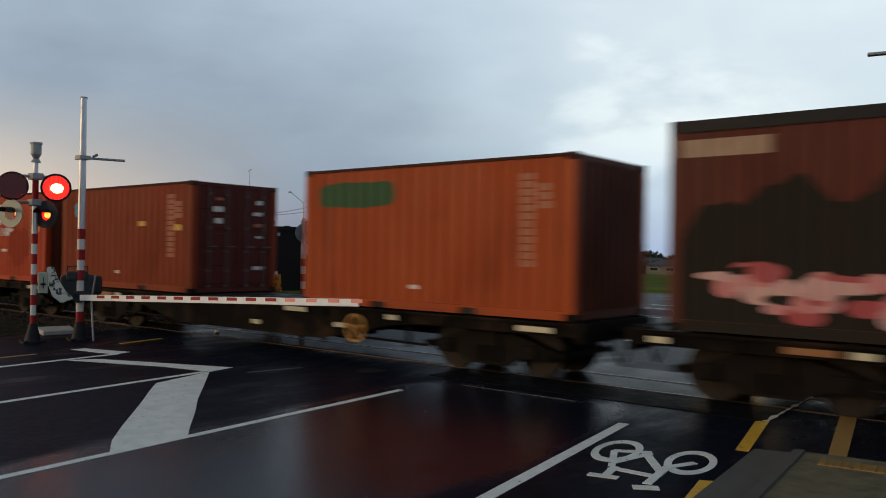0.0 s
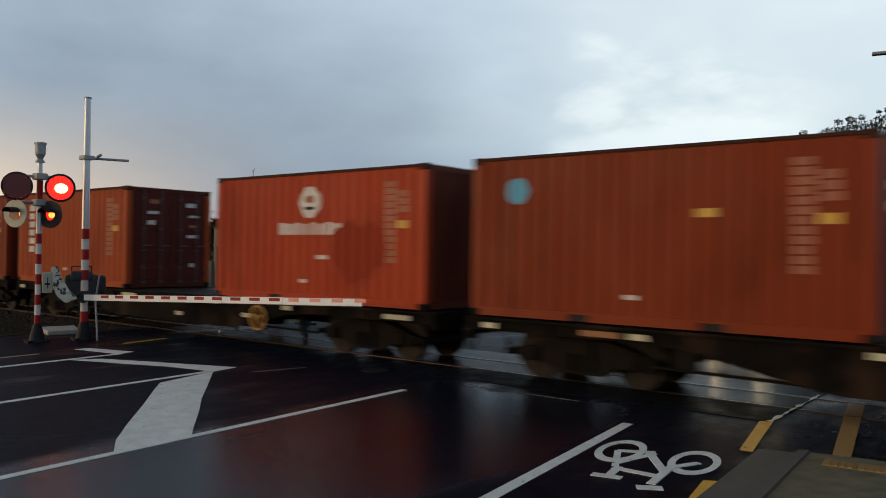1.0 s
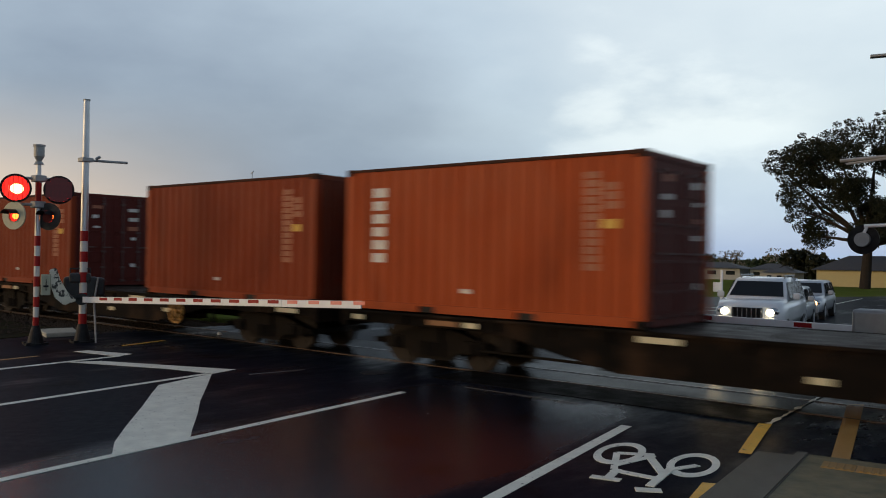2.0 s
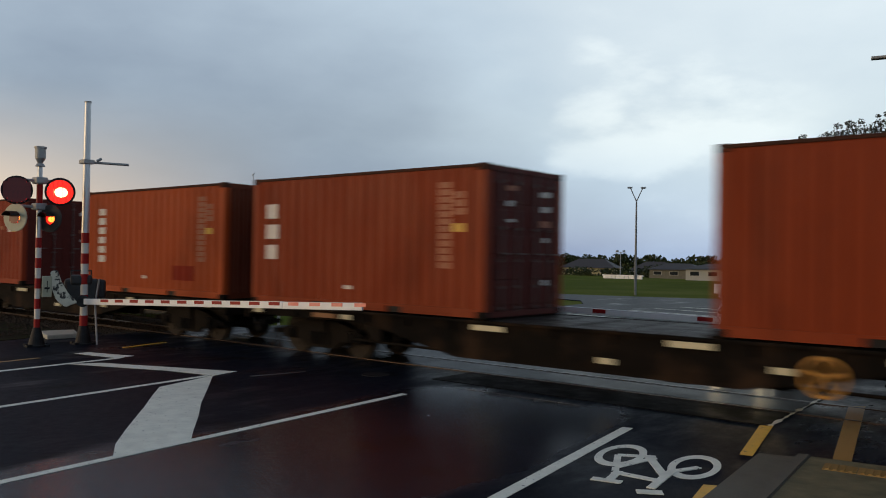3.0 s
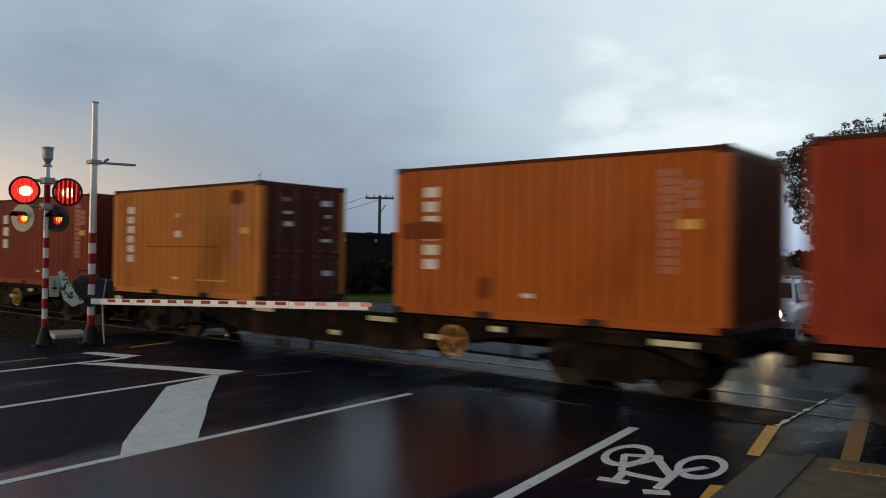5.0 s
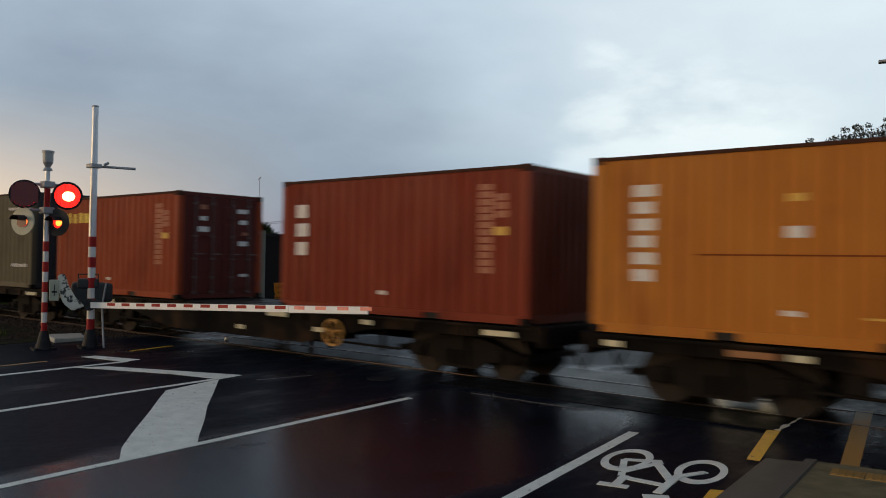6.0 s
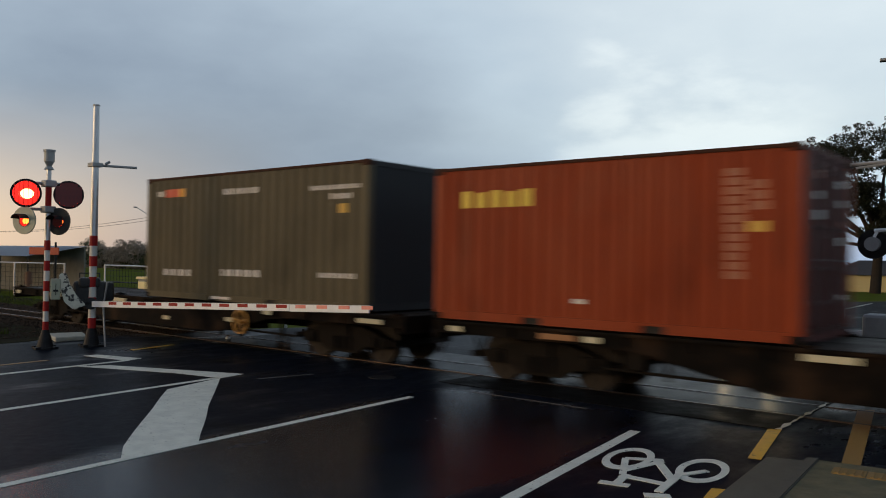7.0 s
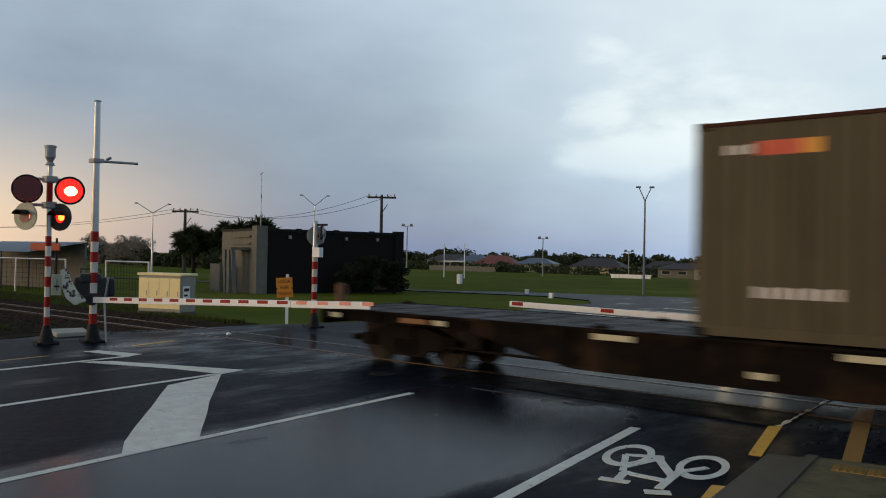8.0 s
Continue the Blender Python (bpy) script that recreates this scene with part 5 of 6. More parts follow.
def relay_cabinet():
    root = thing("relay_cabinet", "cream metal trackside cabinet with four door panels", "cabinet", pose(-24.2, 14.83, -0.07, 0, 0, 17) @ Matrix.Diagonal((0.95, 0.72, 1, 1)))
    cream = material("cream_cabinet_paint", (0.90, 0.76, 0.36), 0.5, second=(0.84, 0.69, 0.33), scale=4)
    # Body is grey, not cream, to hold the shade of the cabinet's side.
    bm = bmesh.new()
    box(bm, -0.92, 0.92, -0.5, 0.5, 0.10, 1.28, 0.015)
    part("body", bm, material("shaded_cabinet_side", (0.27, 0.265, 0.23), 0.5, second=(0.20, 0.20, 0.175), scale=4), root, "grey cabinet body, side shade put into the colour")
    bm = bmesh.new()
    box(bm, -0.97, 0.97, -0.56, 0.56, 1.28, 1.36, 0.02)
    part("lid", bm, cream, root)
    bm = bmesh.new()
    box(bm, -0.95, 0.95, -0.53, 0.53, 0.0, 0.10)
    part("plinth", bm, CONCRETE, root, "concrete plinth")
    for i in range(4):
        bm = bmesh.new()
        x = -0.905 + i * 0.4525
        box(bm, x, x + 0.4425, -0.522, -0.502, 0.2, 1.2, 0.008)
        d = part("door", bm, cream, root)
        bm = bmesh.new()
        box(bm, x + 0.35, x + 0.37, -0.54, -0.524, 0.62, 0.78)
        part("handle", bm, GREY, d)
    bm = bmesh.new()
    box(bm, 0.924, 0.93, -0.35, 0.1, 0.45, 0.95)
    part("notice", bm, WHITE, root, "white printed notice")
    bm = bmesh.new()
    box(bm, 0.931, 0.934, -0.30, 0.05, 0.78, 0.88)
    box(bm, 0.931, 0.934, -0.30, -0.05, 0.62, 0.68)
    part("notice_lines", bm, BLACK, root)


relay_cabinet()
bm = bmesh.new()
prism(bm, [(-19.75, 8.95), (-19.6, 9.75), (-18.55, 9.35), (-18.6, 8.62)], -0.02, 0.09)
bmesh.ops.bevel(bm, geom=bm.edges[:], offset=0.02, segments=1, affect="EDGES")
tagged(part("concrete_cover", bm, PALE_SLAB), "pale concrete cable pit cover by the signal", "pit cover")
bm = bmesh.new()
bmesh.ops.create_icosphere(bm, subdivisions=2, radius=0.07, matrix=Matrix.Translation((-16.57, 11.84, 0.025)) @ Matrix.Diagonal((1.3, 0.8, 0.5, 1)))
for v in bm.verts:
    v.co += Vector((noise.noise(v.co * 17), noise.noise(v.co * 13), noise.noise(v.co * 19))) * 0.03
tagged(part("litter", bm, WHITE), "crumpled scrap of white litter on the crossing", "litter")

# ------------------------------------------------------------------ building beyond the track
BLOCK = material("weathered_grey_render", (0.18, 0.172, 0.14), 0.85, spec=0.2, second=(0.105, 0.10, 0.085), scale=2.0, bump=0.4, bump_scale=30)
# Sunless side of the hall: its shade is put into this dark brown.
WALL_SHADE = material("shaded_wall_brown", (0.016, 0.012, 0.011), 0.85, spec=0.15, second=(0.010, 0.008, 0.008), scale=5, bump=0.4, bump_scale=18)


def concrete_hall():
    root = thing("clubroom_building", "flat-roofed clubroom with grey front, side wall coloured dark for shade", "building", pose(-40.11, 30.71, -0.47, 0, 0, -15.7) @ Matrix.Diagonal((0.80, 0.93, 1, 1)))
    bm = bmesh.new()
    box(bm, -7.6, 0.0, 0.0, 10.9, 0.0, 3.85)
    part("wall", bm, WALL_SHADE, root, "walls, side shade put into the dark colour")
    bm = bmesh.new()
    box(bm, -7.6, 0.0, -0.16, -0.004, 0.0, 4.0)
    box(bm, -0.75, 0.16, -0.22, 0.55, 0.0, 4.15, 0.02)
    part("front_wall", bm, BLOCK, root, "grey rendered front wall")
    for z in (3.0, 3.45):
        bm = bmesh.new()
        box(bm, -5.2, -1.1, -0.28, -0.165, z, z + 0.12)
        part("front_ledge", bm, BLOCK, root)
    bm = bmesh.new()
    box(bm, -7.7, 0.12, -0.2, 11.0, 3.85, 4.0)
    for y in (2.6, 5.4, 8.2):
        box(bm, -0.1, 0.16, y, y + 0.35, 3.8, 4.05)
    part("roof", bm, BLACK, root, "flat dark roof edge")
    bm = bmesh.new()
    box(bm, -0.35, 0.2, 10.3, 11.0, 0.0, 4.1)
    part("end_pier", bm, WALL_SHADE, root)
    bm = bmesh.new()
    box(bm, -3.3, -1.2, -1.5, -0.17, 2.66, 2.82, 0.02)
    part("porch_roof", bm, BLOCK, root, "grey slab porch roof")
    for x0, x1, lean in ((-3.3, -2.75, 0.45), (-2.3, -1.75, 0.05), (-1.5, -1.25, 0.75)):
        bm = bmesh.new()
        side_prism(bm, [(x0, 2.66), (x1, 2.66), (x1 + lean * 0.6, 0.0), (x0 + lean, 0.0)], -1.45, -1.2)
        part("porch_leg", bm, BLOCK, root, "raking grey porch leg")
    bm = bmesh.new()
    box(bm, 0.005, 0.05, 8.6, 9.7, 0.2, 2.2)
    part("side_door", bm, material("rusty_brown_door", (0.09, 0.05, 0.03), 0.7, second=(0.06, 0.035, 0.025), scale=4), root, "brown side door")
    for y in (2.0, 6.2, 8.7):
        bm = bmesh.new()
        box(bm, 0.16, 0.3, y, y + 0.18, 3.4, 3.6)
        part("wall_light", bm, GREY, root)
    bm = bmesh.new()
    box(bm, -6.6, -4.3, -1.3, -0.9, 0.0, 1.75)
    part("side_block", bm, BLOCK, root, "low grey block wall")
    bm = bmesh.new()
    rod(bm, (-3.2, 1.2, 3.9), (-3.2, 1.2, 5.2), 0.035, n=8)
    rod(bm, (-3.2, 1.2, 5.2), (-3.2, 1.2, 7.6), 0.018, n=6)
    rod(bm, (-3.45, 1.2, 7.55), (-2.95, 1.2, 7.65), 0.03, n=6)
    rod(bm, (-3.2, 1.2, 6.0), (-3.2, 1.2, 6.25), 0.05, n=8)
    part("aerial", bm, GREY, root, "thin grey roof aerial")


concrete_hall()


# ------------------------------------------------------------------ posts, lamps and lines
def double_lamp(x, y, h, spread, rise, z0, turn=39, label="tall galvanised street lamp with two arms", steel=GALV):
    root = thing("street_lamp", label, "street lamp", pose(x, y, z0, 0, 0, turn), "street lamps")
    bm = bmesh.new()
    rod(bm, (0, 0, 0), (0, 0, h), 0.10, 0.055, n=12)
    part("pole", bm, steel, root)
    for s in (-1, 1):
        bm = bmesh.new()
        rod(bm, (0, 0, h), (s * spread * 0.9, 0, h + rise * 0.85), 0.04, 0.03, n=8)
        a = part("arm", bm, steel, root)
        bm = bmesh.new()
        box(bm, s * spread - 0.17, s * spread + 0.17, -0.10, 0.10, h + rise * 0.85 - 0.02, h + rise * 0.85 + 0.10, 0.03)
        part("lantern", bm, GREY, a, "grey street lamp lantern")


double_lamp(-25.9, 53.5, 6.7, 0.48, 1.1, -0.47, steel=LAMP_STEEL)
double_lamp(-72.0, 42.4, 6.2, 1.5, 1.0, -0.47, 60)
double_lamp(-64.0, 56.0, 7.5, 1.35, 1.2, -0.47, 48)


def flood_pole(x, y, h, z0=-0.47):
    root = thing("floodlight_pole", "slim floodlight pole at the sports field", "floodlight", pose(x, y, z0, 0, 0, 40), "floodlights")
    bm = bmesh.new()
    rod(bm, (0, 0, 0), (0, 0, h), 0.10, 0.06, n=8)
    rod(bm, (-0.75, 0, h), (0.75, 0, h), 0.04, n=6)
    part("pole", bm, GREY, root)
    for s in (-1, 1):
        bm = bmesh.new()
        box(bm, s * 0.5 - 0.18, s * 0.5 + 0.18, -0.15, 0.15, h, h + 0.3, 0.05)
        part("floodlight", bm, GREY, root)


flood_pole(-68.3, 75.0, 6.2)
flood_pole(-61.1, 95.0, 5.2)
flood_pole(-55.7, 110.0, 3.7)


def power_pole(x, y, h, arm, z0=-0.47, turn=40):
    root = thing("power_pole", "dark timber power pole with crossarm and insulators", "power pole", pose(x, y, z0, 0, 0, turn), "power poles")
    wood = bpy.data.materials.get("weathered_pole_timber") or material("weathered_pole_timber", (0.05, 0.042, 0.036), 0.8, second=(0.035, 0.03, 0.026), scale=6)
    bm = bmesh.new()
    rod(bm, (0, 0, 0), (0, 0, h), 0.19, 0.13, n=10)
    part("pole", bm, wood, root)
    bm = bmesh.new()
    box(bm, -arm, arm, -0.08, 0.08, h - 0.35, h - 0.17)
    part("crossarm", bm, wood, root)
    bm = bmesh.new()
    rod(bm, (0.1, 0, h - 1.6), (0.55, 0, h - 0.9), 0.04, n=6)
    part("brace", bm, wood, root)
    for i in (-0.9, -0.4, 0.4, 0.9):
        bm = bmesh.new()
        rod(bm, (i * arm, 0, h - 0.17), (i * arm, 0, h + 0.08), 0.07, 0.05, n=8)
        part("insulator", bm, GREY, root)
    return Vector((x, y, z0 + h))


pA = power_pole(-53.4, 55.0, 8.2, 1.35)
pB = power_pole(-70.5, 45.0, 6.7, 1.3)
WIRE = material("dark_cable", (0.03, 0.03, 0.032), 0.6)


def cable(p, q, sag, r=0.016):
    c = bpy.data.curves.new("overhead_cable", "CURVE")
    c.dimensions, c.bevel_depth, c.bevel_resolution = "3D", r, 1
    s = c.splines.new("POLY")
    s.points.add(24)
    for i in range(25):
        t = i / 24
        v = Vector(p).lerp(Vector(q), t) - Vector((0, 0, sag * 4 * t * (1 - t)))
        s.points[i].co = (*v, 1)
    c.materials.append(WIRE)
    tagged(new("overhead_cable", c), "thin dark overhead power cable", "cable", "overhead cables")


for d in (-0.9, 0.9):
    cable(pA + Vector((d, d * 0.6, 0)), pB + Vector((d, d * 0.6, 0)), 1.5, 0.02)
    cable(pB + Vector((d, d * 0.6, 0)), (-118, 38 + d, 5.0), 1.0, 0.02)


def single_lamp():
    root = thing("street_lamp", "grey street lamp with one flat lantern", "street lamp", pose(-4.55, 26.0, fall(26) - 0.012, 0, 0, 12), "street lamps")
    bm = bmesh.new()
    rod(bm, (0, 0, 0), (0, 0, 8.3), 0.10, 0.06, n=12)
    part("pole", bm, GALV, root)
    bm = bmesh.new()
    rod(bm, (0, 0, 8.3), (-0.4, 0, 8.35), 0.03, n=8)
    a = part("arm", bm, GALV, root)
    bm = bmesh.new()
    box(bm, -0.72, -0.25, -0.12, 0.12, 8.32, 8.40, 0.02)
    part("lantern", bm, GREY, a)


single_lamp()


def goal_posts():
    root = thing("rugby_goal", "white rugby goal posts with padded foot", "goal posts", pose(-62.2, 75.0, -0.47))
    for x in (0.0, 3.1):
        bm = bmesh.new()
        rod(bm, (x, 0, 0), (x, 0, 4.0), 0.06, 0.05, n=8)
        part("upright", bm, WHITE, root)
    bm = bmesh.new()
    rod(bm, (0, 0, 1.95), (3.1, 0, 1.95), 0.06, n=8)
    part("crossbar", bm, WHITE, root)


goal_posts()
bm = bmesh.new()
box(bm, -46.6, -46.2, 58.0, 58.4, -0.47, 0.42, 0.04)
tagged(part("post_pad", bm, WHITE), "short white padded post on the grass", "post pad")
bm = bmesh.new()
for i in range(2):
    x, y = ((-27.0, 43.0), (-30.8, 46.0))[i]
    box(bm, x - 0.13, x + 0.13, y - 0.1, y + 0.1, -0.47, -0.12, 0.03)
    tagged(part("marker_post", bm, WHITE), "low white marker post beside the path", "marker post", "marker posts")
    bm = bmesh.new()
bm.free()


def field_fence():
    root = thing("wire_fence", "grey pipe and wire mesh fence with posts", "fence", pose(0, 0, -0.07))
    pts = [(-50.0, 17.5), (-44.0, 18.2), (-40.2, 19.0), (-36.2, 19.0), (-32.5, 19.0)]
    for x, y in pts:
        bm = bmesh.new()
        rod(bm, (x, y, -0.2), (x, y, 1.62), 0.045, n=8)
        part("post", bm, GALV, root)
    for (x0, y0), (x1, y1) in zip(pts, pts[1:]):
        if x0 > -41 and x1 < -36:
            continue
        bm = bmesh.new()
        rod(bm, (x0, y0, 1.58), (x1, y1, 1.58), 0.035, n=8)
        part("rail_pipe", bm, GALV, root)
        bm = bmesh.new()
        n = 14
        for k in range(n):
            t = k / n
            x, y = x0 + (x1 - x0) * t, y0 + (y1 - y0) * t
            rod(bm, (x, y, -0.1), (x, y, 1.56), 0.008, n=4)
        for k in range(6):
            rod(bm, (x0, y0, 0.1 + k * 0.25), (x1, y1, 0.1 + k * 0.25), 0.008, n=4)
        tagged(part("mesh", bm, BLACK, root, "grey wire mesh"), kind="stuff")


field_fence()


def lean_shed():
    root = thing("bus_shelter", "open shelter with pale blue sheet roof on posts", "shelter", pose(-49.5, 20.5, -0.07, 0, 0, 8))
    bm = bmesh.new()
    vs = [(-6, -1.2, 1.92), (3.1, -1.2, 1.92), (3.1, 2.6, 2.55), (-6, 2.6, 2.55)]
    f = bm.faces.new([bm.verts.new(v) for v in vs])
    bmesh.ops.solidify(bm, geom=[f], thickness=0.12)
    part("roof", bm, material("pale_blue_roof_sheet", (0.30, 0.37, 0.48), 0.35, second=(0.22, 0.29, 0.40), scale=3), root, "pale blue sheet roof")
    for x in (-5.5, -2.4, 0.2, 2.9):
        bm = bmesh.new()
        rod(bm, (x, -1.0, -0.3), (x, -1.0, 1.92), 0.04, n=8)
        part("post", bm, CASE, root)
    bm = bmesh.new()
    box(bm, -6, 3.0, 2.4, 2.5, -0.3, 2.45)
    part("back_wall", bm, BLOCK, root, "grey back wall")


lean_shed()
root = thing("advert_board", "small orange board on a dark post", "sign", pose(-38.0, 17.0, -0.07, 0, 0, 30))
bm = bmesh.new()
rod(bm, (0.55, 0.05, -0.1), (0.55, 0.05, 2.6), 0.05, n=8)
part("post", bm, BLACK, root)
bm = bmesh.new()
box(bm, -0.75, 0.75, -0.03, 0.03, 2.02, 2.36, 0.01)
part("board", bm, material("orange_red_board", (0.55, 0.09, 0.03), 0.5, second=(0.45, 0.08, 0.03), scale=5), root)


# ------------------------------------------------------------------ trees and hedges
LEAF = material("dark_gum_leaves", (0.020, 0.024, 0.012), 0.7, spec=0.15, second=(0.03, 0.026, 0.014), scale=0.8, vary=0.0)
LEAF_G = material("dark_green_leaves", (0.038, 0.052, 0.022), 0.7, spec=0.15, second=(0.056, 0.062, 0.027), scale=0.8)
LEAF_B = material("bare_winter_twigs", (0.20, 0.175, 0.14), 0.8, second=(0.15, 0.13, 0.10), scale=1.0)
BARK = material("grey_brown_bark", (0.035, 0.028, 0.022), 0.85, spec=0.1, second=(0.022, 0.018, 0.015), scale=4, bump=0.5)


def leaves(name, clumps, per, size, mat, parent, seed, label="", slim=2.2):
    """A crown of small separate leaves, gathered in clumps (x, y, z, radius)."""
    rng = np.random.default_rng(seed)
    vs, fs = [], []
    for cx, cy, cz, r in clumps:
        n = int(per * r * r)
        d = rng.normal(size=(n, 3))
        d /= np.linalg.norm(d, axis=1)[:, None]
        p = d * (r * rng.uniform(0.25, 1.0, n) ** 0.5)[:, None] * np.array([1.0, 1.0, 0.72]) + np.array([cx, cy, cz])
        a = rng.normal(size=(n, 3))
        b = rng.normal(size=(n, 3))
        a /= np.linalg.norm(a, axis=1)[:, None]
        b -= a * np.sum(a * b, axis=1)[:, None]
        b /= np.linalg.norm(b, axis=1)[:, None]
        s = rng.uniform(0.6, 1.3, n)[:, None] * size
        k = len(vs) * 0 + sum(len(v) for v in vs)
        quad = np.stack([p - a * s * slim / 2, p + b * s * 0.5, p + a * s * slim / 2, p - b * s * 0.5], axis=1).reshape(-1, 3)
        vs.append(quad)
        fs += [(k + 4 * i, k + 4 * i + 1, k + 4 * i + 2, k + 4 * i + 3) for i in range(n)]
    me = bpy.data.meshes.new(name)
    me.from_pydata(np.concatenate(vs).tolist(), [], fs)
    me.materials.append(mat)
    ob = new(name, me)
    ob.parent = parent
    return tagged(ob, label)


def limb(bm, p, q, r0, r1, bend=0.15, n=7):
    p, q = Vector(p), Vector(q)
    mid = (p + q) / 2 + Vector((noise.noise(p) * bend, noise.noise(q) * bend, bend * 0.6)) * (q - p).length
    for k in range(4):
        a, b = k / 4, (k + 1) / 4
        f = lambda t: p * (1 - t) ** 2 + mid * 2 * t * (1 - t) + q * t * t
        rod(bm, f(a), f(b), r0 + (r1 - r0) * a, r0 + (r1 - r0) * b, n)


def gum_tree():
    root = thing("gum_tree", "large dark gum tree with an open ragged crown", "tree", pose(-17.5, 85.0, -0.47))
    rng = random.Random(5)
    clumps = [(-8.2, 0, 12.2, 1.5), (-6.6, 0.5, 13.2, 1.6), (-7.2, -0.5, 10.9, 1.0), (-7.0, 0, 9.0, 1.3), (-6.2, 0.4, 7.6, 1.3), (-5.4, 0, 6.0, 1.2), (-4.8, 0.5, 4.9, 1.1),
              (-5.0, 0, 13.6, 1.7), (-3.0, 0.5, 14.3, 1.8), (-0.8, 0, 14.5, 1.8), (1.6, 0.4, 15.0, 1.9), (4.2, 0, 14.9, 2.0), (7, 0, 14.6, 2.2), (9.5, 0, 12.5, 2.3)]
    for _ in range(115):
        x, z = rng.uniform(-5.8, 10), rng.uniform(4.2, 13.8)
        if x < -2.5 and z < 8.5 and rng.random() < 0.55:
            continue
        clumps.append((x, rng.uniform(-3, 3), z, rng.uniform(0.8, 1.7)))
    for cx, cy, cz, cr in list(clumps):          # small sprays that break the outline
        for _ in range(3):
            a = rng.uniform(0, 6.28)
            clumps.append((cx + math.cos(a) * cr * 1.05, cy + rng.uniform(-0.6, 0.6), cz + math.sin(a) * cr * 0.85, rng.uniform(0.25, 0.6)))
    bm = bmesh.new()
    limb(bm, (0, 0, 0), (0.3, 0, 5.0), 0.5, 0.38, 0.04, 12)
    part("trunk", bm, BARK, root, "pale grey trunk")
    for cx, cy, cz, r in clumps[:14:2] + clumps[20:60:6]:
        bm = bmesh.new()
        k = (rng.uniform(0.3, 0.5) * cx, rng.uniform(-1, 1), 4.5 + (cz - 4.5) * rng.uniform(0.35, 0.5))
        limb(bm, (0.2, 0, rng.uniform(3.8, 4.8)), k, 0.26, 0.16, 0.15, 7)
        limb(bm, k, (cx, cy, cz), 0.16, 0.05, 0.12, 6)
        part("limb", bm, BARK, root, "crooked grey limb")
    leaves("crown", clumps, 380, 0.12, LEAF, root, 3, "ragged dark leaf clumps")


gum_tree()


def bushy(name, label, x, y, z0, w, h, seed, mat=LEAF_G, n=14, size=0.16, per=90, trunk=0.25):
    root = thing(name, label, "tree", pose(x, y, z0))
    rng = random.Random(seed)
    cl = []
    for _ in range(n):
        a, r = rng.uniform(0, 6.28), rng.uniform(0, 1) ** 0.5
        zz = h * rng.uniform(0.28, 0.86)
        k = math.sqrt(max(0.1, 1 - ((zz / h - 0.5) / 0.55) ** 2))
        cl.append((math.cos(a) * r * w * 0.42 * k, math.sin(a) * r * w * 0.42 * k, zz, rng.uniform(0.16, 0.26) * min(w, h)))
    bm = bmesh.new()
    limb(bm, (0, 0, -0.1), (0, 0, h * 0.45), trunk, trunk * 0.6, 0.05)
    for c in cl[:8]:
        limb(bm, (0, 0, h * 0.25), c[:3], trunk * 0.45, 0.04, 0.1, 5)
    part("trunk", bm, BARK, root)
    leaves("crown", cl, per, size, mat, root, seed, "", 1.8)


for i, (x, y, w, h) in enumerate(((-37.2, 35.6, 1.9, 2.0), (-36.6, 37.0, 2.2, 2.5), (-36.0, 38.4, 2.0, 2.2))):
    bushy("shrub", "dark rounded evergreen shrub beside the clubroom", x, y, -0.47, w, h, 20 + i, LEAF, 22, 0.10, 900, 0.12)


def cabbage_tree(x, y, h, w, seed):
    root = thing("cabbage_tree", "dark cabbage tree with spiky leaf heads", "tree", pose(x, y, -0.47), "cabbage trees")
    rng = random.Random(seed)
    heads = [(rng.uniform(-1, 1) * w * 0.42, rng.uniform(-1, 1) * w * 0.3, h * rng.uniform(0.62, 0.90)) for _ in range(17)] + [(0, 0, h * 0.92)]
    bm = bmesh.new()
    limb(bm, (0, 0, -0.1), (0, 0, h * 0.5), 0.2, 0.16, 0.03, 9)
    for c in heads:
        limb(bm, (0, 0, h * 0.42), c, 0.12, 0.08, 0.1, 6)
    part("trunk", bm, BARK, root)
    vs, fs = [], []
    for c in heads:
        for _ in range(150):
            d = Vector((rng.gauss(0, 1), rng.gauss(0, 1), rng.gauss(0.15, 0.8))).normalized()
            s = d.cross(Vector((0, 0, 1))).normalized() * 0.05
            L = rng.uniform(0.5, 0.9) * w * 0.28
            o = Vector(c)
            tip = o + d * L - Vector((0, 0, 0.12 * L))
            k = len(vs)
            vs += [tuple(o - s), tuple(o + s), tuple(o + d * L * 0.55 + s), tuple(tip), tuple(o + d * L * 0.55 - s)]
            fs.append((k, k + 1, k + 2, k + 3, k + 4))
    me = bpy.data.meshes.new("crown")
    me.from_pydata(vs, [], fs)
    me.materials.append(LEAF_G)
    o = new("crown", me)
    o.parent = root


cabbage_tree(-60.5, 39.5, 4.6, 4.4, 1)
cabbage_tree(-56.5, 39.8, 5.0, 4.0, 2)
cabbage_tree(-52.6, 40.2, 5.3, 4.2, 3)


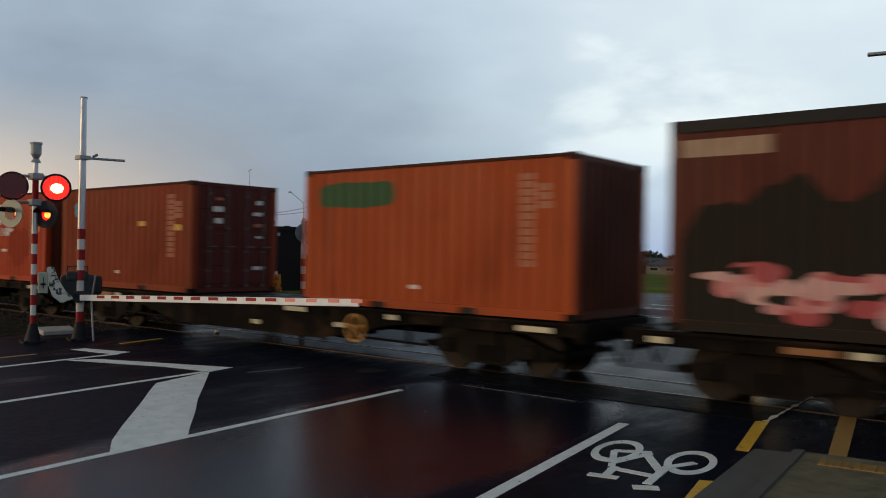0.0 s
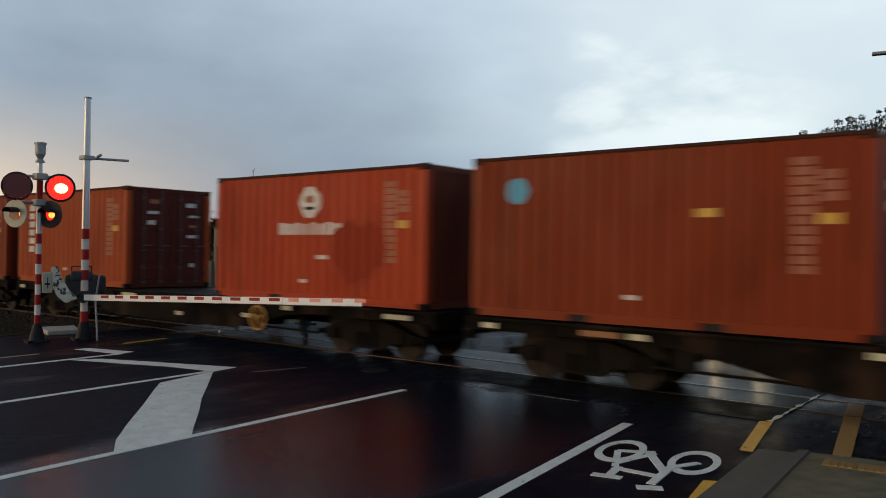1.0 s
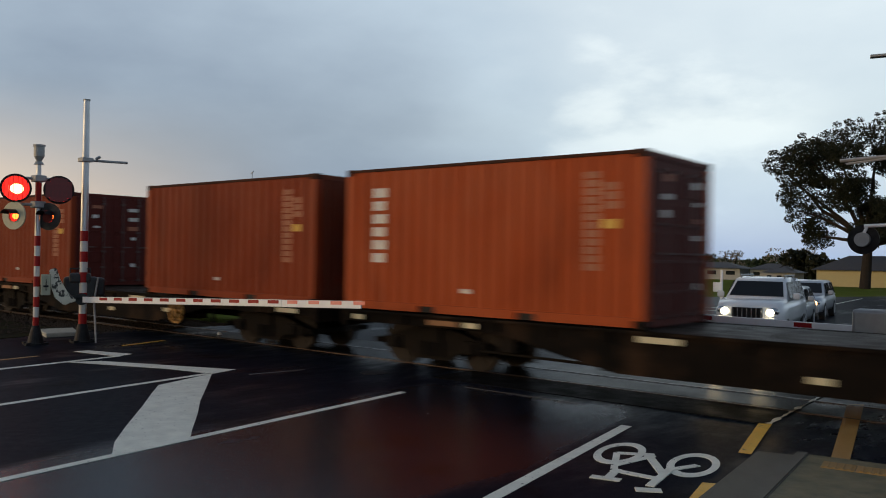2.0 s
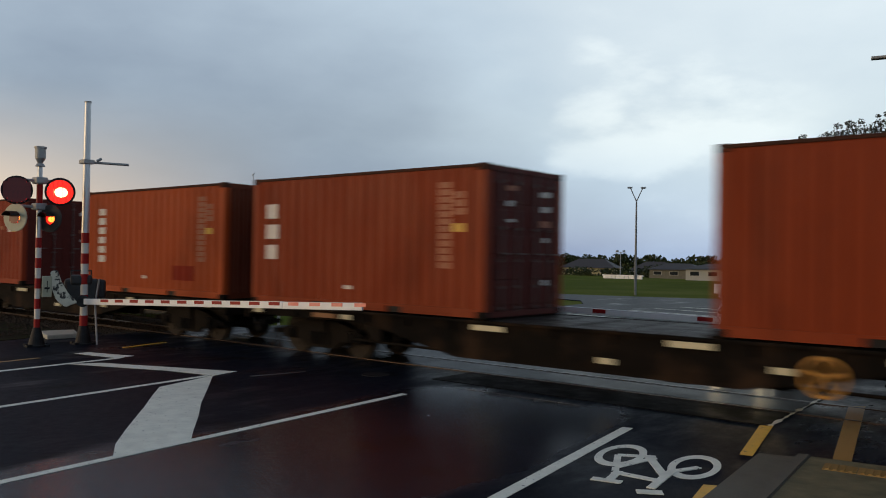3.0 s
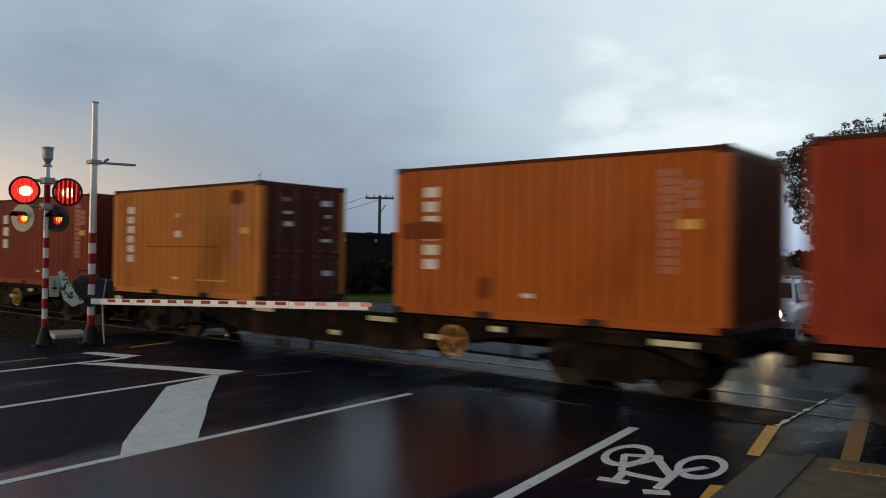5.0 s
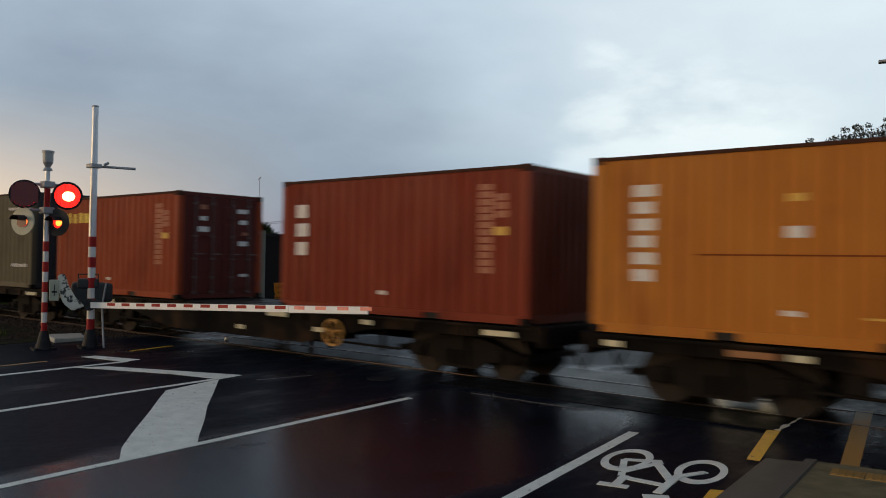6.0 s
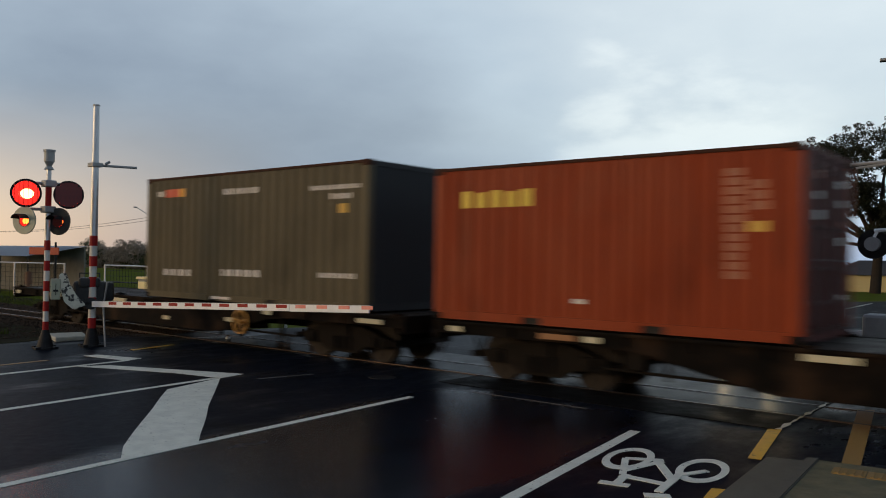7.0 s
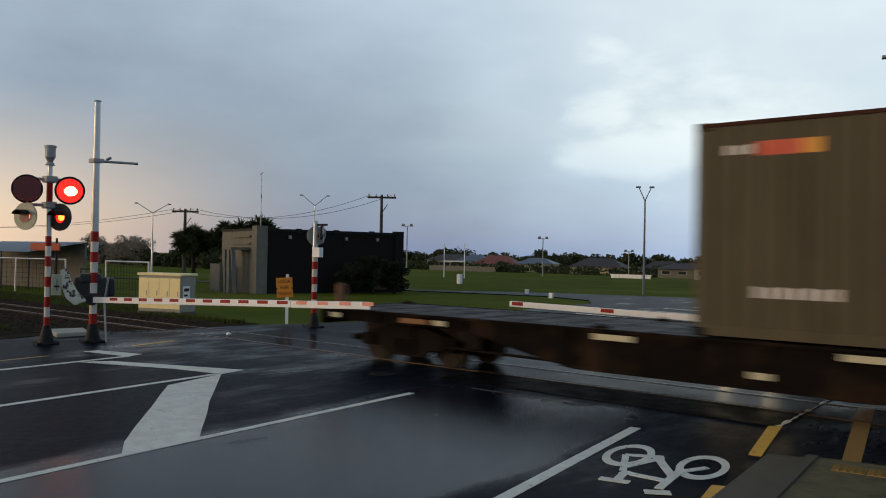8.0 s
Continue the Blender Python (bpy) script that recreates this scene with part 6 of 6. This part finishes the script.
def tree_belt(name, label, x0, y0, x1, y1, hmin, hmax, seed, mat, z0=-0.47, step=0.9, size=0.42, per=45):
    """A far row of trees and hedge as one body of small leaves."""
    rng = random.Random(seed)
    L = math.hypot(x1 - x0, y1 - y0)
    cl = []
    n = int(L / step)
    for i in range(n):
        t = (i + rng.uniform(-0.4, 0.4)) / n
        h = hmin + (hmax - hmin) * max(0.0, 0.5 + 0.9 * noise.noise(Vector((i * 0.23, seed * 3.1, 0))) + rng.uniform(-0.15, 0.15))
        z = 0.0
        while z < h:
            r = rng.uniform(0.8, 1.5)
            cl.append((x0 + (x1 - x0) * t + rng.uniform(-0.8, 0.8), y0 + (y1 - y0) * t + rng.uniform(-1.5, 1.5), z0 + min(z + r * 0.5, max(h - r * 0.6, 0.4)), r))
            z += r * 1.2
    ob = leaves(name, cl, per, size, mat, None, seed, "", 1.6)
    tagged(ob, label, "trees", kind="stuff")


tree_belt("tree_belt", "far belt of dark trees behind the field", -175, 150, -120, 152, 2.6, 4.4, 1, LEAF_G)
tree_belt("tree_belt", "far belt of dark trees behind the houses", -120, 152, -40, 150, 2.2, 4.2, 2, LEAF_G)
tree_belt("hedge", "low dark hedge and shrubs before the far houses", -112, 116, -44, 113, 0.5, 1.9, 8, LEAF_G, size=0.3)
tree_belt("tree_belt", "far belt of dark trees along the road", -56, 128, -28, 124, 1.6, 3.0, 3, LEAF_G)
tree_belt("tree_belt", "far pale winter trees beyond the field", -150, 76, -128, 74, 3.8, 5.6, 4, LEAF_B, step=0.9, size=0.17, per=130)
tree_belt("tree_belt", "far dark hedge behind the railway", -190, 84, -92, 70, 1.4, 3.4, 5, LEAF_G)
tree_belt("tree_belt", "far dark trees beside the houses", -30, 104, -6, 96, 2.5, 4.5, 6, LEAF)
bushy("tree", "small dark evergreen tree at the field edge", -118.5, 60.0, -0.47, 3.2, 4.8, 31, LEAF_G, 14, 0.2, 60)
bushy("tree", "broad dark tree at the field edge", -104.0, 130.0, -0.47, 8.0, 4.6, 32, LEAF_G, 16, 0.3, 24)
bushy("tree", "broad dark tree at the field edge", -82.6, 131.0, -0.47, 7.5, 4.3, 33, LEAF_G, 16, 0.3, 24)
bushy("tree", "bare winter tree behind the houses", -41.5, 118.0, -0.47, 5.5, 4.2, 34, LEAF_B, 16, 0.16, 50)
bushy("tree", "bare winter tree behind the houses", -33.0, 118.0, -0.47, 8.0, 5.0, 35, LEAF_B, 18, 0.16, 50)
bushy("tree", "dark tree at the edge of the tracks", -99.3, 32.6, -0.47, 9.0, 8.0, 36, LEAF_G, 20, 0.25, 40)


# ------------------------------------------------------------------ houses
ROOF_D = material("dark_tile_roof", (0.05, 0.045, 0.045), 0.7, second=(0.035, 0.032, 0.032), scale=3, bump=0.3)
ROOF_R = material("terracotta_tile_roof", (0.20, 0.065, 0.04), 0.7, second=(0.15, 0.05, 0.035), scale=3, bump=0.3)
ROOF_B = material("slate_blue_roof", (0.09, 0.12, 0.16), 0.5, second=(0.07, 0.09, 0.13), scale=3)
WALL_C = material("cream_weatherboard", (0.52, 0.44, 0.22), 0.7, second=(0.46, 0.39, 0.20), scale=3)
WALL_W = material("pale_weatherboard", (0.40, 0.40, 0.37), 0.7, second=(0.32, 0.32, 0.30), scale=3)
GLASS_D = material("dark_window_glass", (0.02, 0.024, 0.028), 0.08)


def house(x, y, w, d, wall_h, roof_h, wall_mat, roof_mat, label, turn=0, z0=-0.5, windows=3):
    root = thing("house", label, "house", pose(x, y, z0, 0, 0, turn), "far houses")
    bm = bmesh.new()
    box(bm, -w / 2, w / 2, -d / 2, d / 2, -0.3, wall_h)
    part("wall", bm, wall_mat, root)
    bm = bmesh.new()
    e = 0.45
    lo = [bm.verts.new(p) for p in ((-w / 2 - e, -d / 2 - e, wall_h), (w / 2 + e, -d / 2 - e, wall_h), (w / 2 + e, d / 2 + e, wall_h), (-w / 2 - e, d / 2 + e, wall_h))]
    r0, r1 = bm.verts.new((-w / 2 + d * 0.35, 0, wall_h + roof_h)), bm.verts.new((w / 2 - d * 0.35, 0, wall_h + roof_h))
    bm.faces.new((lo[0], lo[1], r1, r0))
    bm.faces.new((lo[2], lo[3], r0, r1))
    bm.faces.new((lo[1], lo[2], r1))
    bm.faces.new((lo[3], lo[0], r0))
    bm.faces.new(lo[::-1])
    part("roof", bm, roof_mat, root)
    for i in range(windows):
        xx = -w / 2 + (i + 0.5) * w / windows
        bm = bmesh.new()
        box(bm, xx - w * 0.09, xx + w * 0.09, -d / 2 - 0.05, -d / 2 + 0.02, wall_h * 0.40, wall_h * 0.82)
        win = part("window", bm, WALL_W, root, "white window frame")
        bm = bmesh.new()
        box(bm, xx - w * 0.08, xx + w * 0.08, -d / 2 - 0.056, -d / 2 - 0.051, wall_h * 0.44, wall_h * 0.78)
        part("pane", bm, GLASS_D, win, "dark window pane")


house(-92.5, 121, 6.0, 6, 1.7, 1.3, WALL_W, ROOF_B, "far pale house with a blue roof", 20)
house(-86.6, 120, 7.5, 6, 1.3, 1.6, WALL_W, ROOF_R, "far house with a terracotta roof", 20)
house(-79.5, 122, 6.5, 6, 1.5, 1.1, WALL_C, ROOF_B, "far house with a slate roof", 20)
house(-66.5, 121, 8.5, 6, 1.2, 1.5, WALL_C, ROOF_D, "far house with a dark steep roof", 15)
house(-55.2, 121, 7.0, 6, 0.9, 1.5, WALL_W, ROOF_D, "far house with a dark roof", 15)
house(-101.0, 124, 8.0, 6, 1.8, 1.2, WALL_W, ROOF_D, "far grey house behind trees", 20)
house(-39.9, 107, 7.0, 6, 1.5, 0.75, WALL_W, ROOF_D, "white bungalow with a dark roof", 8)
house(-33.2, 109, 5.0, 5, 1.4, 0.8, WALL_W, ROOF_D, "far pale bungalow under a dark roof", 8)
house(-47.5, 112, 7.0, 5, 1.3, 0.9, BLOCK, ROOF_D, "far grey house with a dark roof", 8)
house(-26.6, 91, 3.0, 5, 1.3, 0.7, WALL_W, ROOF_D, "small white gabled outbuilding", 5)
house(-18.4, 93, 9.4, 7, 1.70, 1.5, WALL_C, ROOF_D, "long cream house with a dark roof", 3, windows=0)

root = thing("garden_wall", "low white wall with dark arches across the field", "wall", pose(-50.4, 100.2, -0.75))
for i in range(9):
    bm = bmesh.new()
    box(bm, -2.9 + i * 0.65, -2.9 + i * 0.65 + 0.56, -0.08, 0.08, -0.2, 0.78)
    part("panel", bm, WHITE, root)
bm = bmesh.new()
box(bm, -3.0, 3.0, -0.12, 0.12, 0.66, 0.80)
part("coping", bm, WHITE, root)
root = thing("paling_fence", "long pale grey paling fence across the field", "fence", pose(-90.0, 112.0, -0.6, 0, 0, -6))
for i in range(26):
    bm = bmesh.new()
    box(bm, -7.0 + i * 0.62, -7.0 + i * 0.62 + 0.58, -0.03, 0.03, -0.2, 1.0 + 0.03 * (i % 3))
    part("paling", bm, BLOCK, root)


# ------------------------------------------------------------------ waiting cars
CAR_W = material("white_car_paint", (0.66, 0.67, 0.68), 0.25, second=(0.60, 0.61, 0.62), scale=2, coat=0.6)
CAR_S = material("silver_car_paint", (0.42, 0.44, 0.47), 0.28, metal=0.4, second=(0.36, 0.38, 0.41), scale=2, coat=0.6)
TYRE = material("black_tyre_rubber", (0.018, 0.018, 0.018), 0.8, second=(0.03, 0.03, 0.03), scale=20)
RIM = material("grey_alloy_rim", (0.32, 0.33, 0.34), 0.35, metal=0.7)
CHROME = material("dull_chrome", (0.45, 0.46, 0.47), 0.2, metal=0.9)
BEAM = lamp_glow("lit_headlamp", (1.0, 0.86, 0.55), 14.0)
AMBER = lamp_glow("lit_side_lamp", (1.0, 0.62, 0.22), 7.0)


def loft(bm, sections):
    """Skin over cross sections with equal numbers of points, closed at both ends."""
    rings = [[bm.verts.new(p) for p in s] for s in sections]
    n = len(rings[0])
    for A, B in zip(rings, rings[1:]):
        for i in range(n):
            bm.faces.new((A[i], A[(i + 1) % n], B[(i + 1) % n], B[i]))
    bm.faces.new(rings[0][::-1])
    bm.faces.new(rings[-1])


def car(name, label, x, y_front, W, L, H, sill, belt, bonnet, screen, mat, lamp_mat, lamps=True):
    """A car that faces -y; its origin is under the middle of its nose."""
    z0 = fall(y_front + 1) - 0.012
    root = thing(name, label, "car", pose(x, y_front, z0, 0, 0, 7.1), "waiting cars")
    h = W / 2

    def section(y, w, zb, zt, crown=0.92):
        return [(-w * 0.94, y, zb), (w * 0.94, y, zb), (w, y, zb + (zt - zb) * 0.25), (w, y, zb + (zt - zb) * 0.7), (w * crown, y, zt), (-w * crown, y, zt),
                (-w, y, zb + (zt - zb) * 0.7), (-w, y, zb + (zt - zb) * 0.25)]

    bm = bmesh.new()
    loft(bm, [section(0.0, h * 0.80, sill + 0.06, bonnet * 0.82, 0.9), section(0.12, h * 0.93, sill, bonnet * 0.92), section(0.5, h, sill, bonnet), section(screen - 0.1, h, sill, belt),
              section(L * 0.6, h, sill, belt + 0.02), section(L - 0.5, h, sill, belt + 0.02), section(L - 0.1, h * 0.96, sill, belt), section(L, h * 0.88, sill + 0.08, belt * 0.9)])
    bmesh.ops.bevel(bm, geom=[e for e in bm.edges if e.calc_face_angle(0) > 0.5], offset=0.03, segments=2, affect="EDGES")
    part("body", bm, mat, root, "glossy car body", True)
    roof0, roof1 = screen + 0.75, L - 0.55

    def cabin(y, w, zt):
        return [(-h * 0.95, y, belt - 0.05), (h * 0.95, y, belt - 0.05), (w, y, zt), (-w, y, zt)]

    bm = bmesh.new()
    loft(bm, [cabin(screen, h * 0.90, belt), cabin(roof0, h * 0.74, H - 0.05), cabin((roof0 + roof1) / 2, h * 0.75, H), cabin(roof1, h * 0.74, H - 0.06), cabin(L - 0.06, h * 0.88, belt)])
    bmesh.ops.bevel(bm, geom=[e for e in bm.edges if e.calc_face_angle(0) > 0.4], offset=0.035, segments=2, affect="EDGES")
    part("cabin", bm, mat, root, "glossy cabin shell", True)
    # glass lies a little outside the shell
    k0, k1 = 0.12, 0.86

    def on_screen(t, s):
        w = (h * 0.90) + (h * 0.74 - h * 0.90) * t
        return ((w - 0.07) * s, screen + (roof0 - screen) * t - 0.012, belt + (H - 0.05 - belt) * t + 0.012)

    bm = bmesh.new()
    f = bm.faces.new([bm.verts.new(on_screen(t, s)) for t, s in ((k0, -1), (k0, 1), (k1, 1), (k1, -1))])
    bmesh.ops.solidify(bm, geom=[f], thickness=0.006)
    part("windscreen", bm, GLASS_D, root, "dark windscreen")
    for s in (-1, 1):
        for a, b in ((roof0 - 0.25, (roof0 + roof1) / 2 - 0.05), ((roof0 + roof1) / 2 + 0.05, roof1 + 0.1)):
            bm = bmesh.new()
            zt, zb_ = belt + (H - belt) * 0.80, belt + 0.04
            wt, wb = h * 0.79, h * 0.945
            f = bm.faces.new([bm.verts.new(p) for p in ((s * (wb + 0.012), a - 0.18, zb_), (s * (wb + 0.012), b, zb_), (s * (wt + 0.012), b - 0.04, zt), (s * (wt + 0.012), a + 0.12, zt))])
            bmesh.ops.solidify(bm, geom=[f], thickness=0.006)
            part("side_window", bm, GLASS_D, root, "dark side window")
        bm = bmesh.new()
        box(bm, s * (h + 0.03), s * (h + 0.23), screen + 0.30, screen + 0.42, belt + 0.0, belt + 0.19, 0.04)
        part("mirror", bm, mat, root)
        for yy in (0.85, L - 0.95):
            bm = bmesh.new()
            r = 0.36 if H > 1.5 else 0.31
            rod(bm, (s * (h - 0.21), yy, r), (s * (h + 0.012), yy, r), r, n=28)
            t_ = part("tyre", bm, TYRE, root, "black tyre")
            bm = bmesh.new()
            rod(bm, (s * (h + 0.008), yy, r), (s * (h + 0.022), yy, r), r * 0.62, n=20)
            part("rim", bm, RIM, t_, "grey alloy rim")
        bm = bmesh.new()
        zl = bonnet * 0.78
        bmesh.ops.create_uvsphere(bm, u_segments=16, v_segments=10, radius=1.0, matrix=Matrix.Translation((s * h * 0.72, 0.07, zl)) @ Matrix.Diagonal((0.17, 0.10, 0.115, 1)))
        part("headlight", bm, CHROME, root, "chrome headlight")
        bm = bmesh.new()
        bmesh.ops.create_uvsphere(bm, u_segments=14, v_segments=8, radius=1.0, matrix=Matrix.Translation((s * h * 0.66, -0.005, zl - 0.02)) @ Matrix.Diagonal((0.11, 0.05, 0.10, 1)))
        part("lit_lamp", bm, lamp_mat, root, "glowing headlamp")
        bm = bmesh.new()
        rod(bm, (s * h * 0.78, 0.0, sill + 0.16), (s * h * 0.78, 0.06, sill + 0.16), 0.06, n=14)
        part("fog_lamp", bm, AMBER if s < 0 else CHROME, root, "small fog lamp")
    bm = bmesh.new()
    box(bm, -h * 0.44, h * 0.44, -0.035, 0.05, bonnet * 0.62, bonnet * 0.86, 0.02)
    gr = part("grille", bm, BLACK, root, "black grille")
    for i in range(7):
        bm = bmesh.new()
        xx = -h * 0.40 + i * h * 0.8 / 6
        box(bm, xx - 0.02, xx + 0.02, -0.05, -0.036, bonnet * 0.63, bonnet * 0.85, 0.006)
        part("bar", bm, CHROME, gr, "chrome grille bar")
    bm = bmesh.new()
    box(bm, -h * 0.86, h * 0.86, -0.05, 0.2, sill - 0.02, sill + 0.27, 0.05)
    part("bumper", bm, mat, root)
    bm = bmesh.new()
    box(bm, -0.20, 0.20, -0.062, -0.052, sill + 0.15, sill + 0.26, 0.004)
    part("number_plate", bm, BLACK, root, "dark blank number plate")
    if H > 1.7:
        for s in (-1, 1):
            bm = bmesh.new()
            rod(bm, (s * h * 0.66, roof0 + 0.2, H + 0.05), (s * h * 0.66, roof1 - 0.2, H + 0.05), 0.025, n=8)
            for yy in (roof0 + 0.3, roof1 - 0.3):
                rod(bm, (s * h * 0.66, yy, H - 0.05), (s * h * 0.66, yy, H + 0.05), 0.025, n=6)
            part("roof_rail", bm, GREY, root)
    return z0


car("off_road_car", "white off-road car waiting with headlights lit", -7.78, 23.2, 1.885, 4.75, 1.86, 0.50, 1.24, 1.20, 1.15, CAR_W, BEAM)
car("hatchback_car", "silver hatchback waiting behind with headlight lit", -9.0, 29.8, 1.70, 4.0, 1.50, 0.28, 0.98, 0.90, 0.95, CAR_S, BEAM)
car("pickup_car", "pale silver car waiting at the end of the queue", -9.75, 35.4, 1.78, 4.9, 1.62, 0.35, 1.02, 0.95, 1.2, CAR_S, AMBER)
for dx in (-0.62, 0.62):
    d_ = bpy.data.lights.new("headlight_beam", "SPOT")
    d_.energy, d_.color, d_.spot_size, d_.spot_blend, d_.shadow_soft_size = 50, (1.0, 0.74, 0.38), radians(46), 0.6, 0.09
    o_ = new("headlight_beam", d_)
    o_.matrix_world = look((-8.02 + dx, 23.08, 0.40), (-4.6 + dx * 0.4, 8.0, 0.0))

root = thing("meter_post", "white post with a small box at the roadside", "post", pose(-11.45, 31.2, -0.47))
bm = bmesh.new()
box(bm, -0.04, 0.04, -0.04, 0.04, 0, 2.1, 0.01)
part("post", bm, WHITE, root)
bm = bmesh.new()
box(bm, -0.3, 0.06, -0.12, -0.052, 1.25, 1.62, 0.02)
part("box", bm, WHITE, root)
root = thing("footpath_rail", "white hoop rail at the footpath", "railing", pose(-3.3, 27.5, -0.42))
bm = bmesh.new()
for x in (-0.35, 0.35):
    rod(bm, (x, 0, 0), (x, 0, 0.8), 0.04, n=8)
rod(bm, (-0.35, 0, 0.8), (0.35, 0, 0.8), 0.04, n=8)
part("hoop", bm, WHITE, root)
stripe("lane_line", (-9.6, 19.5), (-7.0, 19.3), 0.25, PAINT_W, "white stop line before the far cars", fall(19.4) - 0.004)
stripe("lane_line", (-10.6, 28.5), (-12.5, 60), 0.12, PAINT_W, "white centre line beyond the railway", -0.406)
for i_ in range(5):
    stripe("parking_line", (-13.5 + i_ * 0.6, 30.5 + i_ * 2.4), (-18.5 + i_ * 0.3, 31.5 + i_ * 2.4), 0.17, PAINT_W, "faint white parking line", -0.406)


bm = bmesh.new()
rod(bm, (-9.6, 10.0, -0.02), (-9.6, 10.0, -0.004), 0.24, n=28)
structure("service_cover", bm, BLACK, "dark round service cover in the asphalt", "manhole cover")


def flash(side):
    """Rows of the added slats' turn: open while that pair of lamps is lit."""
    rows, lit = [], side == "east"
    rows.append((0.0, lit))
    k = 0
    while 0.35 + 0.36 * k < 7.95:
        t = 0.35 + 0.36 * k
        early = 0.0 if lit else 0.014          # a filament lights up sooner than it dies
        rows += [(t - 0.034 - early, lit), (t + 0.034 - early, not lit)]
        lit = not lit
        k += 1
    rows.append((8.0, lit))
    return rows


motions()
